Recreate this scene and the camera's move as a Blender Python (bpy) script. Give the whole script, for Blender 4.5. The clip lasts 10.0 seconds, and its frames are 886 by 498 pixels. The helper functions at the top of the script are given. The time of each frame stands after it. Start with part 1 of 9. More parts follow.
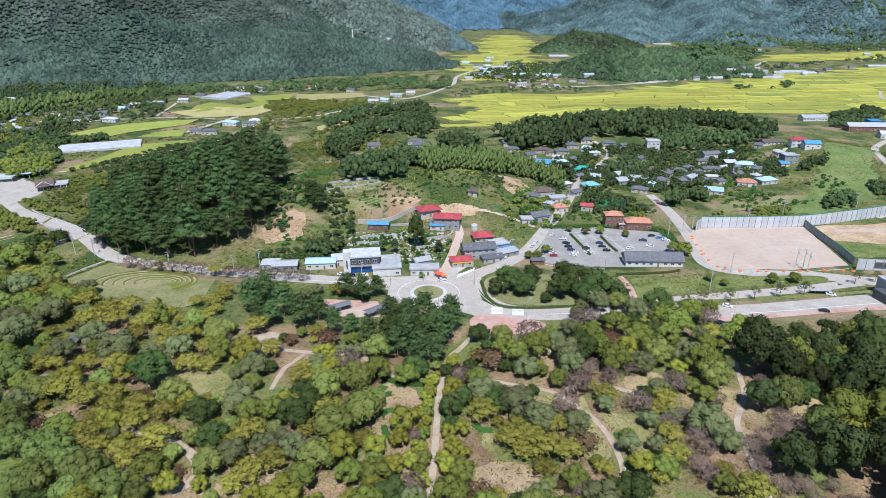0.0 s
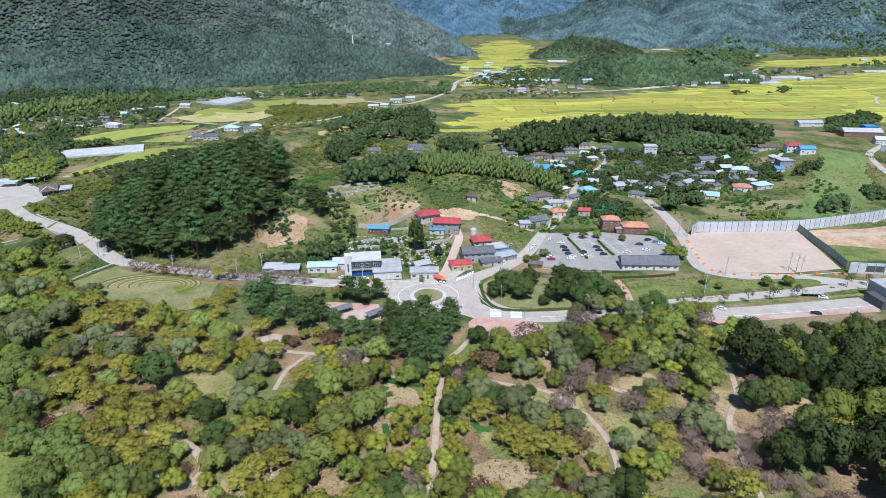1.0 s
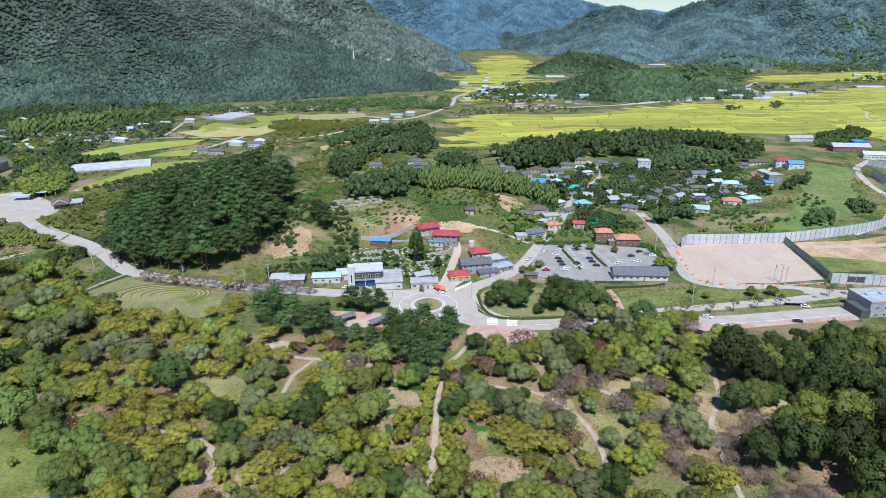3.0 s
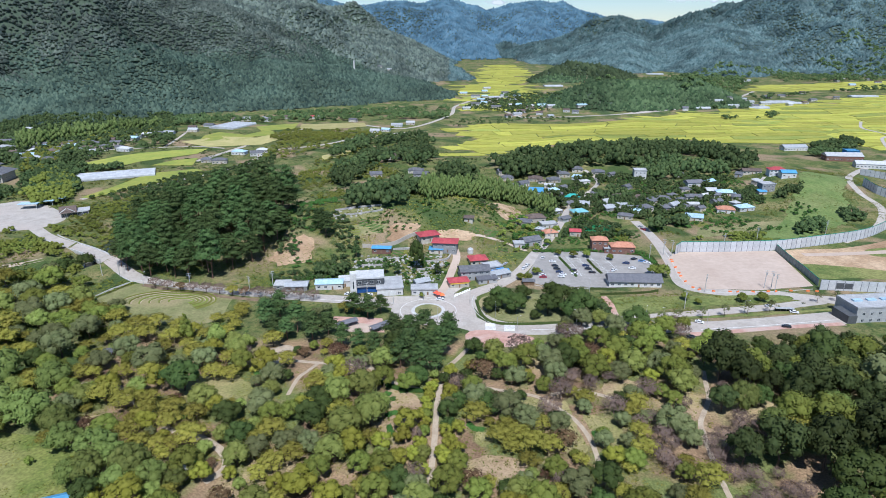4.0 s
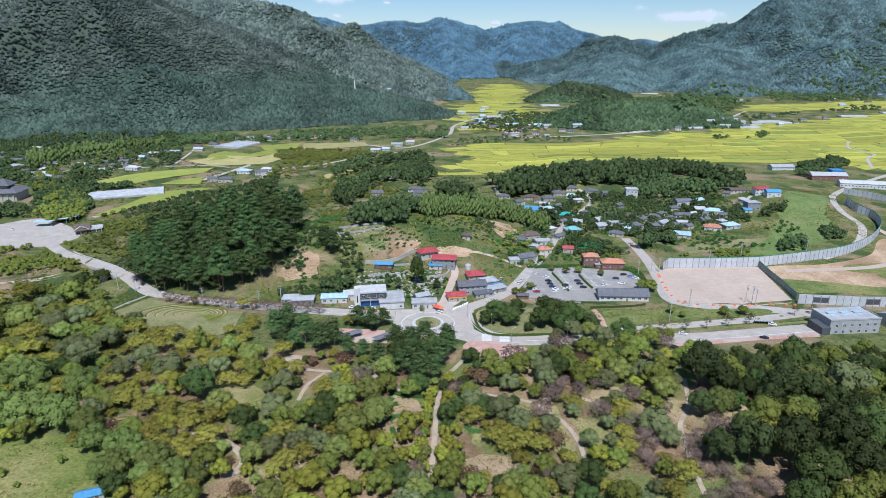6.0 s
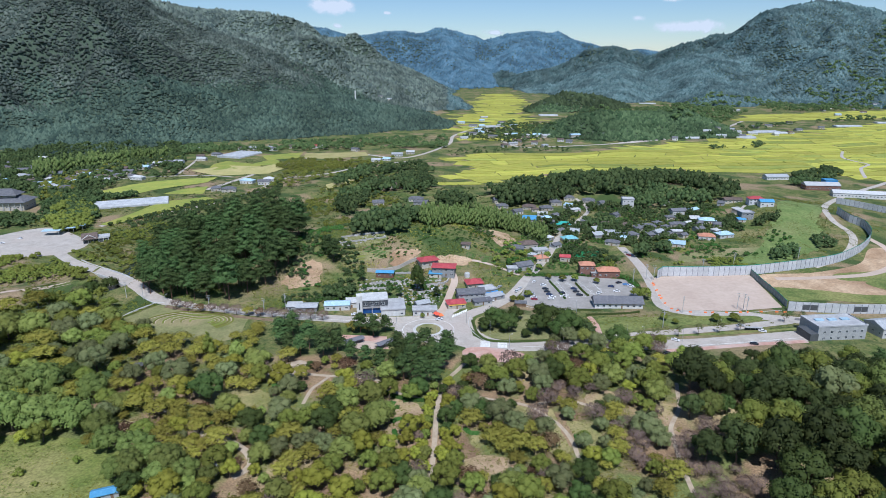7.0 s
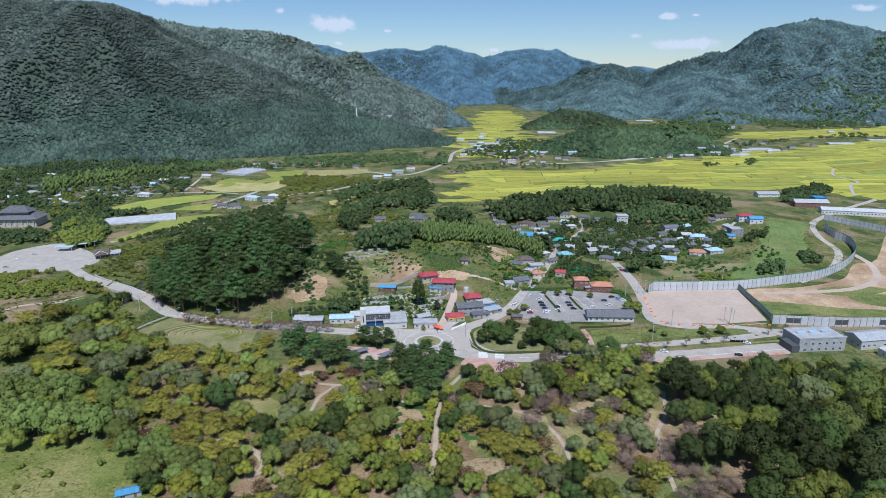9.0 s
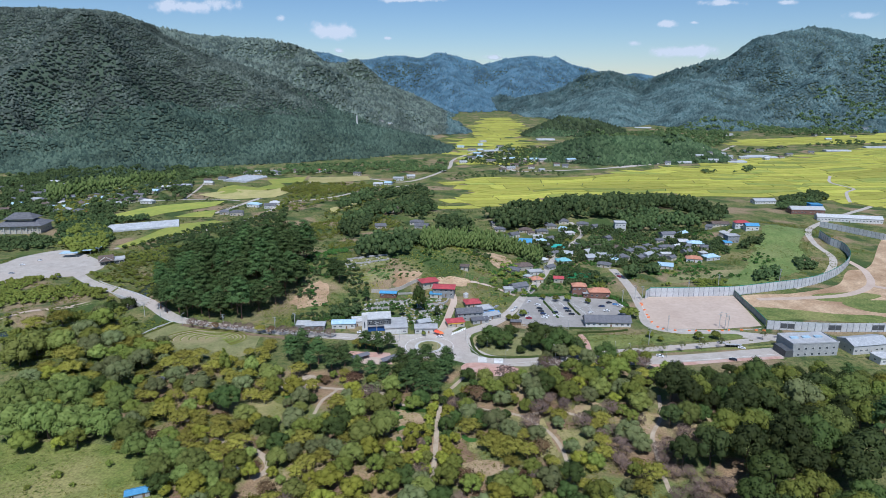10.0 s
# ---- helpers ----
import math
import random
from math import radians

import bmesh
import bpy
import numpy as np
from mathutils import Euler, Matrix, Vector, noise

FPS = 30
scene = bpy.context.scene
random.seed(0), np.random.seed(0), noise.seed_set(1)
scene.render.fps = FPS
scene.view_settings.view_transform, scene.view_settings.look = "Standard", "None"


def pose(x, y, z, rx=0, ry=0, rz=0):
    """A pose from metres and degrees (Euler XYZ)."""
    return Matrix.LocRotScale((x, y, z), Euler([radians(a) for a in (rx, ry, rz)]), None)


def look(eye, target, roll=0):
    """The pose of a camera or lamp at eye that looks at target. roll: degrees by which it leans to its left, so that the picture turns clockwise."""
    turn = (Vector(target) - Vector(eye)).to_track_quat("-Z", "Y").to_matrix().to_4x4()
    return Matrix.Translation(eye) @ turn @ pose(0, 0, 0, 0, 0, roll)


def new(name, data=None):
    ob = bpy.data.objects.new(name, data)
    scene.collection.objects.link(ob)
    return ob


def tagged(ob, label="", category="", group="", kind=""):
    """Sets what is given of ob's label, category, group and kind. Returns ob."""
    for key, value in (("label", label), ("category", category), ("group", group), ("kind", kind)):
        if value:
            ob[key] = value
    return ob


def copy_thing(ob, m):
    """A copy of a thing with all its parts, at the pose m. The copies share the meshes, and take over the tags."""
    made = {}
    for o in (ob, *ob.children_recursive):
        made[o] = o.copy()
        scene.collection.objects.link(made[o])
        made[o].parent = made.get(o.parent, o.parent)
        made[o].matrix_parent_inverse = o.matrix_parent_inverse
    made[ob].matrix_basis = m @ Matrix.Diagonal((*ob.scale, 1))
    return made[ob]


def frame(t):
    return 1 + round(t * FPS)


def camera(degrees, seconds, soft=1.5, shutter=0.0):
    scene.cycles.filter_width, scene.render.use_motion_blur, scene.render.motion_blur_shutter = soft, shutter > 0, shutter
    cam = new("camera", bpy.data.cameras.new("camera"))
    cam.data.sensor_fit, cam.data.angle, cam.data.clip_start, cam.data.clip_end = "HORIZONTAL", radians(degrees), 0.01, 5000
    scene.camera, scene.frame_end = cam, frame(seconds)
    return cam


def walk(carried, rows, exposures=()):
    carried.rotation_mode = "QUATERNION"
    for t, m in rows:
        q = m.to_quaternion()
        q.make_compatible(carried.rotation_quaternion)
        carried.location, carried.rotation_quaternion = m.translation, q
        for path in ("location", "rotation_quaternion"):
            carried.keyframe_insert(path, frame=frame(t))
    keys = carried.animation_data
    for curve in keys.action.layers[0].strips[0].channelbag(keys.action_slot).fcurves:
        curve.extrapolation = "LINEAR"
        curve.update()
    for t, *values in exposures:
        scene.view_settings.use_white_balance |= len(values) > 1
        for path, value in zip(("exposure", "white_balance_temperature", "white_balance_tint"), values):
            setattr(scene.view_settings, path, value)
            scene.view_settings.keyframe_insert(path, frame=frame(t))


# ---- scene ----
# The camera: a drone that backs away from the village and climbs.
cam = camera(72.0, 10.0, soft=0.6)
PATH = [
    (0, pose(0.00, 0.00, 136.71, 67.79, 0.20, 0.66)),
    (0.5, pose(0.00, -2.64, 137.60, 67.99, 0.19, 0.64)),
    (1, pose(0.06, -5.49, 138.54, 68.21, 0.18, 0.62)),
    (1.5, pose(0.14, -8.59, 139.57, 68.46, 0.18, 0.61)),
    (2, pose(0.23, -11.95, 140.69, 68.74, 0.18, 0.60)),
    (2.5, pose(0.31, -15.57, 141.95, 69.05, 0.17, 0.59)),
    (4, pose(0.59, -28.97, 146.62, 70.13, 0.15, 0.55)),
    (4.5, pose(0.63, -33.87, 148.31, 70.51, 0.13, 0.53)),
    (5, pose(0.59, -38.92, 150.03, 70.90, 0.12, 0.50)),
    (5.5, pose(0.53, -44.08, 151.78, 71.28, 0.10, 0.46)),
    (7, pose(0.54, -59.99, 157.41, 72.46, 0.07, 0.41)),
    (7.5, pose(0.62, -65.05, 159.24, 72.82, 0.06, 0.40)),
    (8, pose(0.63, -69.89, 160.98, 73.19, 0.05, 0.41)),
    (8.5, pose(0.57, -74.38, 162.48, 73.53, 0.05, 0.40)),
    (9, pose(0.44, -78.41, 163.82, 73.85, 0.04, 0.38)),
    (9.5, pose(0.32, -82.10, 165.06, 74.16, 0.03, 0.35)),
    (10, pose(0.22, -85.68, 166.22, 74.43, 0.02, 0.36)),
]
walk(cam, PATH, exposures=[(0, 0.14, 5550, 10), (5, 0.04, 5450, 10), (10, -0.19, 5400, 10)])

# Daylight: sun high in the south, behind the camera.
SUN_TO = Vector((0.04, -0.52, 0.85)).normalized()
world = bpy.data.worlds.new("sky")
scene.world = world
world.use_nodes = True
wn = world.node_tree.nodes
sky = wn.new("ShaderNodeTexSky")
sky.sky_type = "NISHITA"
sky.sun_disc = False
sky.sun_elevation = math.asin(SUN_TO.z)
sky.sun_rotation = math.atan2(SUN_TO.x, SUN_TO.y)
sky.altitude = 300.0
sky.air_density, sky.dust_density, sky.ozone_density = 1.0, 0.0, 4.0
wn["Background"].inputs[1].default_value = 0.09
world.node_tree.links.new(sky.outputs[0], wn["Background"].inputs[0])
sun = new("sun", bpy.data.lights.new("sun", "SUN"))
sun.data.energy = 5.1
sun.data.angle = radians(1.5)
sun.data.color = (1.0, 0.94, 0.86)
sun.matrix_world = look(SUN_TO * 1000, (0, 0, 0))

# ---- materials ----
def surface(name, a, b, scale=0.3, rough=0.85, bump=0.0, bump_scale=None, metal=0.0, vary=0.0, third=None,
            stain=0.15, space="object", island=0.0, spec=0.3):
    """Two colours in broad patches, a finer grain over them, and a change from piece to piece."""
    m = bpy.data.materials.new(name)
    m.use_nodes = True
    nt = m.node_tree
    n, l = nt.nodes, nt.links
    bsdf = n["Principled BSDF"]
    if space == "world":
        co = n.new("ShaderNodeNewGeometry").outputs["Position"]
    else:
        co = n.new("ShaderNodeTexCoord").outputs["Object"]
    big = n.new("ShaderNodeTexNoise")
    big.inputs["Scale"].default_value = scale
    big.inputs["Detail"].default_value = 6
    big.inputs["Roughness"].default_value = 0.65
    l.new(co, big.inputs["Vector"])
    ramp = n.new("ShaderNodeValToRGB")
    ramp.color_ramp.elements[0].position, ramp.color_ramp.elements[1].position = 0.36, 0.64
    ramp.color_ramp.elements[0].color, ramp.color_ramp.elements[1].color = (*a, 1), (*b, 1)
    l.new(big.outputs["Fac"], ramp.inputs["Fac"])
    col = ramp.outputs["Color"]
    if third:
        wide = n.new("ShaderNodeTexNoise")
        wide.inputs["Scale"].default_value = scale * 0.23
        wide.inputs["Detail"].default_value = 3
        l.new(co, wide.inputs["Vector"])
        fac = n.new("ShaderNodeMapRange")
        fac.inputs[1].default_value, fac.inputs[2].default_value = 0.48, 0.66
        l.new(wide.outputs["Fac"], fac.inputs[0])
        mx = n.new("ShaderNodeMix")
        mx.data_type = "RGBA"
        l.new(fac.outputs[0], mx.inputs[0])
        l.new(col, mx.inputs[6])
        mx.inputs[7].default_value = (*third, 1)
        col = mx.outputs[2]
    grain = n.new("ShaderNodeTexNoise")
    grain.inputs["Scale"].default_value = scale * 7.3
    grain.inputs["Detail"].default_value = 4
    l.new(co, grain.inputs["Vector"])
    val = n.new("ShaderNodeMapRange")
    val.inputs[1].default_value, val.inputs[2].default_value = 0.3, 0.7
    val.inputs[3].default_value, val.inputs[4].default_value = 1 - stain, 1 + stain
    l.new(grain.outputs["Fac"], val.inputs[0])
    fac = val.outputs[0]
    for amount, socket in ((vary, "object"), (island, "island")):
        if amount:
            if socket == "object":
                rnd = n.new("ShaderNodeObjectInfo").outputs["Random"]
            else:
                rnd = n.new("ShaderNodeNewGeometry").outputs["Random Per Island"]
            mr = n.new("ShaderNodeMapRange")
            mr.inputs[3].default_value, mr.inputs[4].default_value = 1 - amount, 1 + amount
            l.new(rnd, mr.inputs[0])
            mu = n.new("ShaderNodeMath")
            mu.operation = "MULTIPLY"
            l.new(fac, mu.inputs[0])
            l.new(mr.outputs[0], mu.inputs[1])
            fac = mu.outputs[0]
    hsv = n.new("ShaderNodeHueSaturation")
    l.new(col, hsv.inputs["Color"])
    l.new(fac, hsv.inputs["Value"])
    l.new(hsv.outputs[0], bsdf.inputs["Base Color"])
    bsdf.inputs["Roughness"].default_value = rough
    bsdf.inputs["Metallic"].default_value = metal
    bsdf.inputs["Specular IOR Level"].default_value = spec
    if bump:
        bn = n.new("ShaderNodeTexNoise")
        bn.inputs["Scale"].default_value = bump_scale or scale * 4
        bn.inputs["Detail"].default_value = 5
        l.new(co, bn.inputs["Vector"])
        bp = n.new("ShaderNodeBump")
        bp.inputs["Distance"].default_value = bump
        l.new(bn.outputs["Fac"], bp.inputs["Height"])
        l.new(bp.outputs[0], bsdf.inputs["Normal"])
    return m


def foliage(name, a, b, vary=0.28, through_light=0.22, island=0.18, hue=0.018, spread=(0.2, 0.8)):
    """Leaves: two greens from leaf clump to leaf clump, and a change from tree to tree."""
    m = bpy.data.materials.new(name)
    m.use_nodes = True
    n, l = m.node_tree.nodes, m.node_tree.links
    bsdf = n["Principled BSDF"]
    isl = n.new("ShaderNodeNewGeometry").outputs["Random Per Island"]
    obj = n.new("ShaderNodeObjectInfo").outputs["Random"]
    mix = n.new("ShaderNodeMix")
    mix.data_type = "RGBA"
    ms = n.new("ShaderNodeMapRange")
    ms.inputs[3].default_value, ms.inputs[4].default_value = spread
    l.new(isl, ms.inputs[0])
    l.new(ms.outputs[0], mix.inputs[0])
    mix.inputs[6].default_value, mix.inputs[7].default_value = (*a, 1), (*b, 1)
    mo = n.new("ShaderNodeMapRange")
    mo.inputs[3].default_value, mo.inputs[4].default_value = 1 - vary, 1 + vary
    l.new(obj, mo.inputs[0])
    pos = n.new("ShaderNodeNewGeometry").outputs["Position"]
    wide = n.new("ShaderNodeTexNoise")
    wide.inputs["Scale"].default_value = 0.013
    wide.inputs["Detail"].default_value = 5
    l.new(pos, wide.inputs["Vector"])
    mw = n.new("ShaderNodeMapRange")
    mw.inputs[1].default_value, mw.inputs[2].default_value = 0.35, 0.65
    mw.inputs[3].default_value, mw.inputs[4].default_value = 1 - island, 1 + island
    l.new(wide.outputs["Fac"], mw.inputs[0])
    mu = n.new("ShaderNodeMath")
    mu.operation = "MULTIPLY"
    l.new(mo.outputs[0], mu.inputs[0])
    l.new(mw.outputs[0], mu.inputs[1])
    mh = n.new("ShaderNodeMapRange")
    mh.inputs[3].default_value, mh.inputs[4].default_value = 0.5 - 1.4 * hue, 0.5 + 0.4 * hue
    l.new(obj, mh.inputs[0])
    hsv = n.new("ShaderNodeHueSaturation")
    l.new(mh.outputs[0], hsv.inputs["Hue"])
    l.new(mu.outputs[0], hsv.inputs["Value"])
    l.new(mix.outputs[2], hsv.inputs["Color"])
    l.new(hsv.outputs[0], bsdf.inputs["Base Color"])
    bsdf.inputs["Roughness"].default_value = 0.6
    bsdf.inputs["Specular IOR Level"].default_value = 0.06
    if through_light:
        tr = n.new("ShaderNodeBsdfTranslucent")
        l.new(hsv.outputs[0], tr.inputs["Color"])
        ms = n.new("ShaderNodeMixShader")
        ms.inputs[0].default_value = through_light
        l.new(bsdf.outputs[0], ms.inputs[1])
        l.new(tr.outputs[0], ms.inputs[2])
        l.new(ms.outputs[0], n["Material Output"].inputs["Surface"])
    return m


M_ASPHALT = surface("asphalt", (0.37, 0.33, 0.285), (0.48, 0.435, 0.385), 0.12, 0.9, 0.01, 8, third=(0.44, 0.38, 0.33), space="world", stain=0.1)
M_CONCRETE = surface("concrete", (0.38, 0.34, 0.295), (0.49, 0.445, 0.39), 0.15, 0.9, 0.01, 5, third=(0.47, 0.41, 0.34), space="world", stain=0.12)
M_LOT = surface("lot_paving", (0.27, 0.25, 0.228), (0.35, 0.328, 0.30), 0.1, 0.9, 0.01, 6, space="world", stain=0.09)
M_DIRT = surface("bare_earth", (0.45, 0.350, 0.280), (0.53, 0.425, 0.345), 0.05, 0.95, 0.02, 1.0, third=(0.48, 0.375, 0.295), space="world", stain=0.06)
M_SAND = surface("sandy_earth", (0.38, 0.255, 0.150), (0.54, 0.395, 0.255), 0.08, 0.95, 0.08, 1.0, third=(0.29, 0.185, 0.105), space="world", stain=0.2)
M_PATH = surface("park_path", (0.36, 0.285, 0.205), (0.47, 0.385, 0.285), 0.3, 0.95, 0.02, 3, space="world", stain=0.12)
M_BRICKPAVE = surface("red_paving", (0.44, 0.255, 0.20), (0.54, 0.345, 0.28), 0.3, 0.9, 0.01, 8, third=(0.52, 0.385, 0.33), space="world", stain=0.12)
M_PAINT = surface("road_paint", (0.72, 0.72, 0.70), (0.82, 0.82, 0.80), 0.8, 0.7, stain=0.12, space="world")
M_KERB = surface("kerb_stone", (0.45, 0.44, 0.42), (0.58, 0.57, 0.55), 0.6, 0.9, stain=0.1, space="world")
M_LAWN = surface("lawn", (0.165, 0.175, 0.065), (0.25, 0.235, 0.105), 0.12, 0.95, 0.05, 2, third=(0.30, 0.25, 0.13), space="world", stain=0.18)
M_GRASS = surface("meadow", (0.095, 0.135, 0.032), (0.185, 0.205, 0.060), 0.09, 0.95, 0.15, 1.2, third=(0.225, 0.225, 0.075), space="world", stain=0.3)
M_MEADOW = surface("hill_grass", (0.115, 0.170, 0.045), (0.180, 0.225, 0.070), 0.07, 0.95, 0.1, 1.2, third=(0.20, 0.21, 0.08), space="world", stain=0.2)
M_ROUGH = surface("rough_pasture", (0.120, 0.155, 0.030), (0.200, 0.212, 0.055), 0.11, 0.95, 0.15, 1.2, third=(0.260, 0.235, 0.085), space="world", stain=0.3)
M_DARKWALL = surface("dark_cladding", (0.07, 0.075, 0.08), (0.10, 0.105, 0.11), 0.5, 0.6, vary=0.1)
M_WHITE = surface("white_render", (0.50, 0.49, 0.47), (0.62, 0.61, 0.585), 0.5, 0.85, vary=0.12, stain=0.08)
M_CREAM = surface("cream_render", (0.40, 0.365, 0.30), (0.52, 0.475, 0.40), 0.5, 0.85, vary=0.18, stain=0.1)
M_GREYWALL = surface("grey_render", (0.28, 0.28, 0.28), (0.36, 0.36, 0.35), 0.5, 0.85, vary=0.2, stain=0.08)
M_REDBRICK = surface("brown_brick", (0.16, 0.085, 0.065), (0.22, 0.12, 0.09), 0.8, 0.9, vary=0.1)
M_GLASS = surface("window_glass", (0.03, 0.04, 0.05), (0.05, 0.06, 0.075), 0.3, 0.12, spec=0.6)
M_BLUEGLASS = surface("blue_glazing", (0.02, 0.07, 0.22), (0.03, 0.10, 0.32), 0.4, 0.15, spec=0.6)
M_FRAME = surface("window_frame", (0.55, 0.55, 0.54), (0.62, 0.62, 0.61), 0.5, 0.5)
M_WOOD = surface("weathered_wood", (0.16, 0.10, 0.06), (0.24, 0.16, 0.10), 1.5, 0.85, vary=0.15)
M_METAL = surface("galvanised_metal", (0.40, 0.41, 0.42), (0.50, 0.51, 0.52), 0.7, 0.45, metal=0.6)
M_POLE = surface("concrete_pole", (0.40, 0.39, 0.37), (0.48, 0.47, 0.45), 0.6, 0.85, vary=0.1)
M_BLACK = surface("black_rubber", (0.02, 0.02, 0.02), (0.035, 0.035, 0.035), 2.0, 0.8)
M_BARK = surface("bark", (0.09, 0.065, 0.045), (0.15, 0.115, 0.085), 1.5, 0.95, 0.02, 6, vary=0.2)
M_PINEBARK = surface("pine_bark", (0.14, 0.075, 0.05), (0.20, 0.12, 0.08), 1.5, 0.95, 0.02, 6, vary=0.2)
M_TWIG = surface("bare_twigs", (0.143, 0.099, 0.078), (0.210, 0.150, 0.119), 1.5, 0.95, vary=0.2)

L_MID = foliage("leaves_mid_green", (0.116, 0.154, 0.03), (0.22, 0.252, 0.052))
L_OLIVE = foliage("leaves_olive", (0.2, 0.2, 0.034), (0.34, 0.312, 0.062), hue=0.01)
L_LIGHT = foliage("leaves_light_green", (0.16, 0.202, 0.046), (0.272, 0.314, 0.082))
L_WILLOW = foliage("leaves_deep_willow", (0.108, 0.146, 0.036), (0.2, 0.244, 0.066))
L_YELLOW = foliage("leaves_yellow_green", (0.2, 0.22, 0.028), (0.31, 0.318, 0.052))
L_DARK = foliage("leaves_dark_green", (0.042, 0.072, 0.02), (0.092, 0.13, 0.036))
L_PINE = foliage("pine_needles", (0.042, 0.082, 0.028), (0.112, 0.165, 0.054))
L_GREY = foliage("leaves_grey_green", (0.124, 0.15, 0.058), (0.22, 0.242, 0.104))
L_OAK = foliage("leaves_oak", (0.034, 0.051, 0.017), (0.08, 0.1, 0.033), vary=0.36, hue=0.012)
L_WOOD = foliage("wood_leaves", (0.046, 0.078, 0.03), (0.112, 0.155, 0.056), vary=0.3, hue=0.01, spread=(0.0, 1.0))
L_RUST = foliage("leaves_rust", (0.13, 0.085, 0.045), (0.21, 0.14, 0.07))
L_HEDGE = foliage("hedge_leaves", (0.045, 0.12, 0.026), (0.085, 0.175, 0.040))
L_BAMBOO = foliage("bamboo_leaves", (0.082, 0.118, 0.034), (0.148, 0.185, 0.058), spread=(0.0, 1.0))
# Both mountainside canopies hold a little haze blue, added over their own green.
L_FOREST = foliage("forest_canopy", (0.02, 0.035, 0.028), (0.067, 0.094, 0.066), island=0.25, through_light=0.0, spread=(0.0, 1.0))
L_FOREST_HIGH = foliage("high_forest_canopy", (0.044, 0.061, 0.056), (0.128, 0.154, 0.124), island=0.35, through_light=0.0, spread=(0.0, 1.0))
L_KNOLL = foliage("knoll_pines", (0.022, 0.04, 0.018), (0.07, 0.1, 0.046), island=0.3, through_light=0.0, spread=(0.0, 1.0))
# Aerial haze is mixed into these two canopy colours, strongest on the range.
L_FOREST_HAZED = foliage("hazed_far_canopy", (0.044, 0.077, 0.082), (0.122, 0.172, 0.17), island=0.35, through_light=0.0, spread=(0.0, 1.0))
L_RANGE_HAZED = foliage("hazed_range_canopy", (0.066, 0.12, 0.182), (0.12, 0.184, 0.25), island=0.3, through_light=0.0, spread=(0.0, 1.0))


# ---- mesh tools ----
class Shape:
    """A mesh under construction."""

    def __init__(self):
        self.v, self.f, self.m = [], [], []

    def face(self, pts, m=0):
        k = len(self.v)
        self.v += [tuple(p) for p in pts]
        self.f.append(tuple(range(k, k + len(pts))))
        self.m.append(m)

    def box(self, x0, y0, z0, x1, y1, z1, m=0):
        k = len(self.v)
        self.v += [(x, y, z) for z in (z0, z1) for x, y in ((x0, y0), (x1, y0), (x1, y1), (x0, y1))]
        for f in ((0, 3, 2, 1), (4, 5, 6, 7), (0, 1, 5, 4), (1, 2, 6, 5), (2, 3, 7, 6), (3, 0, 4, 7)):
            self.f.append(tuple(k + i for i in f))
            self.m.append(m)
        return self

    def prism(self, poly, z0, z1, m=0, top=None):
        n, k = len(poly), len(self.v)
        self.v += [(x, y, z0) for x, y in poly] + [(x, y, z1) for x, y in (top or poly)]
        self.f += [tuple(range(k + n - 1, k - 1, -1)), tuple(range(k + n, k + 2 * n))]
        self.m += [m, m]
        for i in range(n):
            j = (i + 1) % n
            self.f.append((k + i, k + j, k + n + j, k + n + i))
            self.m.append(m)
        return self

    def tube(self, a, b, ra, rb, n=6, m=0):
        a, b = Vector(a), Vector(b)
        d = (b - a).normalized()
        u = d.orthogonal().normalized()
        w = d.cross(u)
        k = len(self.v)
        for c, r in ((a, ra), (b, rb)):
            for i in range(n):
                t = 2 * math.pi * i / n
                self.v.append(tuple(c + (u * math.cos(t) + w * math.sin(t)) * r))
        for i in range(n):
            j = (i + 1) % n
            self.f.append((k + i, k + j, k + n + j, k + n + i))
            self.m.append(m)
        self.f += [tuple(k + i for i in range(n - 1, -1, -1)), tuple(k + n + i for i in range(n))]
        self.m += [m, m]
        return self

    def mesh(self, name, mats):
        me = bpy.data.meshes.new(name)
        me.from_pydata(self.v, [], self.f)
        for mt in (mats if isinstance(mats, (list, tuple)) else [mats]):
            me.materials.append(mt)
        if any(self.m):
            me.polygons.foreach_set("material_index", self.m)
        me.update()
        return me


def part(name, shape, material, parent=None, label="", at=None):
    """One mesh object under a thing or a part (or at top level)."""
    ob = new(name, shape if isinstance(shape, bpy.types.Mesh) else shape.mesh(name, material))
    if parent is not None:
        ob.parent = parent
    if at is not None:
        ob.matrix_basis = at
    if label:
        tagged(ob, label)
    return ob


def thing(name, m, label, category, group="", kind=""):
    """An Empty at the foot of a thing; its parts go under it."""
    ob = new(name)
    ob.empty_display_size = 0.5
    ob.matrix_basis = m
    return tagged(ob, label, category, group, kind)


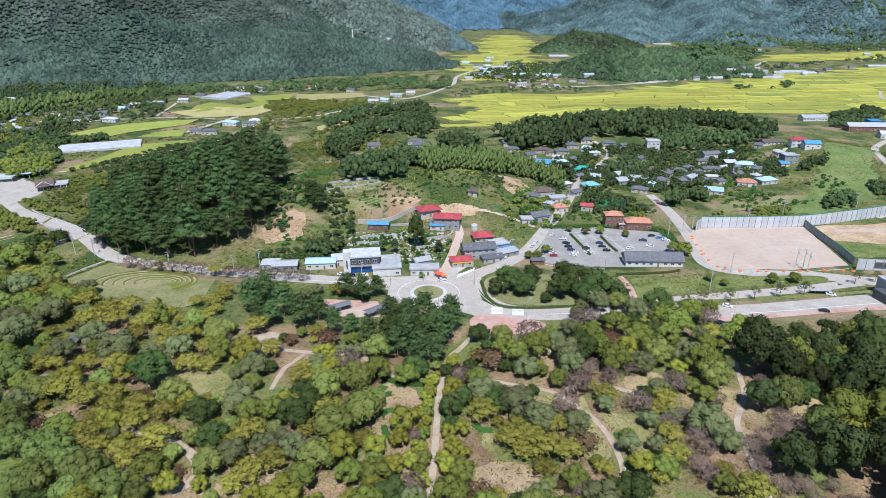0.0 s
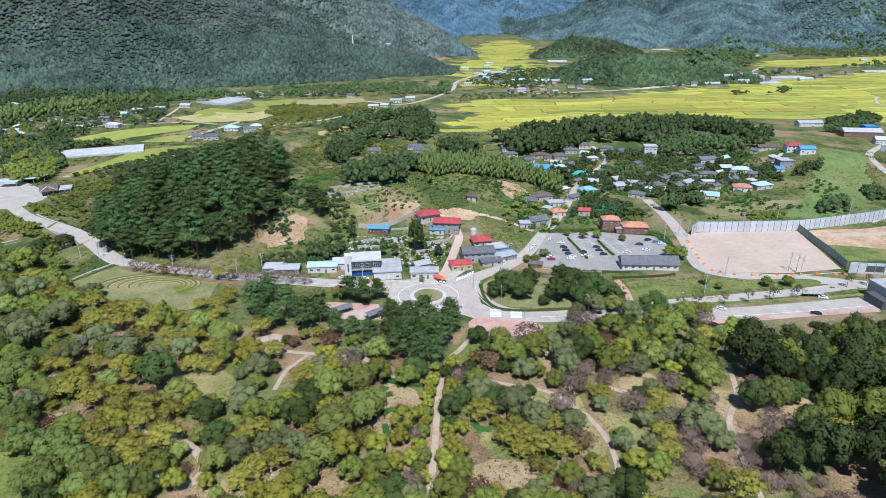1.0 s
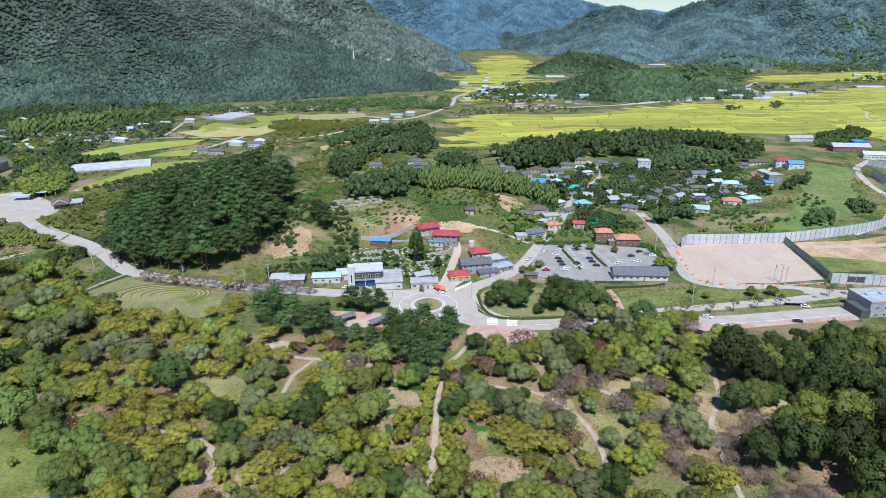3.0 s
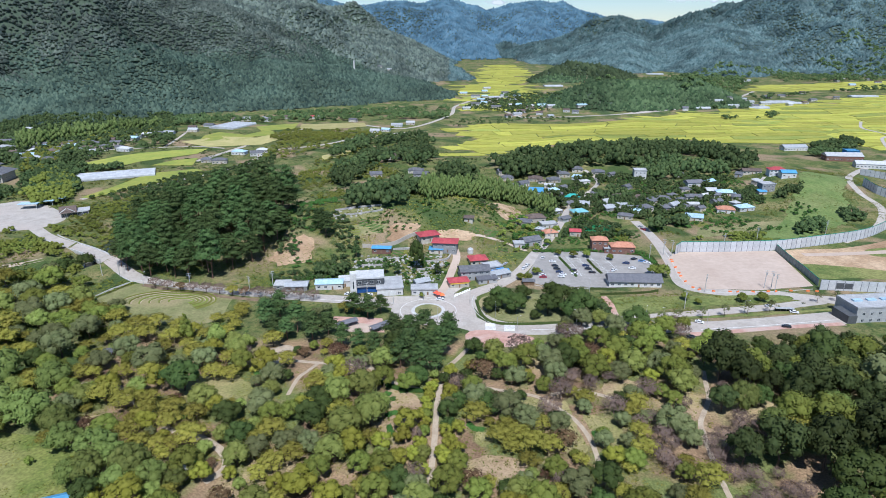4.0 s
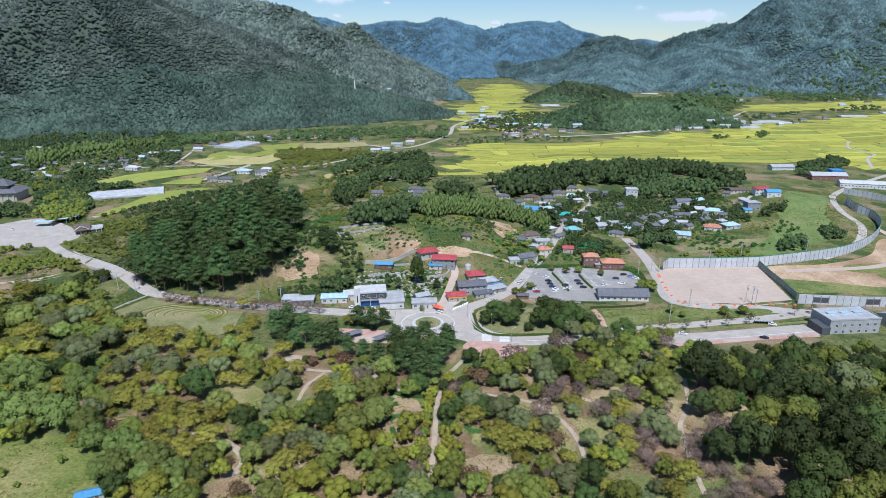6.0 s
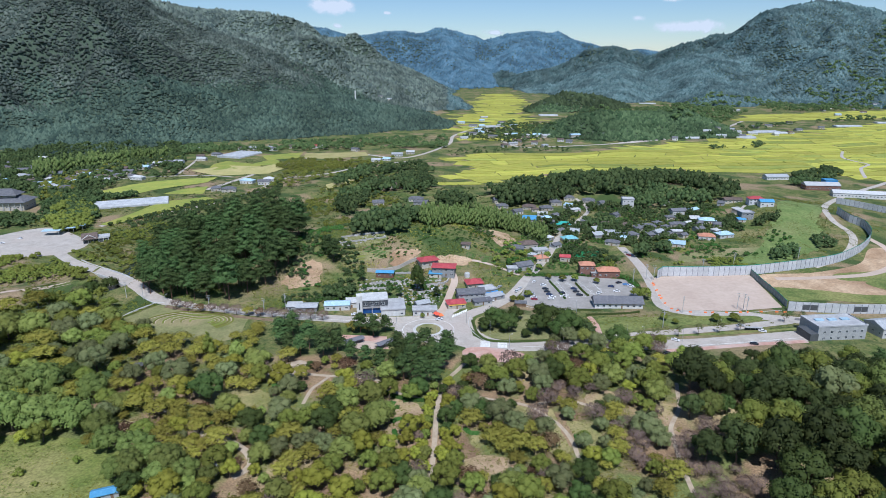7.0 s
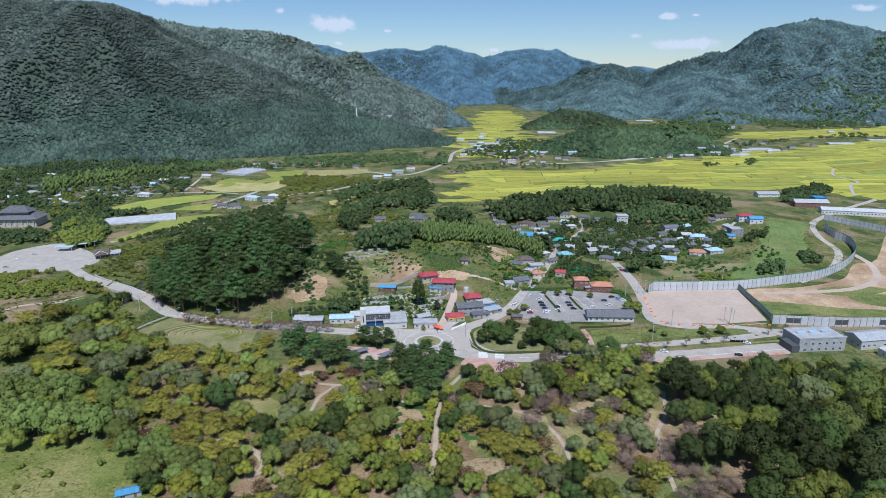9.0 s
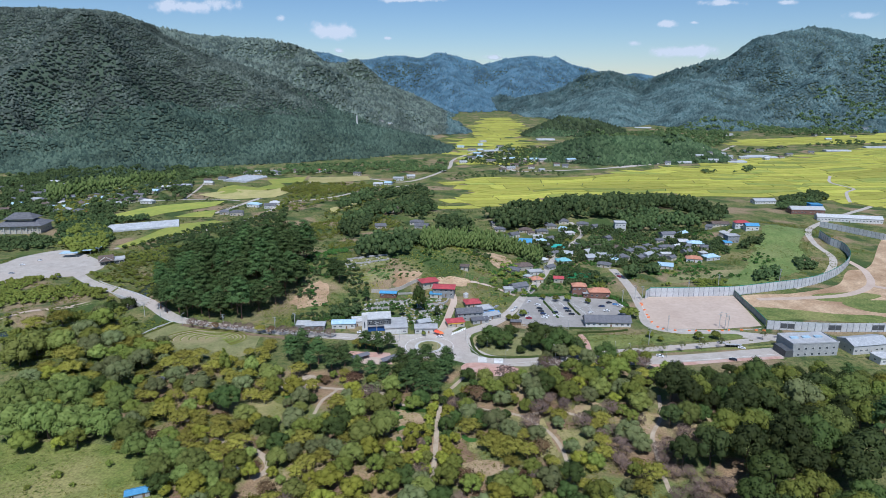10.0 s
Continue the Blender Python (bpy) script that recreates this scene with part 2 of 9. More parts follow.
def raw_mesh(name, verts, faces, material, smooth=False, normals=None):
    """A large mesh from arrays; faces all of one size."""
    me = bpy.data.meshes.new(name)
    nv, nf, k = len(verts), len(faces), faces.shape[1]
    me.vertices.add(nv)
    me.vertices.foreach_set("co", np.asarray(verts, np.float32).ravel())
    me.loops.add(nf * k)
    me.loops.foreach_set("vertex_index", np.asarray(faces, np.int32).ravel())
    me.polygons.add(nf)
    me.polygons.foreach_set("loop_start", np.arange(0, nf * k, k, dtype=np.int32))
    me.materials.append(material)
    me.update(calc_edges=True)
    if smooth:
        me.polygons.foreach_set("use_smooth", np.ones(nf, bool))
    if normals is not None:
        nrm = normals / np.maximum(1e-6, np.linalg.norm(normals, axis=1))[:, None]
        me.polygons.foreach_set("use_smooth", np.ones(nf, bool))
        me.normals_split_custom_set_from_vertices(nrm.tolist())
    return me


# ---- ground ----
def fbm(x, y, size, seed, octaves=4):
    """Smooth random relief, about -1 to 1, from value noise on a lattice."""
    out, amp = np.zeros_like(x, dtype=float), 1.0
    for o in range(octaves):
        u, v = x / size * 2 ** o + seed * 17.3, y / size * 2 ** o + seed * 9.1
        i, j = np.floor(u).astype(np.int64), np.floor(v).astype(np.int64)
        a, b = u - i, v - j
        a, b = a * a * (3 - 2 * a), b * b * (3 - 2 * b)

        def lattice(p, q):
            h = (p * 374761393 + q * 668265263 + seed * 1442695041 + o * 97) & 0x7FFFFFFF
            h = ((h ^ (h >> 13)) * 1274126177) & 0x7FFFFFFF
            return ((h ^ (h >> 16)) & 0xFFFF) / 32767.5 - 1

        out += amp * ((lattice(i, j) * (1 - a) + lattice(i + 1, j) * a) * (1 - b)
                      + (lattice(i, j + 1) * (1 - a) + lattice(i + 1, j + 1) * a) * b)
        amp *= 0.5
    return out


# Crests of the mountains: x, y, height, and how steeply their sides fall.
RIDGES = [
    (0.46, [(-1700, 1250, 330), (-1089, 1500, 336), (-988, 1560, 334), (-892, 1650, 335), (-782, 1850, 296), (-617, 2100, 278), (-498, 2350, 240), (-401, 2550, 191), (-231, 2750, 120), (-57, 2950, 38)]),
    (0.34, [(-1300, 1250, 230), (-978, 1300, 178), (-740, 1300, 108), (-510, 1350, 75), (-258, 1400, 58), (-121, 1380, 34), (-40, 1310, 2)]),
    (0.42, [(-782, 1850, 290), (-700, 1560, 190), (-640, 1400, 110)]),
    (0.40, [(-617, 2100, 275), (-430, 2000, 158), (-230, 1920, 95), (-60, 1890, 40), (10, 1890, 8)]),
    (0.42, [(-498, 2350, 236), (-300, 2260, 150), (-120, 2230, 70), (10, 2240, 12)]),
    (0.45, [(-1400, 3900, 344), (-950, 4050, 335), (-814, 4100, 327), (-621, 4150, 279), (-496, 4200, 295), (-344, 4200, 313), (-177, 4250, 300), (-63, 4300, 338), (33, 4300, 320), (229, 4350, 251), (428, 4400, 301), (605, 4400, 323), (696, 4400, 301), (762, 4400, 315), (864, 4400, 263), (1004, 4400, 232), (1227, 4400, 160)]),
    (0.40, [(-63, 4300, 320), (20, 3800, 190), (110, 3400, 80), (140, 3150, 20)]),
    (0.40, [(605, 4400, 305), (430, 3950, 180), (330, 3650, 70)]),
    (0.45, [(1279, 4600, 182), (1401, 4600, 198), (1548, 4600, 174), (1614, 4600, 134)]),
    (0.45, [(1794, 4600, 198), (1949, 4600, 273), (2095, 4600, 261), (2500, 4500, 200)]),
    (0.42, [(440, 3450, 2), (604, 3400, 57), (697, 3350, 141), (743, 3300, 198), (847, 3300, 207), (939, 3250, 183), (1030, 3200, 146), (1085, 3150, 155), (1147, 3100, 203), (1175, 3050, 207), (1221, 3000, 185), (1279, 2950, 205), (1341, 2920, 242), (1426, 2900, 316), (1571, 2900, 376), (1696, 2900, 400), (1796, 2850, 379), (1942, 2800, 338), (2600, 2500, 332)]),
    (0.30, [(847, 3300, 190), (780, 2850, 120), (650, 2400, 60), (600, 2150, 18)]),
    (0.30, [(1165, 3070, 190), (1080, 2650, 120), (960, 2250, 60), (900, 2000, 15)]),
    (0.34, [(1690, 2890, 380), (1560, 2500, 220), (1400, 2200, 110), (1300, 2020, 30)]),
    (0.34, [(1942, 2800, 322), (1950, 2400, 180), (1900, 2150, 60)]),
    (0.30, [(604, 3400, 45), (490, 2950, 40), (420, 2700, 10)]),
    (0.62, [(258, 1750, 6), (295, 1770, 36), (357, 1800, 52), (410, 1820, 46), (495, 1850, 24), (560, 1900, 6)]),
    (0.46, [(225, 1160, 2), (256, 1175, 22), (292, 1190, 40), (370, 1220, 38), (435, 1240, 41), (490, 1255, 40), (532, 1275, 16), (580, 1300, 2)]),
]
# Low hills near the village: x, y, reach in x and y, height.
HILLS = [(-150, 392, 62, 40, 24), (-60, 430, 65, 60, 20), (5, 428, 42, 62, 14), (335, 545, 62, 70, 15),
         (170, 665, 190, 42, 9), (-20, 540, 90, 45, 5), (190, 150, 50, 75, 10)]


def mountain(x, y):
    """Height of the mountains alone."""
    sway = np.where(y > 2500, 14.0, 45.0)
    wx = x + sway * fbm(x, y, 420, 3, 3)
    wy = y + sway * fbm(x, y, 420, 5, 3)
    best, far = np.zeros_like(x, dtype=float), np.zeros_like(x, dtype=float)
    for fall, line in RIDGES:
        for (ax, ay, az), (bx, by, bz) in zip(line, line[1:]):
            dx, dy = bx - ax, by - ay
            t = np.clip(((wx - ax) * dx + (wy - ay) * dy) / (dx * dx + dy * dy), 0, 1)
            d = np.hypot(wx - ax - t * dx, wy - ay - t * dy)
            top = az + t * (bz - az) + 25
            h = top - fall * d * (1.12 - 0.12 * np.exp(-d / 150))
            far = np.where(h > best, d, far)
            best = np.maximum(best, h)
    rough = np.where(y > 2400, 0.15, 0.45)
    gully = 1 - 2.4 * np.abs(fbm(x, y, 460, 8, 2)) ** 0.9 + rough * (1 - 2.4 * np.abs(fbm(x, y, 170, 9, 3)))
    best = np.maximum(best + gully * np.clip(best, 0, 190) * np.where(y > 2400, 0.36, 0.44) * (1 - np.exp(-far / np.where(y > 2400, 260, 140))) + 2, 0)
    return best * best / (best + 25)


STREAM = [(-520, 200), (-400, 255), (-300, 310), (-246, 356), (-258, 430), (-268, 520), (-215, 590), (-130, 660), (-90, 760)]


def near_line(x, y, line):
    d = np.full(np.shape(x), 1e9)
    for (ax, ay), (bx, by) in zip(line, line[1:]):
        dx, dy = bx - ax, by - ay
        t = np.clip(((x - ax) * dx + (y - ay) * dy) / (dx * dx + dy * dy), 0, 1)
        d = np.minimum(d, np.hypot(x - ax - t * dx, y - ay - t * dy))
    return d


def relief(x, y):
    z = mountain(x, y)
    for hx, hy, rx, ry, hz in HILLS:
        z = z + hz * np.exp(-(((x - hx) / rx) ** 2 + ((y - hy) / ry) ** 2))
    d = near_line(x, y, STREAM)
    return z - 5.5 * np.clip(1 - (d - 10) / 8, 0, 1) + fbm(x, y, 30, 2, 2) * 0.12


def steps(lo, hi, fine_lo, fine_hi, fine, grow):
    out, s = list(np.arange(fine_lo, fine_hi + 0.1, fine)), fine
    while out[-1] < hi:
        s *= grow
        out.append(out[-1] + min(s, 46))
    s = fine
    while out[0] > lo:
        s *= grow
        out.insert(0, out[0] - min(s, 46))
    return np.array(out)


GX = steps(-4200, 4200, -420, 420, 5.0, 1.06)
GY = steps(-1500, 4900, -60, 700, 5.0, 1.05)
XX, YY = np.meshgrid(GX, GY)
ZZ = relief(XX, YY)


def ground(x, y):
    """Height of the ground sheet at a place (on its own triangles)."""
    x, y = np.asarray(x, float), np.asarray(y, float)
    i = np.clip(np.searchsorted(GX, x) - 1, 0, len(GX) - 2)
    j = np.clip(np.searchsorted(GY, y) - 1, 0, len(GY) - 2)
    u, v = (x - GX[i]) / (GX[i + 1] - GX[i]), (y - GY[j]) / (GY[j + 1] - GY[j])
    a, b, c, d = ZZ[j, i], ZZ[j, i + 1], ZZ[j + 1, i + 1], ZZ[j + 1, i]
    return np.where(u >= v, a + u * (b - a) + v * (c - b), a + v * (d - a) + u * (c - d))


def gz(x, y):
    return float(ground(x, y))


def ground_material():
    """Grass and weeds; reddish needle litter and dry earth in the park; dark litter under the forests."""
    m = bpy.data.materials.new("ground")
    m.use_nodes = True
    n, l = m.node_tree.nodes, m.node_tree.links
    pos = n.new("ShaderNodeNewGeometry").outputs["Position"]

    def noise_at(scale, detail=5):
        t = n.new("ShaderNodeTexNoise")
        t.inputs["Scale"].default_value, t.inputs["Detail"].default_value = scale, detail
        l.new(pos, t.inputs["Vector"])
        return t.outputs["Fac"]

    def mix(f, a, b, lo=None, hi=None):
        if lo is not None:
            r = n.new("ShaderNodeMapRange")
            r.inputs[1].default_value, r.inputs[2].default_value = lo, hi
            l.new(f, r.inputs[0])
            f = r.outputs[0]
        k = n.new("ShaderNodeMix")
        k.data_type = "RGBA"
        l.new(f, k.inputs[0])
        for s, c in ((6, a), (7, b)):
            if isinstance(c, tuple):
                k.inputs[s].default_value = (*c, 1)
            else:
                l.new(c, k.inputs[s])
        return k.outputs[2]

    grass = mix(noise_at(0.06), (0.100, 0.128, 0.036), (0.215, 0.190, 0.080), 0.38, 0.62)
    grass = mix(noise_at(0.4), grass, (0.05, 0.085, 0.02), 0.5, 0.68)
    grass = mix(noise_at(0.018, 8), grass, (0.27, 0.20, 0.12), 0.53, 0.63)
    grass = mix(noise_at(0.03, 8), grass, (0.06, 0.09, 0.028), 0.53, 0.60)
    litter = mix(noise_at(0.05), (0.31, 0.215, 0.125), (0.20, 0.130, 0.078), 0.42, 0.6)
    litter = mix(noise_at(0.025), litter, (0.40, 0.315, 0.165), 0.53, 0.66)
    litter = mix(noise_at(0.035, 7), litter, (0.15, 0.17, 0.055), 0.49, 0.58)
    wood = mix(noise_at(0.1), (0.050, 0.072, 0.048), (0.085, 0.110, 0.075))
    park = n.new("ShaderNodeAttribute")
    park.attribute_name = "park"
    forest = n.new("ShaderNodeAttribute")
    forest.attribute_name = "forest"
    col = mix(park.outputs["Fac"], grass, litter)
    col = mix(forest.outputs["Fac"], col, wood)
    grain = n.new("ShaderNodeHueSaturation")
    r = n.new("ShaderNodeMapRange")
    r.inputs[1].default_value, r.inputs[2].default_value, r.inputs[3].default_value, r.inputs[4].default_value = 0.3, 0.7, 0.65, 1.35
    l.new(noise_at(1.3, 6), r.inputs[0])
    l.new(r.outputs[0], grain.inputs["Value"])
    l.new(col, grain.inputs["Color"])
    b = n["Principled BSDF"]
    l.new(grain.outputs[0], b.inputs["Base Color"])
    b.inputs["Roughness"].default_value = 0.95
    b.inputs["Specular IOR Level"].default_value = 0.15
    bp = n.new("ShaderNodeBump")
    bp.inputs["Distance"].default_value = 0.25
    l.new(noise_at(0.9, 6), bp.inputs["Height"])
    l.new(bp.outputs[0], b.inputs["Normal"])
    return m


nx, ny = len(GX), len(GY)
jj, ii = np.meshgrid(np.arange(ny - 1), np.arange(nx - 1), indexing="ij")
q = (jj * nx + ii).ravel()
tris = np.concatenate([np.stack([q, q + 1, q + nx + 1], 1), np.stack([q, q + nx + 1, q + nx], 1)])
gm = raw_mesh("ground", np.stack([XX.ravel(), YY.ravel(), ZZ.ravel()], 1), tris, ground_material(), smooth=True)
PARK_HALF = 176 + 14 * fbm(XX, YY, 60, 6, 3)
in_park = np.clip((248 + 10 * fbm(XX, YY, 50, 4, 3) - YY) / 12, 0, 1) * np.clip((PARK_HALF - np.abs(XX)) / 15, 0, 1)
gm.attributes.new("park", "FLOAT", "POINT").data.foreach_set("value", in_park.ravel().astype(np.float32))
MM = mountain(XX, YY)
gm.attributes.new("forest", "FLOAT", "POINT").data.foreach_set("value", np.clip((MM - 2) / 6, 0, 1).ravel().astype(np.float32))
tagged(new("ground", gm), "valley floor of grass, weeds and brown earth, rising into hills", "ground", kind="structure")


def smooth_line(line, step=4.0, closed=False):
    """Points along a rounded line (Catmull-Rom)."""
    pts = [Vector((*p, 0)) for p in line]
    out = []
    n = len(pts)
    for i in range(n if closed else n - 1):
        if closed:
            a, b, c, d = (pts[(i + k) % n] for k in (-1, 0, 1, 2))
        else:
            a, b, c, d = pts[max(i - 1, 0)], pts[i], pts[i + 1], pts[min(i + 2, n - 1)]
        k = max(1, int((c - b).length / step))
        for s in range(k):
            t = s / k
            out.append(0.5 * ((2 * b) + (c - a) * t + (2 * a - 5 * b + 4 * c - d) * t * t + (3 * b - a - 3 * c + d) * t ** 3))
    if not closed:
        out.append(pts[-1])
    return [(p.x, p.y) for p in out]


def ribbon(line, width, lift=0.06, step=3.0, across=1, closed=False, least=-99.0):
    """A strip of ground cover along a line, lying on the ground; width may be a pair (start, end)."""
    pts = smooth_line(line, step, closed)
    n = len(pts)
    w0, w1 = width if isinstance(width, tuple) else (width, width)
    s = Shape()
    rows = []
    for i, (x, y) in enumerate(pts):
        a = pts[i - 1] if i or closed else pts[i]
        b = pts[(i + 1) % n] if closed or i + 1 < n else pts[i]
        d = Vector((b[0] - a[0], b[1] - a[1])).normalized()
        w = w0 + (w1 - w0) * i / max(1, n - 1)
        row = []
        for k in range(across + 1):
            o = (k / across - 0.5) * w
            px, py = x - d.y * o, y + d.x * o
            row.append(len(s.v))
            s.v.append((px, py, max(gz(px, py), least) + lift))
        rows.append(row)
    for i in range(n if closed else n - 1):
        a, b = rows[i], rows[(i + 1) % n]
        for k in range(across):
            s.f.append((a[k + 1], a[k], b[k], b[k + 1]))
            s.m.append(0)
    return s


def drape(poly, lift=0.06, cell=5.0):
    """A patch of ground cover with the outline poly, lying on the ground."""
    bm = bmesh.new()
    bm.faces.new([bm.verts.new((x, y, 0)) for x, y in poly])
    x0, x1 = min(p[0] for p in poly), max(p[0] for p in poly)
    y0, y1 = min(p[1] for p in poly), max(p[1] for p in poly)
    for lo, hi, axis in ((x0, x1, 0), (y0, y1, 1)):
        k = math.floor(lo / cell) + 1
        while k * cell < hi:
            co = (k * cell, 0, 0) if axis == 0 else (0, k * cell, 0)
            no = (1, 0, 0) if axis == 0 else (0, 1, 0)
            bmesh.ops.bisect_plane(bm, geom=bm.verts[:] + bm.edges[:] + bm.faces[:], plane_co=co, plane_no=no)
            k += 1
    for v in bm.verts:
        v.co.z = gz(v.co.x, v.co.y) + lift
    s = Shape()
    bm.verts.index_update()
    s.v = [tuple(v.co) for v in bm.verts]
    for f in bm.faces:
        idx = [v.index for v in f.verts]
        if f.normal.z < 0 or f.calc_area() and f.normal.z < 0:
            idx.reverse()
        s.f.append(tuple(idx))
        s.m.append(0)
    bm.free()
    return s


def rounded(poly, step=3.0):
    return smooth_line(poly, step, closed=True)


def ragged(poly, amount=1.6):
    """A rounded outline that frays in and out, as bare earth does against grass."""
    line = np.array(smooth_line(poly, 1.6, closed=True))
    x, y = line[:, 0], line[:, 1]
    cx, cy = x.mean(), y.mean()
    d = np.hypot(x - cx, y - cy)
    k = 1 + np.clip(amount * (fbm(x, y, 7, 71, 3) + 0.5 * fbm(x, y, 2.5, 72, 2)) / d, -0.45, 0.45)
    return list(zip((cx + (x - cx) * k).tolist(), (cy + (y - cy) * k).tolist()))


def kerb(line, width=0.35, high=0.16, closed=False, step=2.0):
    """A kerb of stone along a line."""
    pts = smooth_line(line, step, closed)
    n, s = len(pts), Shape()
    rows = []
    for i, (x, y) in enumerate(pts):
        a = pts[i - 1] if i or closed else pts[i]
        b = pts[(i + 1) % n] if closed or i + 1 < n else pts[i]
        d = Vector((b[0] - a[0], b[1] - a[1])).normalized()
        z, k = gz(x, y), len(s.v)
        for o, h in ((-width / 2, -0.1), (-width / 2, high), (width / 2, high), (width / 2, -0.1)):
            s.v.append((x - d.y * o, y + d.x * o, z + h))
        rows.append(k)
    for i in range(n if closed else n - 1):
        a, b = rows[i], rows[(i + 1) % n]
        for k in range(3):
            s.f.append((a + k + 1, a + k, b + k, b + k + 1))
            s.m.append(0)
    return s


# ---- roads and paving ----
RB = (-10.9, 276.2)
MAIN_ROAD = [(-380.2, 457.9), (-336.5, 433.4), (-305.9, 406.6), (-283.6, 390.5), (-241.9, 363.6), (-198.5, 324.4), (-172.8, 311.9), (-141.3, 304.2), (-108.1, 297.7), (-76.4, 291.9), (-45.9, 287.9), (-27.7, 282.5)]
JUNCTION = [(-442.1, 434.5), (-416.2, 455.6), (-411.2, 479.6), (-387.7, 504.2), (-356.6, 489.8), (-316.6, 452.2), (-319.5, 425.2), (-330.7, 418.9), (-356.4, 412.7), (-376.9, 400.2), (-405.9, 388.2)]
VILLAGE_ROAD = [(7.3, 289.7), (16.7, 301), (33.1, 314.4), (46.6, 334.1), (58.7, 361.4), (72.6, 392.3), (86.7, 427.7), (101.6, 473.2)]
RIGHT_ROAD = [(9.5, 264.1), (19.9, 255.9), (43.7, 253.9), (70.7, 256.3), (90, 258.7), (128.8, 255.8), (167.5, 259.3), (212.3, 267.3)]
UPPER_ROAD = [(150.2, 443), (152, 406.8), (150.7, 374.9), (147.2, 342.8), (143.8, 310.7), (168.2, 299.8), (191.1, 297.6), (209, 292.6), (226.4, 288.6)]


def road(name, shape, material, label, category="road"):
    return tagged(part(name, shape, material), label, category, kind="structure")


road("road", ribbon(MAIN_ROAD, 9.0, 0.05, 3, 2, least=-0.1), M_ASPHALT, "pale grey asphalt road from the bridge to the roundabout")
road("road", drape(rounded(JUNCTION), 0.05), M_ASPHALT, "wide pale asphalt junction at the far end of the bridge")
road("road", ribbon(VILLAGE_ROAD, (9.0, 5.0), 0.06, 3, 2), M_ASPHALT, "grey village street climbing past the car park")
road("road", ribbon(RIGHT_ROAD, (11.0, 15.0), 0.05, 3, 2), M_ASPHALT, "broad pale grey road running along the park")
road("road", ribbon(UPPER_ROAD, (7.0, 11.0), 0.06, 3, 2), M_ASPHALT, "pale concrete road curving round the bare lot")
RIM = [(RB[0] + 19 * math.cos(a / 24 * math.tau), RB[1] + 17.5 * math.sin(a / 24 * math.tau)) for a in range(24)]
road("road", drape(RIM, 0.07), M_ASPHALT, "asphalt ring of the roundabout")
road("road", drape([(-31, 286.6), (1.4, 297.9), (17.4, 303.9), (13.7, 288.4), (15.7, 267.7), (24.1, 258.3), (44.1, 257.3), (43, 249.5), (16.8, 248.2), (8.7, 253.7), (1.2, 258.2), (-20.4, 260), (-31.5, 273.6)], 0.065), M_ASPHALT, "asphalt apron joining the roads at the roundabout")


# Pavements, lots and park paths.
def paving(name, shape, material, label, category="pavement"):
    return tagged(part(name, shape, material), label, category, kind="structure")


paving("pavement", ribbon([(-185.6, 315.1), (-155.2, 307.7), (-109.2, 301.2), (-77.3, 296.1), (-46.4, 292.1)], 2.6, 0.10, 3), M_CONCRETE, "pale concrete pavement along the road")
paving("pavement", ribbon([(14.9, 293.9), (15.8, 281.7), (20.8, 268.9), (29.8, 261.2), (44.5, 260.2), (72.1, 262.6)], 3.0, 0.12, 2), M_CONCRETE, "pale kerbed pavement round the traffic island")
paving("pavement", ribbon([(90.1, 295.8), (91.8, 285.4), (91.1, 272.4), (90.8, 263.3)], 3.4, 0.10, 2), M_BRICKPAVE, "pinkish brick footpath beside the grass")
paving("plaza", drape(rounded([(11.2, 251.4), (22.4, 252.6), (40.1, 247.3), (43.3, 242), (33.6, 235.8), (16.2, 235.8), (8.9, 243.3)]), 0.10), M_BRICKPAVE, "red brick plaza at the park entrance", "plaza")
paving("plaza", drape([(-62.3, 268.6), (-35.2, 266.2), (-32.4, 250.2), (-40.8, 250), (-59, 255.6)], 0.10), M_BRICKPAVE, "red brick plaza among the pines", "plaza")
paving("plaza", drape(rounded([(-55.4, 257.9), (-44.9, 260.2), (-37.6, 255.7), (-40.8, 250), (-51.5, 251.1)]), 0.13), M_DIRT, "round pale patch in the brick plaza", "plaza")
paving("plaza", drape(ragged([(-91, 221), (-89, 231), (-79, 236), (-74, 230), (-77, 220), (-84.5, 216)]), 0.08), M_PATH, "sandy resting place in the park", "plaza")
CAR_PARK = [(64, 367.9), (93.2, 372.2), (133, 362), (135, 342.7), (125.1, 310.7), (91.6, 307.6), (59.4, 310.5), (49.3, 316.6), (48.7, 324.5)]
BARE_LOT = [(156.4, 369.5), (172.7, 370.4), (228.1, 372.7), (220, 310.8), (185.6, 304.4), (152.8, 306.1), (143.5, 313.8), (147.6, 356)]
LANE = [(-6.1, 291.5), (-1.7, 309.3), (2.5, 331.2), (5.7, 350.8), (1.6, 364.7), (-9.2, 367.7)]
paving("car_park", drape([(64, 367.9), (93.2, 372.2), (133, 362), (135, 342.7), (125.1, 310.7), (91.6, 307.6), (59.4, 310.5), (49.3, 316.6), (48.7, 324.5)], 0.09), M_LOT, "grey asphalt car park", "car park")
paving("bare_lot", drape([(156.4, 369.5), (172.7, 370.4), (228.1, 372.7), (220, 310.8), (185.6, 304.4), (152.8, 306.1), (143.5, 313.8), (147.6, 356)], 0.10), M_DIRT, "empty lot of bare pinkish earth", "lot")
paving("earthworks", drape(rounded([(233, 371.3), (276.9, 378.3), (325.5, 398.6), (357.4, 434.5), (388.7, 451.5), (478.9, 560.8), (510.7, 536.7), (340.8, 314.1), (310.5, 316.9), (258.5, 329.2), (234, 329.2)]), 0.08), M_SAND, "bare sandy earthworks of a building site", "building site")
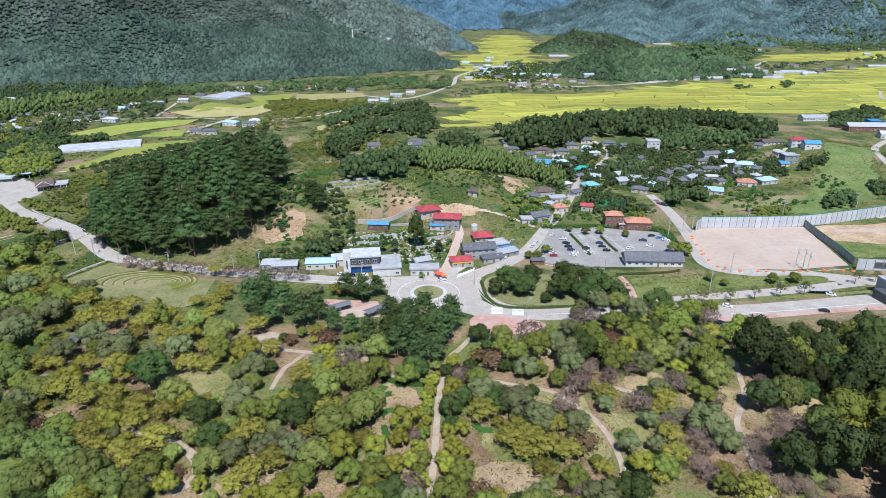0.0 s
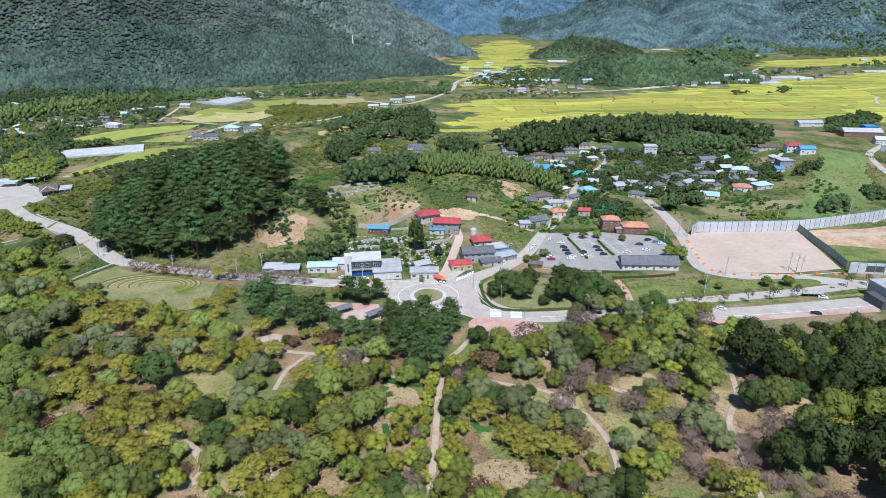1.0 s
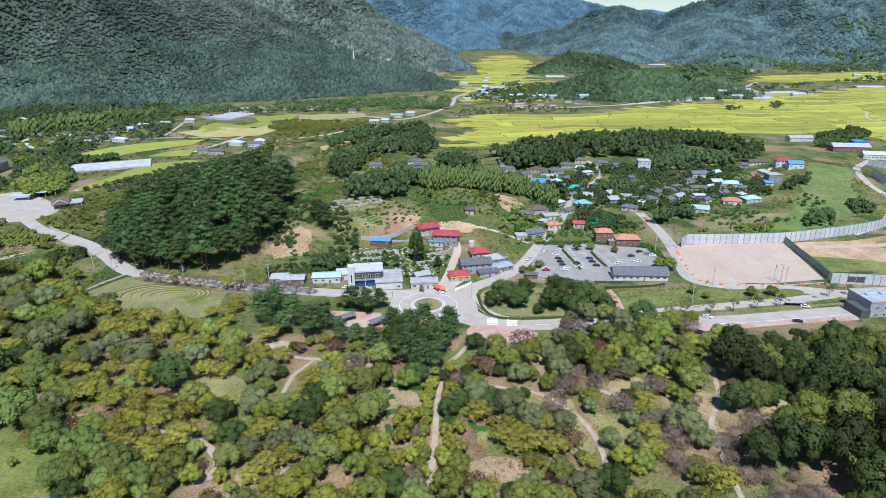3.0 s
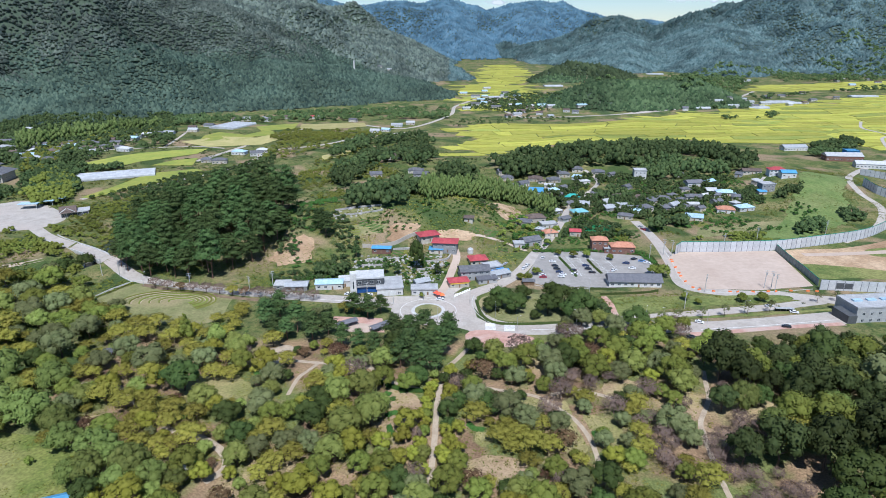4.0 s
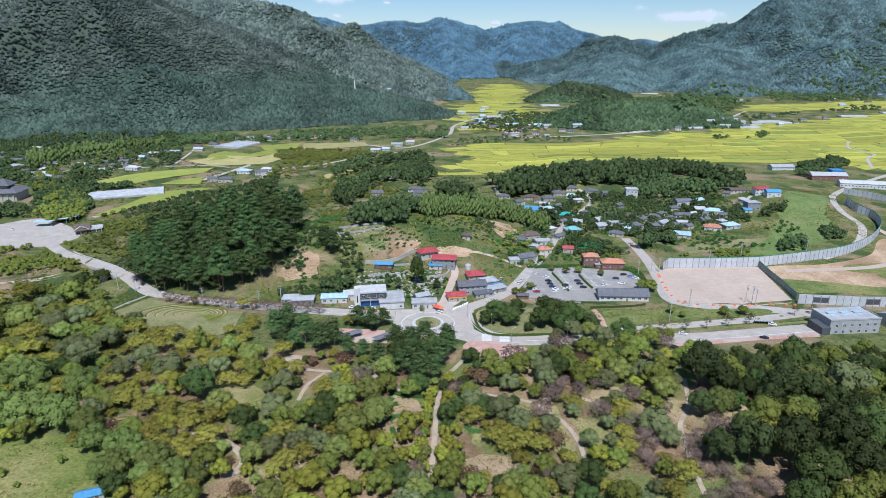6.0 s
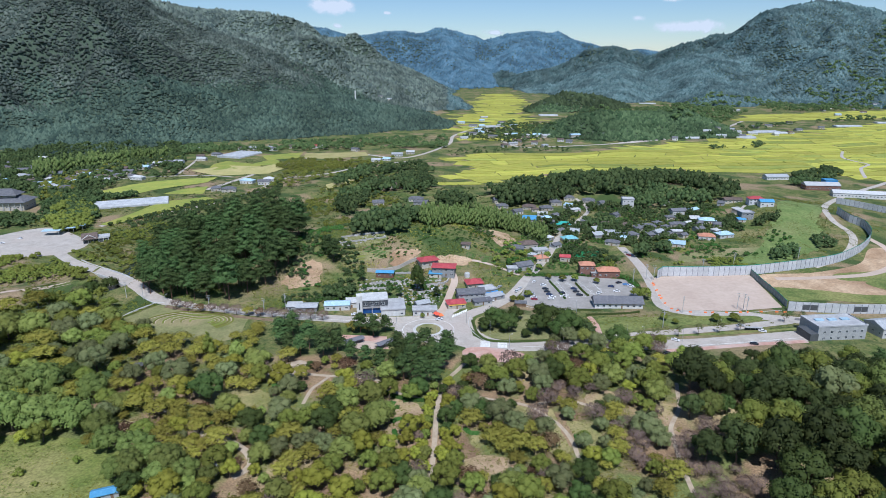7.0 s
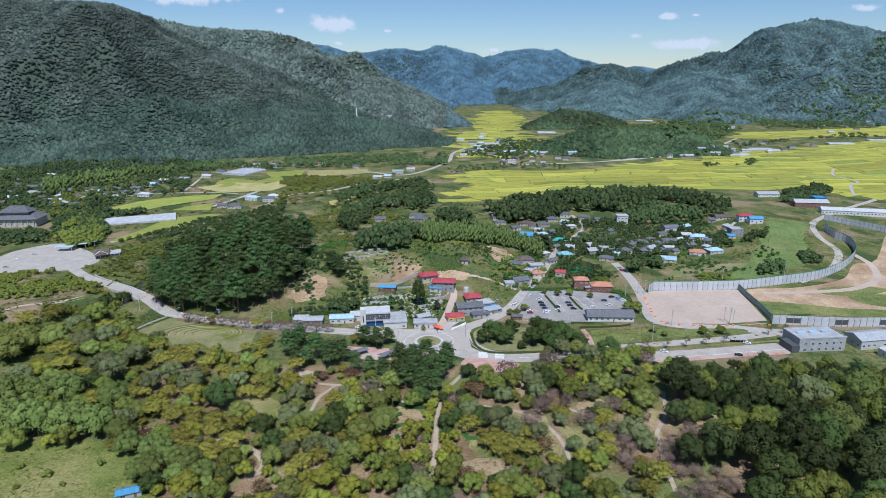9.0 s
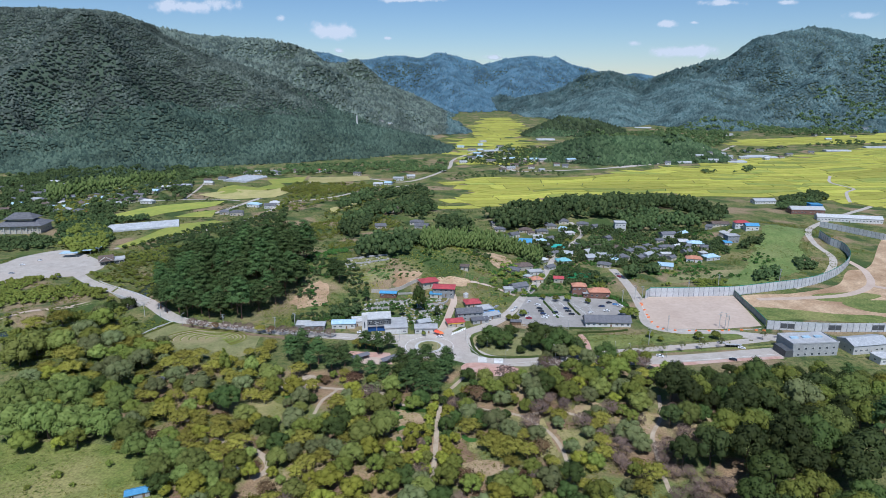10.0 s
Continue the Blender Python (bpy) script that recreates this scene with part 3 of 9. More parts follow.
paving("grass_patch", drape(rounded([(229.8, 346.2), (257.8, 343), (286, 334.1), (316, 329.6), (307.3, 317), (254.8, 322.6), (230.7, 322.8)]), 0.14), M_GRASS, "strip of weeds on the building site", "grass")
paving("grass_patch", drape(rounded([(293.4, 375.5), (328.3, 380.9), (345.7, 373.1), (319.7, 360.5), (290.2, 362.4)]), 0.14), M_GRASS, "weeds between the site tracks", "grass")
paving("grass_patch", drape(rounded([(304.9, 357.9), (338.7, 362.9), (357.6, 352.9), (344, 334.4), (313.9, 338.8)]), 0.15), M_GRASS, "patch of weeds on the building site", "grass")
paving("site_track", ribbon([(243.2, 364.9), (280, 367.6), (320.5, 375.7), (354, 399), (373, 435.4), (374.6, 462.1)], 6.0, 0.16, 4), M_DIRT, "pale dirt track across the building site", "track")
paving("site_track", ribbon([(351.6, 399), (366.1, 389.5), (390.6, 385.3)], 6.0, 0.16, 4), M_DIRT, "pale dirt track across the building site", "track")
paving("grass_patch", drape(rounded([(94.2, 288.8), (100.2, 294.4), (133.4, 295.5), (181.7, 296.9), (197.4, 295.5), (195.6, 289.7), (175.8, 285.5), (130.5, 280.4), (93, 269.3)]), 0.09), M_GRASS, "long bright green verge between two roads", "grass")
paving("yard", drape([(-43.6, 293.5), (-10.7, 296.2), (-7.8, 303.4), (4.6, 315.3), (10.8, 309.6), (-1.6, 291.5), (-27.9, 284.5)], 0.08), M_CONCRETE, "pale concrete forecourt before the shops", "yard")
paving("lane", ribbon(LANE, 5.0, 0.10, 3), M_DIRT, "pale lane climbing between the houses", "lane")
paving("lane", ribbon([(3.4, 371.2), (20.2, 380.3), (38.6, 377.9), (54.2, 368)], 3.0, 0.12, 3), M_DIRT, "narrow pale track over the grassy slope", "lane")
VILLAGE_LANE = [(101.6, 473.2), (113.5, 498.3), (133.9, 536.5), (149.4, 569.3), (152.1, 597.4), (146.7, 619.5)]
paving("lane", ribbon(VILLAGE_LANE, 4.0, 0.10, 4), M_CONCRETE, "winding concrete lane in the village", "lane")
paving("lane", ribbon([(257, 508.8), (284.6, 528.2), (304.1, 548.9)], 3.5, 0.12, 4), M_CONCRETE, "concrete lane between village houses", "lane")
paving("road", ribbon([(286.6, 391.9), (320.6, 414.3), (343.8, 437), (364.8, 470.7), (367, 505.3), (388.1, 551.9), (442.5, 622.3), (602.9, 749.4)], 6.5, 0.12, 4), M_CONCRETE, "pale concrete road curving round the grassy hill", "road")
paving("road", ribbon([(-297.6, 678.7), (-261.6, 810.5), (-218.6, 929.6), (-147.7, 966.9), (-66.8, 930.1), (-0.5, 1077), (11.3, 1203), (30.6, 1270)], 7.0, 0.15, 8), M_CONCRETE, "pale road along the far fields", "road")
paving("road", ribbon([(30.6, 1270), (79, 1358), (118.2, 1078), (179.5, 1055), (269, 1078), (375.5, 1111), (470.3, 1162), (541.1, 1227), (744.9, 1511)], 8.0, 0.15, 8), M_ASPHALT, "raised road across the rice fields", "road")
paving("lane", ribbon([(678.2, 992.4), (640, 931), (634.1, 897.3), (635.8, 860.7), (602.8, 826.5), (561.5, 752.6)], 4.5, 0.75, 6), M_CONCRETE, "pale farm lane winding through the rice fields", "lane")
STREAM_ROAD = [(-337.1, 509.3), (-310.9, 549.1), (-275, 587.7), (-234.4, 668.9), (-224.8, 746.5), (-170.7, 786.4), (-121.5, 852.5), (-61.6, 892)]
paving("road", ribbon(STREAM_ROAD, 6.5, 0.15, 6), M_CONCRETE, "pale road along the stream", "road")
paving("road", ribbon([(-440.9, 688.8), (-441.5, 748.9), (-387.3, 767.3), (-333.5, 775.1), (-293, 762.4)], 4.0, 0.12, 6), M_CONCRETE, "narrow farm road", "road")
paving("road", ribbon([(-376.6, 775), (-389.1, 854.8), (-405.9, 934.2)], 4.0, 0.12, 6), M_CONCRETE, "narrow farm road up to the forest", "road")
paving("road", ribbon([(-320, 319.9), (-315.3, 330.9), (-307.3, 337.8), (-289.8, 343.7), (-275, 355.5)], 3.5, 0.12, 4), M_DIRT, "pale track on the river bank", "track")
LAWN = [(-204.1, 293.2), (-190.6, 312.2), (-160.2, 304.7), (-128.4, 296.3), (-124.1, 284.4), (-124.8, 262.3), (-148.2, 259.3), (-174.8, 268.1)]
paving("lawn", drape(rounded(LAWN), 0.07), M_LAWN, "mown yellowish lawn below the road", "lawn")
paving("meadow", drape(rounded([(-222, 166), (-199, 164), (-188, 168), (-164, 166), (-140, 160), (-126, 146), (-117, 130), (-96, 103), (-180, 100), (-222, 130)]), 0.08), M_ROUGH, "open green meadow at the park's edge", "grass")
paving("graves", drape(rounded([(-84.1, 396.3), (-68.3, 405.6), (-48.6, 410.4), (-49, 398.6), (-73.4, 387.8)]), 0.15), M_LAWN, "terraced grass of a small graveyard", "grass")
for name, (w, line) in (("walk", (2.3, [(-6.3, 135.5), (-5, 159.2), (-4.6, 176.7), (-4.1, 190.1), (-1.2, 213.1), (4, 222.6), (8.5, 230.8), (12.5, 238.2)])),
                        ("loop", (1.9, [(62.4, 138.8), (56.1, 140.6), (53.7, 145.8), (54.5, 154.8), (53.8, 166), (50.8, 176.2), (46.5, 182.8), (41, 190), (35.2, 193.9), (22.7, 197.4), (9.9, 201.9)])),
                        ("east", (2.0, [(93.4, 132), (94, 139.1), (95, 148.6), (96.6, 159.2), (98.2, 167.8), (99.7, 174.6), (106.4, 185.6), (109.9, 192.1), (112.9, 203.2), (115.6, 212.9)])),
                        ("garden", (3.2, [(-83.6, 140.1), (-78.8, 147.3), (-82.5, 155.6), (-91.9, 163.1), (-103.7, 168), (-111.5, 170.9)])),
                        ("cross", (2.2, [(-5.4, 193.7), (-16.5, 200.3), (-30.5, 206.8), (-36.3, 216.3), (-55.6, 219.1), (-70.4, 221.4), (-78.2, 223.6), (-87.4, 222.2)])),
                        ("lane", (2.0, [(-127.4, 184.2), (-135.4, 191.1), (-142, 198.3), (-149.7, 200.9), (-163.7, 202), (-176.4, 200.8)])),
                        ("west", (1.8, [(-60.3, 219.1), (-63.6, 212.6), (-66.6, 206.4), (-67.9, 193)])),
                        ("north", (2.2, [(70.5, 190.4), (65.1, 194), (55.2, 197.6), (43.8, 193.9)]))):
    paving("park_path", ribbon(line, w, 0.10, 2), M_PATH, "pale sandy footpath winding through the park", "path")

# Roundabout: planted island, pale apron, kerbs and markings.
def ring(cx, cy, rx, ry, n=40):
    return [(cx + rx * math.cos(i / n * math.tau), cy + ry * math.sin(i / n * math.tau)) for i in range(n)]


def disc(cx, cy, r, z0, z1, n=40):
    return Shape().prism(ring(cx, cy, r, r, n), z0, z1)


rb_z = gz(*RB)
rb = thing("roundabout_island", pose(0, 0, 0), "round grass island of the roundabout with a white stone apron", "traffic island", kind="structure")
part("apron", disc(RB[0], RB[1], 9.3, rb_z - 0.3, rb_z + 0.16), M_KERB, rb)
part("grass", disc(RB[0], RB[1], 7.4, rb_z - 0.3, rb_z + 0.34), M_LAWN, rb)
part("lane_line", ribbon(ring(RB[0], RB[1], 15.5, 14.6, 30), 0.25, 0.09, 2, closed=True), M_PAINT, rb)


def marking(line, w, label="white painted road marking", lift=0.13):
    return tagged(part("road_marking", ribbon(line, w, lift, 3, least=0.0), M_PAINT), label, "road marking", kind="structure")


marking([(-170.6, 310.4), (-140.7, 302.7), (-107.7, 296.2), (-76.1, 290.5), (-45.7, 286.6)], 0.25)
marking([(43.6, 253.4), (70.5, 255.8), (89.8, 258.1)], 0.3)
marking([(130.5, 253.5), (166.3, 256.9), (210.5, 264.6)], 0.3)
for k in range(7):
    a = Vector((3.8, 293.7)).lerp(Vector((13.7, 303.8)), k / 7)
    marking([(a.x, a.y), (a.x + 0.8, a.y + 4.0)], 0.9, "white bar of a zebra crossing")
for k in range(6):
    a = Vector((19.3, 253.7)).lerp(Vector((19.8, 261.7)), k / 6)
    marking([(a.x, a.y), (a.x + 5.5, a.y)], 0.9, "white bar of a zebra crossing")
for k in range(6):
    a = Vector((29, 252.7)).lerp(Vector((29.7, 260.1)), k / 6)
    marking([(a.x, a.y), (a.x + 5.5, a.y)], 0.9, "white bar of a zebra crossing")
MEDIAN = [(97.4, 265.7), (133.8, 267.7), (174, 271.3), (220.1, 279)]
paving("median", ribbon(MEDIAN, 2.6, 0.14, 3), M_GRASS, "narrow grass strip between the carriageways", "verge")
paving("road", ribbon([(92, 265.7), (135.8, 272.6), (178.6, 279.9), (198.6, 284.9), (212.3, 288.4)], 7.5, 0.09, 3), M_ASPHALT, "pale service road beside the verge", "road")
paving("bus_lane", ribbon([(123.1, 248.2), (158.6, 252.3), (206.6, 258.8)], 4.0, 0.10, 3), M_BRICKPAVE, "faded reddish lane along the broad road", "road")
for name, line in (("a", [(15.3, 296.7), (13.6, 285), (16.7, 270.8), (25.5, 258.3), (36, 256.1)]), ("b", [(-28.5, 292), (-16.6, 293.3), (-7, 292.1)]), ("c", [(47.7, 316.5), (59.2, 309), (91.2, 306.1)]),
                   ("d", [(151, 372.7), (148.6, 349.2), (144.4, 320.4), (151.5, 303.1), (184.1, 301.4), (217.1, 306.1)])):
    tagged(part("kerb", kerb(line), M_KERB), "row of pale stone kerb", "kerb", kind="structure")

paving("island_ground", drape(rounded([(17.9, 289.8), (25.6, 296.8), (49.9, 298.5), (79.2, 294.3), (82.2, 281.9), (75.7, 266.3), (55.9, 263.1), (28.7, 264.2), (20, 273.9)]), 0.09), M_LAWN, "dry grass under the trees of the traffic island", "grass")
# ---- rice fields ----
def rice(name, a, b):
    return surface(name, a, b, 0.05, 0.9, 0.3, 0.6, vary=0.16, space="world", stain=0.10, island=0.16)


M_RICE = rice("ripening_rice", (0.32, 0.33, 0.048), (0.42, 0.39, 0.07))
M_RICE_GREEN = rice("green_rice", (0.22, 0.27, 0.05), (0.32, 0.32, 0.065))
M_STUBBLE = rice("dry_field", (0.30, 0.28, 0.10), (0.40, 0.34, 0.15))


def inside(x, y, poly):
    hit = np.zeros(np.shape(x), bool)
    for (ax, ay), (bx, by) in zip(poly, poly[1:] + poly[:1]):
        cross = (ay > y) != (by > y)
        with np.errstate(divide="ignore", invalid="ignore"):
            hit ^= cross & (x < (bx - ax) * (y - ay) / (by - ay + 1e-12) + ax)
    return hit


ROAD_FAR = [(30.6, 1270), (79, 1358), (118.2, 1078), (179.5, 1055), (269, 1078), (375.5, 1111), (470.3, 1162), (541.1, 1227), (744.9, 1511)]
PADDIES = [
    [(-15.1, 628.2), (-18.8, 811.4), (9.3, 955.1), (109.9, 993), (207.8, 980.4), (377.1, 1079), (523.7, 1182), (1136, 1512), (1351, 1540), (602.8, 614.1), (546.6, 658.8), (495.9, 782.4), (260.7, 813), (85.1, 737.6)],
    [(-11, 1310), (14.8, 1630), (93.5, 2232), (151, 2722), (290.9, 2721), (304.3, 2232), (228.4, 1708), (253.9, 1455), (224.8, 1166), (97.8, 1093), (10.9, 1159)],
    [(197.5, 1457), (409.9, 1718), (413.3, 1686), (296.5, 1456), (258.2, 1357)],
    [(712.9, 1539), (812.9, 1697), (1361, 1840), (1621, 1878), (1424, 1631), (1176, 1570), (706.4, 1457)],
]


def warp(x, y):
    return (x + 55 * fbm(x, y, 170, 21, 2), y + 74 * fbm(x, y, 300, 22, 2) + 20 * fbm(x, y, 85, 23, 2))


def paddy_cells(poly, deep, wide, seed):
    """Outlines of paddies: wavering terraces cut across at odd places, with bunds left between them."""
    rng = random.Random(seed)
    x0, x1 = min(p[0] for p in poly) - 120, max(p[0] for p in poly) + 120
    y0, y1 = min(p[1] for p in poly) - 120, max(p[1] for p in poly) + 120
    cells, y = [], y0
    while y < y1:
        dy = deep * rng.uniform(0.75, 1.5)
        x = x0 + rng.uniform(0, wide)
        while x < x1:
            dx = wide * rng.uniform(0.45, 1.7)
            if x > y * 0.85 + 160:
                break
            n = max(3, int(dx / 5))
            gap, ridge = 0.3 + 0.0004 * y, 0.35 + 0.0010 * y
            us = np.linspace(x + gap, x + dx - gap, n)
            ring_x = np.concatenate([us, us[::-1]])
            ring_y = np.concatenate([np.full(n, y + ridge), np.full(n, y + dy - ridge)])
            wx, wy = warp(ring_x, ring_y)
            if inside(wx, wy, poly).mean() > 0.8:
                cells.append(list(zip(wx.tolist(), wy.tolist())))
            x += dx
        y += dy
    return cells


def paddy_shape(s, cell, high=0.55):
    n = len(cell) // 2
    k = len(s.v)
    zs = [gz(x, y) for x, y in cell]
    s.v += [(x, y, z - 0.2) for (x, y), z in zip(cell, zs)] + [(x, y, z + high) for (x, y), z in zip(cell, zs)]
    m = 2 * n
    for i in range(n - 1):
        s.f.append((k + m + i, k + m + i + 1, k + m + m - 2 - i, k + m + m - 1 - i))
        s.m.append(0)
    for i in range(m):
        j = (i + 1) % m
        s.f.append((k + i, k + j, k + m + j, k + m + i))
        s.m.append(0)
    return s


cells = []
for i, poly in enumerate(PADDIES):
    cells += [(c, i) for c in paddy_cells(poly, (19, 24, 24, 24)[i], (74, 70, 70, 80)[i], i + 3)]
cells = [(c, i) for c, i in cells if near_line(np.array(c[0][0]), np.array(c[0][1]), ROAD_FAR) > 12]
cells.sort(key=lambda e: e[0][0][1])
pick = random.Random(9)
rest = Shape()
for k, (c, i) in enumerate(cells):
    if k < 290:
        s = paddy_shape(Shape(), c)
        tagged(part("rice_paddy", s, pick.choices([M_RICE, M_RICE_GREEN], [5, 1.4])[0]), "paddy of ripening yellow rice between green bunds", "rice paddy", "rice paddies of the valley")
    else:
        paddy_shape(rest, c)
tagged(part("rice_paddies", rest, M_RICE), "far patchwork of ripening yellow rice paddies", "rice paddy", kind="stuff")

FIELDS = [
    (M_RICE_GREEN, [(-340.4, 515), (-332.1, 549.4), (-323.6, 613.3), (-282.9, 637.2), (-269.9, 631.6), (-300.7, 560.4), (-330.8, 511.3)]),
    (M_RICE_GREEN, [(-426.4, 664.3), (-406.8, 709.8), (-386.8, 729.9), (-345.1, 751.8), (-312.8, 758.9), (-313.7, 726), (-363.6, 676.4), (-379.1, 640.6), (-406.4, 640.8)]),
    (M_RICE_GREEN, [(-340.8, 655.3), (-326, 684.8), (-302.5, 698), (-292.2, 653.9)]),
    (M_STUBBLE, [(-369.7, 809.3), (-334, 855), (-275.7, 844.7), (-260.6, 873.7), (-239.4, 825.3), (-250.7, 786.7), (-317.4, 770.7)]),
    (M_RICE_GREEN, [(-357.5, 864.8), (-346.7, 894.2), (-299.2, 869.1), (-276.6, 916.1), (-252.5, 873.7), (-302.3, 831.3), (-347.2, 809.2)]),
    (M_RICE_GREEN, [(-307.7, 949), (-247, 985.6), (-241.4, 926.2), (-285.8, 904.8)]),
    (M_STUBBLE, [(-239.6, 973.2), (-140.1, 991.2), (-130, 948.3), (-196.8, 915), (-232.8, 925.7)]),
    (M_STUBBLE, [(-155.3, 710.5), (-122.8, 757.6), (-124.2, 722.2), (-148.1, 675.4)]),
]
for mt, poly in FIELDS:
    tagged(part("crop_field", drape(poly, 0.45, 20.0), mt), "flat crop field turning yellow-green", "field", "fields by the stream")
# ---- buildings ----
def roofing(name, a, b, rough=0.6, scale=0.6):
    return surface(name, a, b, scale, rough, stain=0.12, vary=0.12)


R_GREY = roofing("grey_tiles", (0.10, 0.10, 0.11), (0.17, 0.17, 0.18), 0.8)
R_BROWN = roofing("brown_tiles", (0.10, 0.075, 0.065), (0.16, 0.12, 0.10), 0.8)
R_RED = roofing("red_roof", (0.34, 0.055, 0.065), (0.44, 0.085, 0.09))
R_ORANGE = roofing("orange_tiles", (0.40, 0.175, 0.105), (0.50, 0.245, 0.16))
R_BLUE = roofing("blue_roof", (0.07, 0.24, 0.43), (0.12, 0.32, 0.51))
R_PALEBLUE = roofing("pale_blue_roof", (0.31, 0.45, 0.56), (0.44, 0.57, 0.65))
R_TEAL = roofing("teal_roof", (0.04, 0.30, 0.25), (0.08, 0.38, 0.32))
R_CYAN = roofing("cyan_roof", (0.18, 0.44, 0.47), (0.28, 0.53, 0.56))
R_WHITE = roofing("white_roof", (0.40, 0.40, 0.395), (0.54, 0.54, 0.53), 0.7)
R_SLAB = roofing("roof_slab", (0.34, 0.34, 0.345), (0.47, 0.47, 0.47), 0.85, 0.25)
R_SHEET = roofing("grey_sheet", (0.30, 0.31, 0.32), (0.42, 0.43, 0.44), 0.5)
R_DARKSHEET = roofing("dark_sheet", (0.12, 0.12, 0.135), (0.17, 0.17, 0.185), 0.6)
M_SOLAR = surface("solar_cells", (0.015, 0.02, 0.05), (0.03, 0.035, 0.08), 1.0, 0.2, spec=0.6)
M_YELLOW = surface("yellow_board", (0.70, 0.46, 0.06), (0.78, 0.54, 0.10), 1.0, 0.7)
M_REDCLOTH = surface("red_cloth", (0.68, 0.08, 0.05), (0.78, 0.15, 0.08), 1.0, 0.8)
M_ORANGE = surface("orange_plastic", (0.70, 0.16, 0.05), (0.80, 0.24, 0.08), 1.0, 0.7)
M_TARP = surface("blue_tarpaulin", (0.05, 0.22, 0.55), (0.10, 0.32, 0.66), 1.0, 0.7)
M_GREENNET = surface("green_netting", (0.02, 0.20, 0.13), (0.04, 0.27, 0.18), 0.6, 0.9)
M_PANEL = surface("pale_panel", (0.47, 0.47, 0.475), (0.58, 0.58, 0.585), 0.4, 0.55, vary=0.09, stain=0.1)
M_PANELRIB = surface("panel_post", (0.16, 0.17, 0.19), (0.22, 0.23, 0.25), 0.5, 0.6)
M_SIDEPANEL = surface("green_grey_panel", (0.20, 0.24, 0.22), (0.28, 0.32, 0.30), 0.5, 0.7, vary=0.08)
M_FILM = surface("greenhouse_film", (0.36, 0.37, 0.38), (0.50, 0.51, 0.52), 0.2, 0.4, vary=0.05)
M_STONE = surface("field_stone", (0.30, 0.28, 0.26), (0.46, 0.44, 0.41), 0.9, 0.95, 0.08, 1.2)

WINDOWS = {}


def window(parent, w, h, x, y, z, turn=0.0, glass=None):
    """A window proud of the wall: frame, and a pane under it."""
    key = (round(w, 1), round(h, 1), glass.name if glass else "")
    if key not in WINDOWS:
        f = Shape()
        t = 0.09
        f.box(-w / 2, -0.06, 0, w / 2, 0.02, t).box(-w / 2, -0.06, h - t, w / 2, 0.02, h)
        f.box(-w / 2, -0.06, t, -w / 2 + t, 0.02, h - t).box(w / 2 - t, -0.06, t, w / 2, 0.02, h - t)
        if w > 1.3:
            f.box(-t / 2, -0.05, t, t / 2, 0.02, h - t)
        p = Shape().box(-w / 2 + t, -0.02, t, w / 2 - t, 0.015, h - t)
        WINDOWS[key] = f.mesh("window", M_FRAME), p.mesh("pane", glass or M_GLASS)
    fm, pm = WINDOWS[key]
    ob = part("window", fm, None, parent, at=pose(x, y, z, 0, 0, turn))
    part("pane", pm, None, ob)
    return ob


def roof_shape(kind, w, d, h, rise, over):
    s = Shape()
    a, b = w / 2 + over, d / 2 + over
    if kind == "flat":
        s.box(-a, -b, h, a, b, h + 0.25)
        for x0, y0, x1, y1 in ((-a, -b, a, -b + 0.22), (-a, b - 0.22, a, b), (-a, -b + 0.22, -a + 0.22, b - 0.22), (a - 0.22, -b + 0.22, a, b - 0.22)):
            s.box(x0, y0, h + 0.25, x1, y1, h + 0.25 + rise)
        return s
    if kind == "shed":
        k = len(s.v)
        s.v += [(-a, -b, h), (a, -b, h), (a, b, h + rise), (-a, b, h + rise), (-a, -b, h + 0.15), (a, -b, h + 0.15), (a, b, h + rise + 0.15), (-a, b, h + rise + 0.15)]
        for f in ((0, 3, 2, 1), (4, 5, 6, 7), (0, 1, 5, 4), (1, 2, 6, 5), (2, 3, 7, 6), (3, 0, 4, 7)):
            s.f.append(f)
            s.m.append(0)
        return s
    r = a if kind == "gable" else max(0.4, a - b * 0.92)
    t = 0.16
    s.v += [(-a, -b, h), (a, -b, h), (a, b, h), (-a, b, h), (-a, -b, h + t), (a, -b, h + t), (a, b, h + t), (-a, b, h + t),
            (-r, 0, h + t + rise), (r, 0, h + t + rise)]
    for f in ((0, 3, 2, 1), (0, 1, 5, 4), (1, 2, 6, 5), (2, 3, 7, 6), (3, 0, 4, 7), (4, 5, 9, 8), (6, 7, 8, 9), (5, 6, 9), (7, 4, 8)):
        s.f.append(f)
        s.m.append(0)
    return s


def ridge_cap(kind, w, d, h, rise, over):
    a, b = w / 2 + over, d / 2 + over
    r = a if kind == "gable" else max(0.4, a - b * 0.92)
    return Shape().tube((-r, 0, h + 0.16 + rise), (r, 0, h + 0.16 + rise), 0.18, 0.18, 6)


H_RNG = random.Random(77)


HOUSES_AT = []


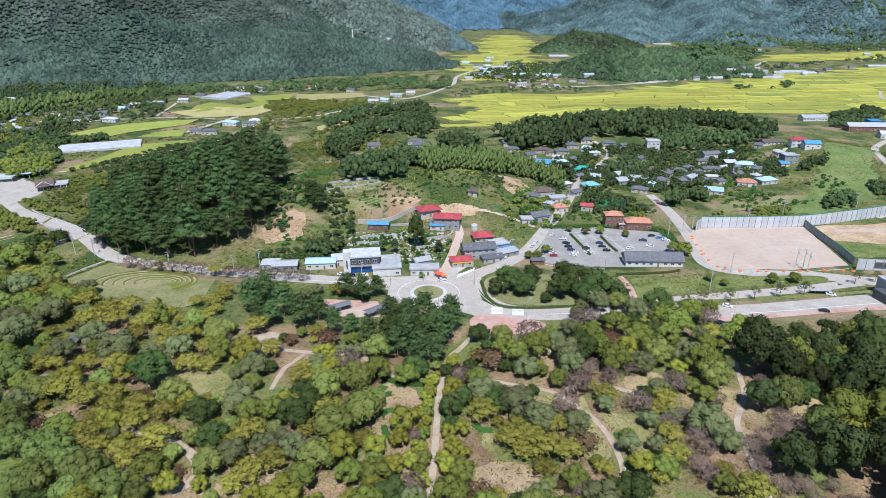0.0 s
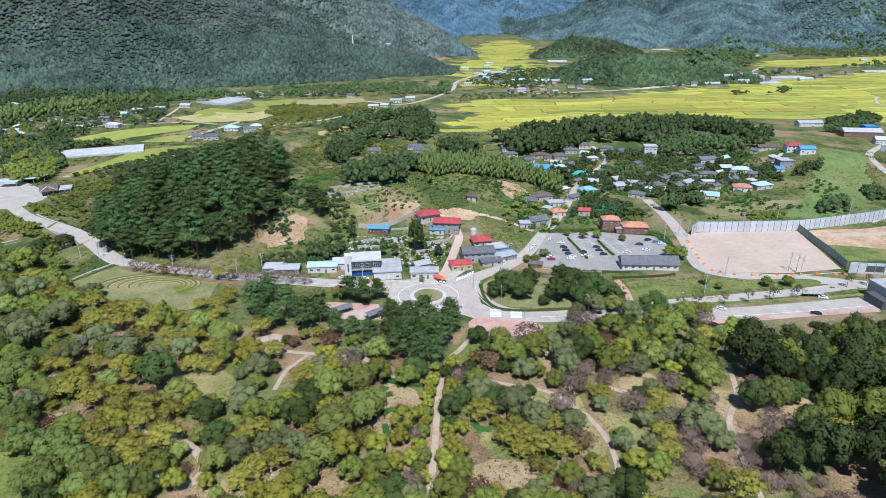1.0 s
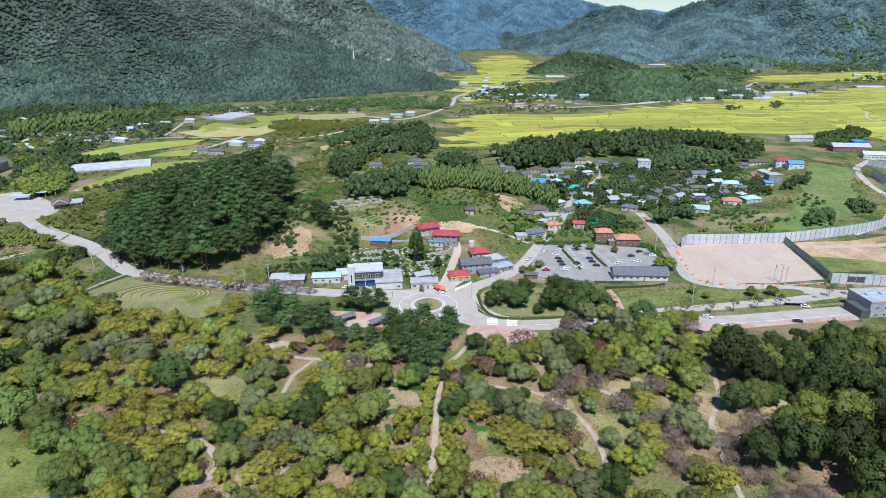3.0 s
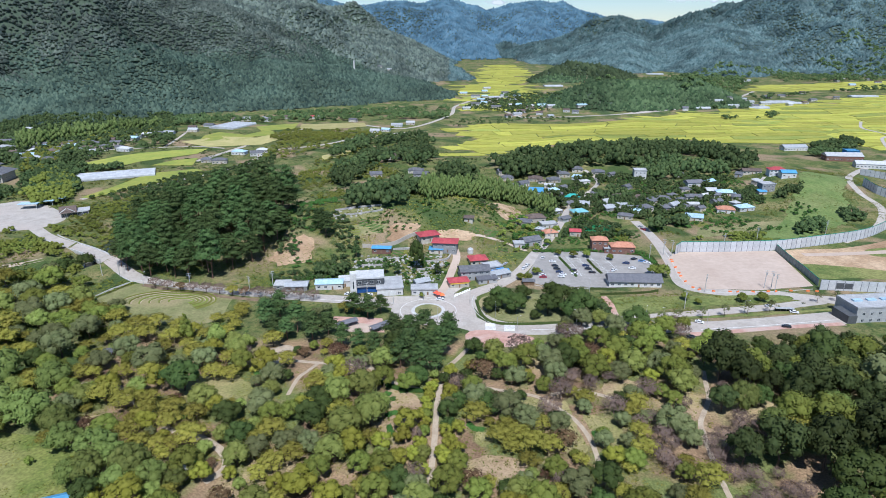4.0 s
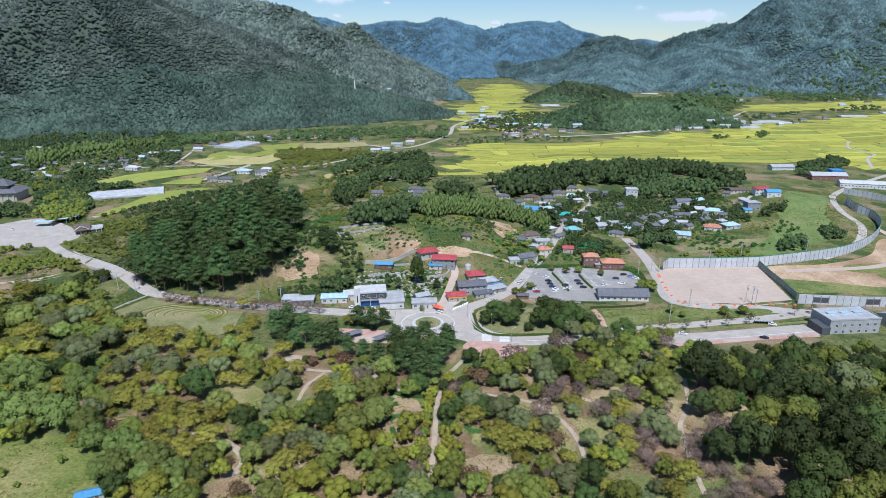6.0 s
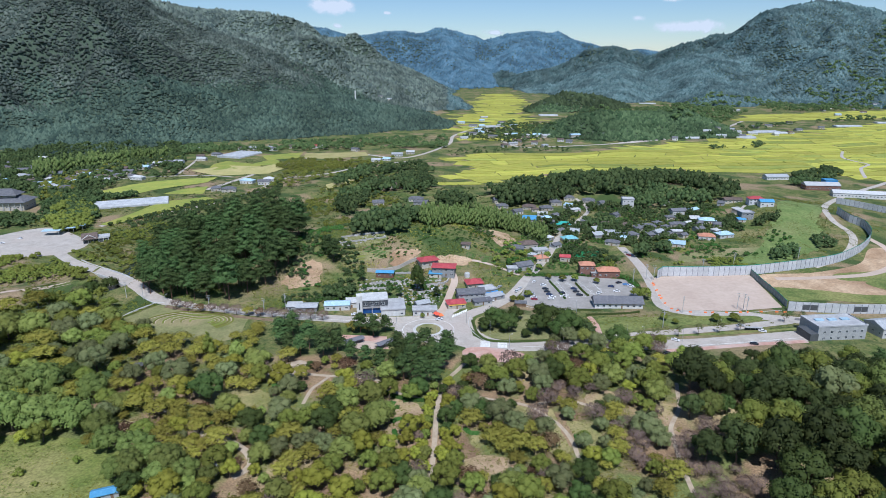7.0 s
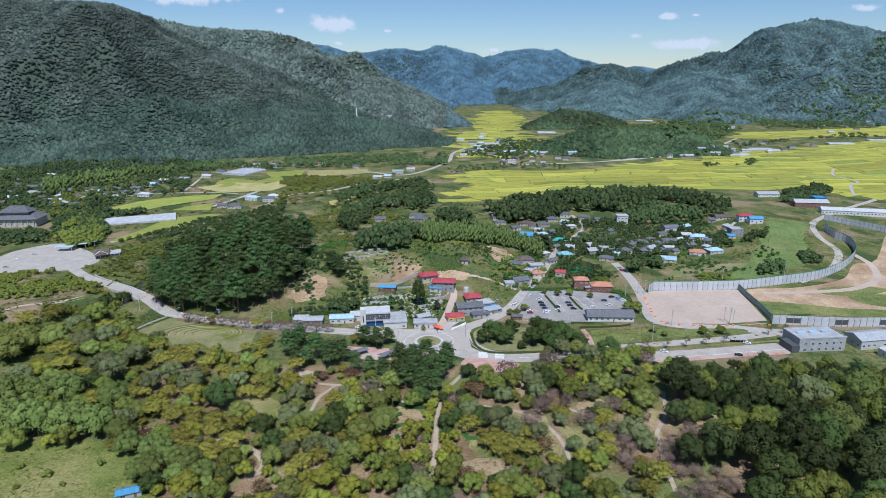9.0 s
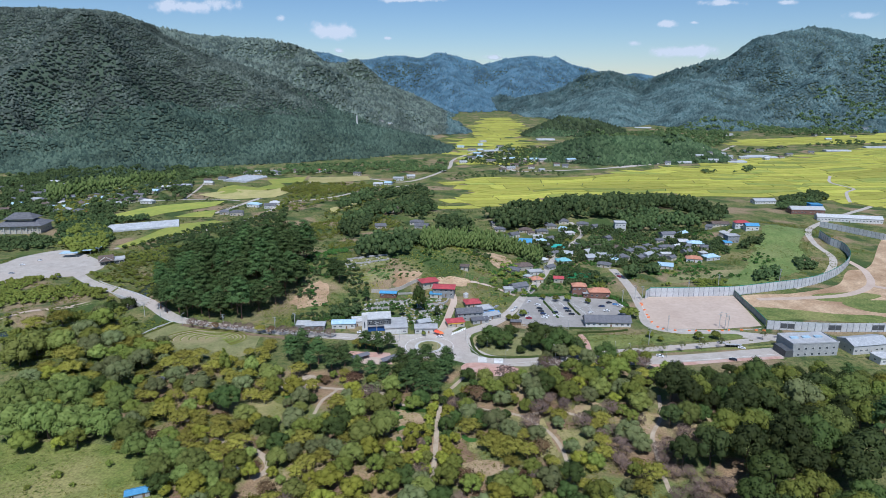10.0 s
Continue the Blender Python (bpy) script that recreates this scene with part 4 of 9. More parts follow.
def house(at, w, d, h, turn=0.0, roof="hip", roofing_mat=None, wall=None, label="", rise=None, over=0.5, name="house", rows=1, glass=None, z=None, category="house", group="village houses", sides=True):
    """A house: walls, roof with its ridge, door and windows."""
    x, y = at
    HOUSES_AT.append((x, y))
    ob = thing(name, pose(x, y, gz(x, y) if z is None else z, 0, 0, turn), label, category, group)
    s = Shape().box(-w / 2, -d / 2, -1.5, w / 2, d / 2, h)
    rise = rise if rise is not None else (0.5 if roof == "flat" else d * 0.24)
    if roof == "gable":
        for sx in (-w / 2, w / 2):
            e = 0.12 if sx < 0 else -0.12
            s.face([(sx + e, -d / 2, h), (sx + e, d / 2, h), (sx + e, 0, h + rise * 0.94)] if sx > 0 else [(sx + e, d / 2, h), (sx + e, -d / 2, h), (sx + e, 0, h + rise * 0.94)])
    part("wall", s, wall or M_CREAM, ob)
    rf = part("roof", roof_shape(roof, w, d, h, rise, over), roofing_mat or R_GREY, ob)
    if roof in ("hip", "gable"):
        part("ridge", ridge_cap(roof, w, d, h, rise, over), roofing_mat or R_GREY, rf)
    fh = h / rows
    n = max(1, int(w / 3.6))
    for r in range(rows):
        for i in range(n):
            px = -w / 2 + (i + 0.5) * w / n
            if r == 0 and i == n // 2:
                part("door", Shape().box(px - 0.5, -d / 2 - 0.05, 0, px + 0.5, -d / 2 + 0.02, min(2.05, fh - 0.3)), M_WOOD, ob)
                continue
            window(ob, min(1.8, w / n - 0.7), min(1.2, fh * 0.45), px, -d / 2, r * fh + fh * 0.35, glass=glass)
        if sides:
            for sgn, tn in ((1, 90), (-1, -90)):
                for i in range(max(1, int(d / 4.5))):
                    py = -d / 2 + (i + 0.5) * d / max(1, int(d / 4.5))
                    window(ob, 1.2, min(1.1, fh * 0.4), sgn * w / 2, py, r * fh + fh * 0.36, turn=tn, glass=glass)
    return ob


# Shops and houses round the roundabout.
white = thing("shop_building", pose(*(-48, 306.2), 0, 0, 0, 8), "modern two-storey building with a white tower and blue shop front", "building", "roadside buildings")
part("wall", Shape().box(-6.5, -6, -0.5, 9.5, 6, 9.0), M_DARKWALL, white, "dark grey clad walls")
part("tower", Shape().box(-10.2, -6.4, -0.5, -6.5, -1.5, 12.6), M_WHITE, white, "white rendered stair tower")
part("roof", Shape().box(-6.9, -6.4, 9.0, 9.9, 6.4, 9.25).box(-6.9, -6.4, 9.25, 9.9, -6.1, 9.8).box(-6.9, 6.1, 9.25, 9.9, 6.4, 9.8).box(-6.9, -6.1, 9.25, -6.6, 6.1, 9.8).box(9.6, -6.1, 9.25, 9.9, 6.1, 9.8), R_WHITE, white, "white parapet roof")
part("shop_front", Shape().box(-6.2, -6.12, 0.1, 9.2, -6.0, 3.8), M_BLUEGLASS, white, "blue glazed shop front")
part("balcony", Shape().box(-6.3, -7.2, 4.3, 9.3, -6.0, 4.55).box(-6.3, -7.2, 4.55, 9.3, -7.08, 5.4), M_GREYWALL, white)
for px in (-4.5, -1.0, 2.5, 6.5):
    window(white, 2.2, 1.9, px, -6.0, 5.8)
for py in (-3, 1.5, 4.5):
    window(white, 1.6, 1.4, 9.5, py, 5.9, 90)
window(white, 0.9, 5.0, -8.3, -6.4, 3.0)
annex = thing("shop_annex", pose(*(-34.5, 301.9), 0, 0, 0, 8), "low white building with a flat pale grey roof", "building", "roadside buildings")
part("wall", Shape().box(-7.5, -6.5, -0.5, 7.5, 11, 4.8), M_WHITE, annex)
part("roof", roof_shape("flat", 15, 17.5, 4.8, 0.35, 0.5), R_SLAB, annex, "flat grey roof").location = (0, 2.25, 0)
part("shutter", Shape().box(-4.5, -6.6, 0, -1.2, -6.5, 3.0), M_FRAME, annex)
part("shutter", Shape().box(0.0, -6.6, 0, 3.3, -6.5, 3.0), M_FRAME, annex)
window(annex, 1.8, 1.2, 5.4, -6.5, 1.4)
for py in (-3, 2):
    window(annex, 1.6, 1.2, 7.5, py, 1.6, 90)
house((-13.9, 299.7), 15, 7, 3.4, 3, "flat", R_SLAB, M_WHITE, "long low white shop with a flat grey roof", name="shop_building", rows=1, category="building", group="roadside buildings")
house((-15.9, 310.7), 9, 6, 3.0, 25, "gable", R_SHEET, M_GREYWALL, "grey sheet-roofed shed behind the shop", name="shed", category="shed", group="roadside buildings")
shed = house((-71.1, 307.8), 16, 8, 3.6, 5, "gable", R_PALEBLUE, M_WHITE, "roadside hall with pale blue and white sheet roof", rise=1.2, name="roadside_hall", category="building", group="roadside buildings")
house((-62.3, 311.4), 7, 7, 3.6, 8, "shed", R_WHITE, M_WHITE, "white lean-to beside the hall", rise=0.8, name="shed", category="shed", group="roadside buildings")
house((-99, 306.9), 9, 7, 2.9, 4, "shed", R_WHITE, M_GREYWALL, "low roadside shed with a white sheet roof", rise=0.5, name="shed", category="shed", group="roadside buildings")
house((-90.3, 305.6), 13, 8, 3.0, 4, "gable", R_SHEET, M_GREYWALL, "low roadside shed with a grey sheet roof", rise=1.0, name="shed", category="shed", group="roadside buildings")
# Hillside houses with red and blue roofs.
house((-14, 370), 13, 9, 4.2, 22, "hip", R_RED, M_CREAM, "hillside house with a bright red tiled roof", over=1.2, name="house")
house((-1.9, 358.1), 16, 10, 6.4, -6, "hip", R_RED, M_GREYWALL, "two-storey grey restaurant with a red roof edge", over=0.9, rise=1.3, rows=2)
house((-7.9, 354.6), 9, 5, 2.8, -6, "shed", R_BLUE, M_CREAM, "lean-to with a bright blue sheet roof", rise=0.6, name="shed", category="shed")
house((-44.4, 355.3), 12.5, 5.5, 3.2, -4, "gable", R_BLUE, M_REDBRICK, "long shed with a blue roof and brown walls", rise=1.0, name="shed", category="shed")
house((19.3, 343), 11, 9, 3.4, 12, "hip", R_RED, M_CREAM, "house with a bright red roof", over=0.8)
house((16.1, 323), 18, 10, 5.6, 10, "gable", R_GREY, M_GREYWALL, "two-storey grey restaurant with a dark tiled roof", rows=2, rise=2.2, over=0.7, name="restaurant", category="restaurant", group="roadside buildings")
diner = house((6.1, 310.9), 12, 8, 3.4, 12, "hip", R_RED, M_CREAM, "small restaurant with a red roof and yellow sign band", rise=1.4, name="restaurant", category="restaurant", group="roadside buildings")
part("sign_band", Shape().box(-5.6, -4.32, 2.5, 5.6, -4.02, 3.2), M_YELLOW, diner, "yellow sign band under the eaves")
house((28.1, 332.6), 10, 8, 4.0, 22, "flat", R_SLAB, M_GREYWALL, "grey flat-roofed house with white railings", name="house", group="roadside buildings")
house((31.7, 323.6), 14, 6, 2.8, 28, "shed", R_SHEET, M_GREYWALL, "row of low shops with sheet canopies", rise=0.5, name="shop_building", category="building", group="roadside buildings")
house((23.7, 315.8), 12, 5, 2.7, 16, "shed", R_DARKSHEET, M_GREYWALL, "low shop with a dark canopy", rise=0.5, name="shop_building", category="building", group="roadside buildings")
for px in [(32.9, 329.9), (36, 328.5), (27.6, 325.7)]:
    tagged(part("tarpaulin", Shape().prism([(px[0] - 2.6, px[1] - 1.6), (px[0] + 2.6, px[1] - 1.3), (px[0] + 2.4, px[1] + 1.7), (px[0] - 2.5, px[1] + 1.4)], gz(*px) + 2.9, gz(*px) + 3.15), M_TARP), "bright blue tarpaulin roof over a stall", "tarpaulin", "stall roofs")
house((15.1, 397.1), 6, 5, 3.2, -10, "hip", R_BROWN, M_CREAM, "small pavilion-like hut on the grassy slope", over=1.0, name="hut", category="hut")
# Brick house with orange tiles, and the long building at the car park.
bh = house((105.4, 374.4), 11, 8, 8.2, -3, "hip", R_ORANGE, M_REDBRICK, "brown brick villa with orange roof tiles", rows=2, rise=2.0)
house((120.4, 370.3), 16, 9, 5.0, -3, "hip", R_ORANGE, M_REDBRICK, "wing of the brick villa with orange roof tiles", rise=2.4)
house((112, 370.2), 8, 6, 3.4, -3, "flat", R_SLAB, M_REDBRICK, "flat-roofed brick link of the villa")
house((112.7, 314), 31, 10, 3.4, -2, "gable", R_DARKSHEET, M_WHITE, "long white visitor building with a dark grey pitched roof", rise=3.4, over=0.8, name="visitor_building", category="building")
house((48.9, 313.4), 7, 4, 2.4, -3, "gable", R_GREY, M_WOOD, "small tiled gate lodge at the car park", name="lodge", category="hut")
# Village on the slope.
VILLAGE = [
    ((69.2, 436.4), 14, 10, 4.2, 12, "hip", R_BROWN, M_CREAM, "large old house with a dark brown tiled roof"),
    ((58.1, 421.9), 11, 8, 3.2, -15, "hip", R_GREY, M_CREAM, "old house with a grey tiled roof"),
    ((77.9, 424.9), 12, 7, 3.0, 10, "flat", R_WHITE, M_WHITE, "low house with a flat white roof"),
    ((75.7, 404.1), 10, 8, 3.0, 14, "hip", R_ORANGE, M_CREAM, "house with a pale orange roof"),
    ((58.6, 382.5), 13, 9, 3.4, 25, "gable", R_GREY, M_GREYWALL, "grey house with dark solar panels on its roof"),
    ((49.4, 374), 7, 6, 3.0, 5, "flat", R_WHITE, M_WHITE, "small white block beside the street"),
    ((95.1, 406.4), 8, 6, 3.6, -8, "gable", R_RED, M_CREAM, "small house with faded red gables"),
    ((59.7, 582.1), 12, 8, 3.0, 5, "hip", R_GREY, M_CREAM, "old house with a grey tiled roof"),
    ((88.2, 579), 14, 9, 3.2, -6, "hip", R_BROWN, M_CREAM, "old house with a dark tiled roof"),
    ((72.8, 555), 10, 8, 3.2, 30, "gable", R_GREY, M_WHITE, "white-gabled house with a grey roof"),
    ((106, 574.9), 13, 9, 3.2, 8, "hip", R_GREY, M_CREAM, "old house with a grey tiled roof"),
    ((98, 548.8), 10, 7, 3.0, -8, "flat", R_WHITE, M_WHITE, "white house with a flat roof"),
    ((81.6, 524.6), 13, 9, 2.8, -10, "shed", R_BLUE, M_CREAM, "low house with a bright blue sheet roof"),
    ((99, 530.2), 11, 8, 3.0, 15, "hip", R_PALEBLUE, M_CREAM, "house with a light blue roof"),
    ((112.3, 509), 13, 9, 3.0, -4, "hip", R_TEAL, M_CREAM, "house with a teal green roof"),
    ((106.3, 488), 11, 8, 2.8, 5, "hip", R_GREY, M_CREAM, "old house with a grey roof"),
    ((109.2, 462.2), 13, 9, 2.8, 12, "hip", R_CYAN, M_CREAM, "house with a pale cyan sheet roof"),
    ((157.8, 605.2), 13, 9, 3.4, -8, "hip", R_GREY, M_CREAM, "old house with a grey tiled roof"),
    ((196.4, 589.2), 12, 10, 9.5, -6, "flat", R_WHITE, M_WHITE, "tall white three-storey house with a flat roof"),
    ((238.2, 553.4), 16, 9, 4.4, 10, "gable", R_DARKSHEET, M_WHITE, "white house with a dark grey gabled roof"),
    ((157.1, 510.4), 15, 9, 3.0, -12, "hip", R_BROWN, M_CREAM, "long old house with a brownish roof"),
    ((152, 482.1), 15, 8, 3.0, -8, "flat", R_SHEET, M_WHITE, "low house with a pale sheet roof"),
    ((167.1, 472.2), 11, 9, 4.0, 20, "hip", R_GREY, M_CREAM, "old house with a weathered grey roof"),
    ((191.9, 502.3), 13, 9, 3.2, -5, "hip", R_GREY, M_GREYWALL, "house with a bluish grey roof"),
    ((194.4, 481.8), 10, 8, 3.4, 35, "gable", R_SHEET, M_WHITE, "white house with a pale grey gable roof"),
    ((221.8, 508.6), 14, 8, 3.0, -6, "hip", R_GREY, M_CREAM, "old house with a grey roof"),
    ((233.3, 511), 9, 7, 3.0, 25, "gable", R_WHITE, M_WHITE, "small house with a white roof"),
    ((213.4, 484.8), 10, 6, 2.8, 0, "flat", R_WHITE, M_GREYWALL, "small house with a white flat roof"),
    ((199.6, 447.5), 13, 9, 2.8, -18, "gable", R_PALEBLUE, M_CREAM, "low house with a light blue sheet roof"),
    ((233.6, 468.3), 14, 9, 3.2, -14, "hip", R_ORANGE, M_WHITE, "white house with an orange roof"),
    ((251.2, 472.7), 14, 9, 3.2, 14, "hip", R_PALEBLUE, M_WHITE, "house with a light blue roof"),
    ((253.8, 516.6), 16, 9, 3.0, -12, "hip", R_PALEBLUE, M_CREAM, "long house with a pale blue roof"),
    ((258.6, 501.8), 10, 7, 3.0, -12, "hip", R_GREY, M_CREAM, "old house with a grey roof"),
    ((314.7, 550.4), 15, 9, 5.6, -6, "hip", R_RED, M_PANEL, "house with a red roof and bluish walls"),
    ((319.4, 538.7), 13, 9, 4.6, -6, "gable", R_BLUE, M_WHITE, "white outbuilding with a blue roof"),
    ((288.2, 513.7), 12, 9, 7.0, 4, "flat", R_SLAB, M_GREYWALL, "unfinished grey concrete house"),
    ((282.2, 507.8), 7, 5, 2.6, 0, "shed", R_BLUE, M_CREAM, "shed with a bright blue roof"),
    ((301.4, 571.9), 18, 8, 3.2, -4, "gable", R_BROWN, M_CREAM, "long brown-roofed house below the wood"),
    ((144.8, 450.5), 12, 7, 3.0, -25, "hip", R_GREY, M_CREAM, "old house among the gardens"),
    ((137.8, 473.6), 9, 7, 2.8, 10, "shed", R_SHEET, M_GREYWALL, "shed with a pale roof"),
    ((141.8, 517.1), 10, 7, 3.0, -10, "hip", R_GREY, M_CREAM, "old house with a grey roof"),
    ((236.2, 493.2), 9, 7, 2.8, 20, "gable", R_GREY, M_CREAM, "old house with a grey roof"),
    ((224.1, 535), 9, 7, 3.0, 0, "hip", R_GREY, M_CREAM, "old house half hidden by trees"),
]
for at, w, d, h, turn, kind, rm, wm, text in VILLAGE:
    house(at, w, d, h, turn, kind, rm, wm, text, rows=2 if h > 5 else 1, sides=False)
for at, w, d, h, turn, kind, rm, wm, text in [
        ((457.4, 678.5), 40, 14, 6, -6, "gable", R_WHITE, M_REDBRICK, "long factory hall with a white roof"),
        ((484.7, 636.1), 70, 12, 5, -14, "gable", R_WHITE, M_WHITE, "long white factory shed"),
        ((481.9, 702.2), 14, 12, 8, -6, "flat", R_BLUE, M_TARP, "bright blue factory block"),
        ((438.5, 748.6), 30, 12, 4, 4, "gable", R_SHEET, M_WHITE, "pale shed at the edge of the rice fields")]:
    house(at, w, d, h, turn, kind, rm, wm, text, name="factory", category="factory", group="factory buildings")
BETWEEN = [(110.3, 545.3), (136, 569.1), (105.9, 515.9), (93, 567.1), (63.3, 539.2), (139.8, 490.2), (134.4, 516.7), (168.5, 508.4), (181.1, 495.6), (205.2, 516.9), (207.9, 502.1), (245.4, 526.5), (244.4, 512.4), (249.4, 486.6), (214.4, 473.5), (202.8, 478.4), (185.2, 473.8), (158, 465.9), (91.1, 464.7), (69.6, 410.9), (93.5, 442.2), (117.7, 484.8), (169.9, 597.3), (172.5, 547.7), (238.5, 594.9), (255.9, 557.9), (287.6, 566.6), (289.5, 533.6), (119.5, 611.5), (131.2, 584.8)]
for k, at in enumerate(BETWEEN):
    rm = H_RNG.choice([R_GREY, R_GREY, R_BROWN, R_SHEET, R_WHITE, R_PALEBLUE, R_GREY])
    house(at, H_RNG.uniform(6, 10), H_RNG.uniform(5, 7), H_RNG.uniform(2.5, 3.2), H_RNG.uniform(-40, 40), H_RNG.choice(["hip", "gable", "shed"]), rm, H_RNG.choice([M_CREAM, M_WHITE, M_GREYWALL]), "small village outhouse with a %s" % rm.name.replace("_", " "), group="village outhouses", sides=False)
# Modern grey building beside the broad road.
gb = thing("grey_building", pose(*(228.4, 269.2), 0, 0, 0, 6), "modern grey concrete building with a stepped pale roof", "building")
part("wall", Shape().box(-16, -7, -1, 14, 9, 9.0), M_GREYWALL, gb)
part("wing", Shape().box(-21, -8, -1, -16.02, 4, 5.5), M_DARKWALL, gb, "dark clad low wing")
part("roof", roof_shape("flat", 30, 16, 9.0, 0.6, 0.2), R_SLAB, gb, "pale roof with parapets").location = (-1, 1, 0)
for k in range(3):
    part("roof_duct", Shape().box(-12 + 8 * k, 1, 9.25, -7 + 8 * k, 3.4, 10.0), R_PALEBLUE, gb, "pale blue roof duct")
for k in range(6):
    window(gb, 1.6, 1.5, -12 + k * 4.6, -7, 5.2)
    window(gb, 1.6, 1.5, -12 + k * 4.6, -7, 1.4)
house((265, 273.5), 26, 14, 6.0, 10, "gable", R_SHEET, M_WHITE, "pale hall with a grey sheet roof", rise=2.6, name="hall", category="building", group="roadside buildings")
house((265.3, 255.5), 10, 8, 4.0, 10, "flat", R_WHITE, M_WHITE, "small white block beside the hall", name="hall", category="building", group="roadside buildings")
# Buildings across the stream.
lb = thing("cafe", pose(*(-313.1, 459.4), 0, 0, 0, 28), "cafe with a brown pitched roof and white framed front", "cafe", "buildings across the stream")
part("wall", Shape().box(-10, -4.5, -1, 10, 6, 4.2), M_DARKWALL, lb, "dark glazed walls")
part("roof", roof_shape("gable", 11, 13, 4.2, 4.2, 0.9), R_BROWN, lb, "brown sheet roof", at=Matrix.Translation((-4.5, 0.5, 0)))
part("porch_roof", roof_shape("flat", 10, 10, 4.2, 0.4, 0.3), R_SLAB, lb, at=Matrix.Translation((6.0, 0.5, 0)))
for k in range(6):
    part("post", Shape().box(-9.9 + k * 3.9, -5.2, 0, -9.5 + k * 3.9, -4.8, 4.2), M_WHITE, lb, "white front post")
part("beam", Shape().box(-10.2, -5.3, 3.6, 10.2, -4.7, 4.2), M_WHITE, lb)
for sx in (-1, 1):
    part("gable_rail", Shape().box(-0.25, -0.2, 0, 6.9, 0.2, 0.5), M_WHITE, lb, "white gable rail", at=pose(-4.5 + sx * 6.2, -6.2, 4.2, 0, -34 if sx < 0 else -146, 0))
for k in range(4):
    window(lb, 2.6, 2.2, -7.6 + k * 4.6, -4.5, 0.8)
for k, at in enumerate([(-364.6, 479.9), (-356.6, 489.8), (-352.6, 497.8)]):
    ob = thing("canopy", pose(at[0], at[1], gz(*at), 0, 0, 8), "pale blue flat canopy on white posts", "canopy", "canopies by the junction")
    part("roof", Shape().box(-8, -4, 4.4, 8, 4, 4.8), R_PALEBLUE, ob)
    for sx in (-6.5, 6.5):
        for sy in (-3, 3):
            part("post", Shape().tube((sx, sy, -0.2), (sx, sy, 4.4), 0.14, 0.14), M_WHITE, ob)
hall = house((-477.2, 582.4), 46, 24, 9.0, 6, "hip", R_GREY, M_CREAM, "large traditional hall with a grey tiled roof", rise=7.0, over=2.6, rows=1, name="traditional_hall", category="hall", group="buildings across the stream")
part("upper_roof", roof_shape("hip", 28, 14, 16.0, 6.0, 2.4), R_GREY, hall)
part("upper_wall", Shape().box(-13, -6, 11, 13, 6, 16.0), M_CREAM, hall)
for k in range(8):
    part("column", Shape().tube((-21 + k * 6, -13.2, -0.3), (-21 + k * 6, -13.2, 8), 0.35, 0.35, 8), M_WHITE, hall)
FAR = [
    ((-492.1, 689.7), R_SHEET, M_WHITE), ((-457.7, 664.3), R_RED, M_CREAM), ((-539.9, 749.4), R_GREY, M_CREAM), ((-501.7, 749.9), R_GREY, M_WHITE),
    ((-495.1, 768.1), R_PALEBLUE, M_CREAM), ((-485.4, 788.6), R_GREY, M_CREAM), ((-568.2, 820), R_WHITE, M_CREAM), ((-492.9, 828.3), R_GREY, M_WHITE),
    ((-448.6, 788.5), R_GREY, M_CREAM), ((-437, 856), R_WHITE, M_WHITE), ((-423.9, 865.2), R_GREY, M_WHITE), ((-413.7, 874.5), R_SHEET, M_WHITE),
    ((-388, 900.5), R_WHITE, M_CREAM), ((-382.2, 950.9), R_GREY, M_WHITE), ((-355, 1013), R_GREY, M_CREAM), ((-317.2, 1026), R_SHEET, M_CREAM),
    ((-278.7, 1040), R_BROWN, M_CREAM), ((-240.7, 1038), R_RED, M_WHITE), ((-221.7, 1038), R_WHITE, M_CREAM), ((-159.9, 1003), R_GREY, M_CREAM),
    ((-110.6, 892.7), R_WHITE, M_WHITE), ((-95.3, 903.3), R_PALEBLUE, M_WHITE), ((-82.5, 947.9), R_SHEET, M_WHITE), ((-62.3, 971), R_WHITE, M_CREAM),
    ((-283.8, 675.1), R_GREY, M_CREAM), ((-265.7, 668.9), R_GREY, M_CREAM), ((-259.5, 721.6), R_PALEBLUE, M_WHITE), ((-235.6, 735.9), R_WHITE, M_WHITE),
    ((-235.8, 714.5), R_GREY, M_WHITE), ((-76.2, 598.3), R_GREY, M_CREAM), ((-34.9, 615.3), R_GREY, M_CREAM), ((-67.2, 685.7), R_BROWN, M_CREAM),
    ((-28.3, 596.1), R_GREY, M_GREYWALL), ((137.5, 616.4), R_GREY, M_CREAM), ((119.9, 597.9), R_GREY, M_CREAM), ((59.2, 606.3), R_GREY, M_CREAM),
]
HAMLET = [(-687.7, 850.9), (-663.8, 861.5), (-651.1, 862.6), (-631.4, 809.2), (-609.9, 823.3), (-587.2, 828.4), (-542.7, 778.3), (-499.6, 745.8), (-511.5, 791.5), (-488.7, 769.3), (-467.4, 737.2), (-464.1, 753.3), (-514.9, 833.6), (-596.2, 883.4), (-477.3, 863.8), (-441.1, 824), (-453.5, 884.6), (-443.9, 843.4), (-415.2, 745.8), (-490, 671.8), (-520.3, 706.6), (-581.7, 721.4), (-571.6, 685.1), (-472, 678.2), (-473.7, 787.3), (-468.3, 809.7), (-544.9, 833), (-571, 777.9), (-577.9, 756.9)]
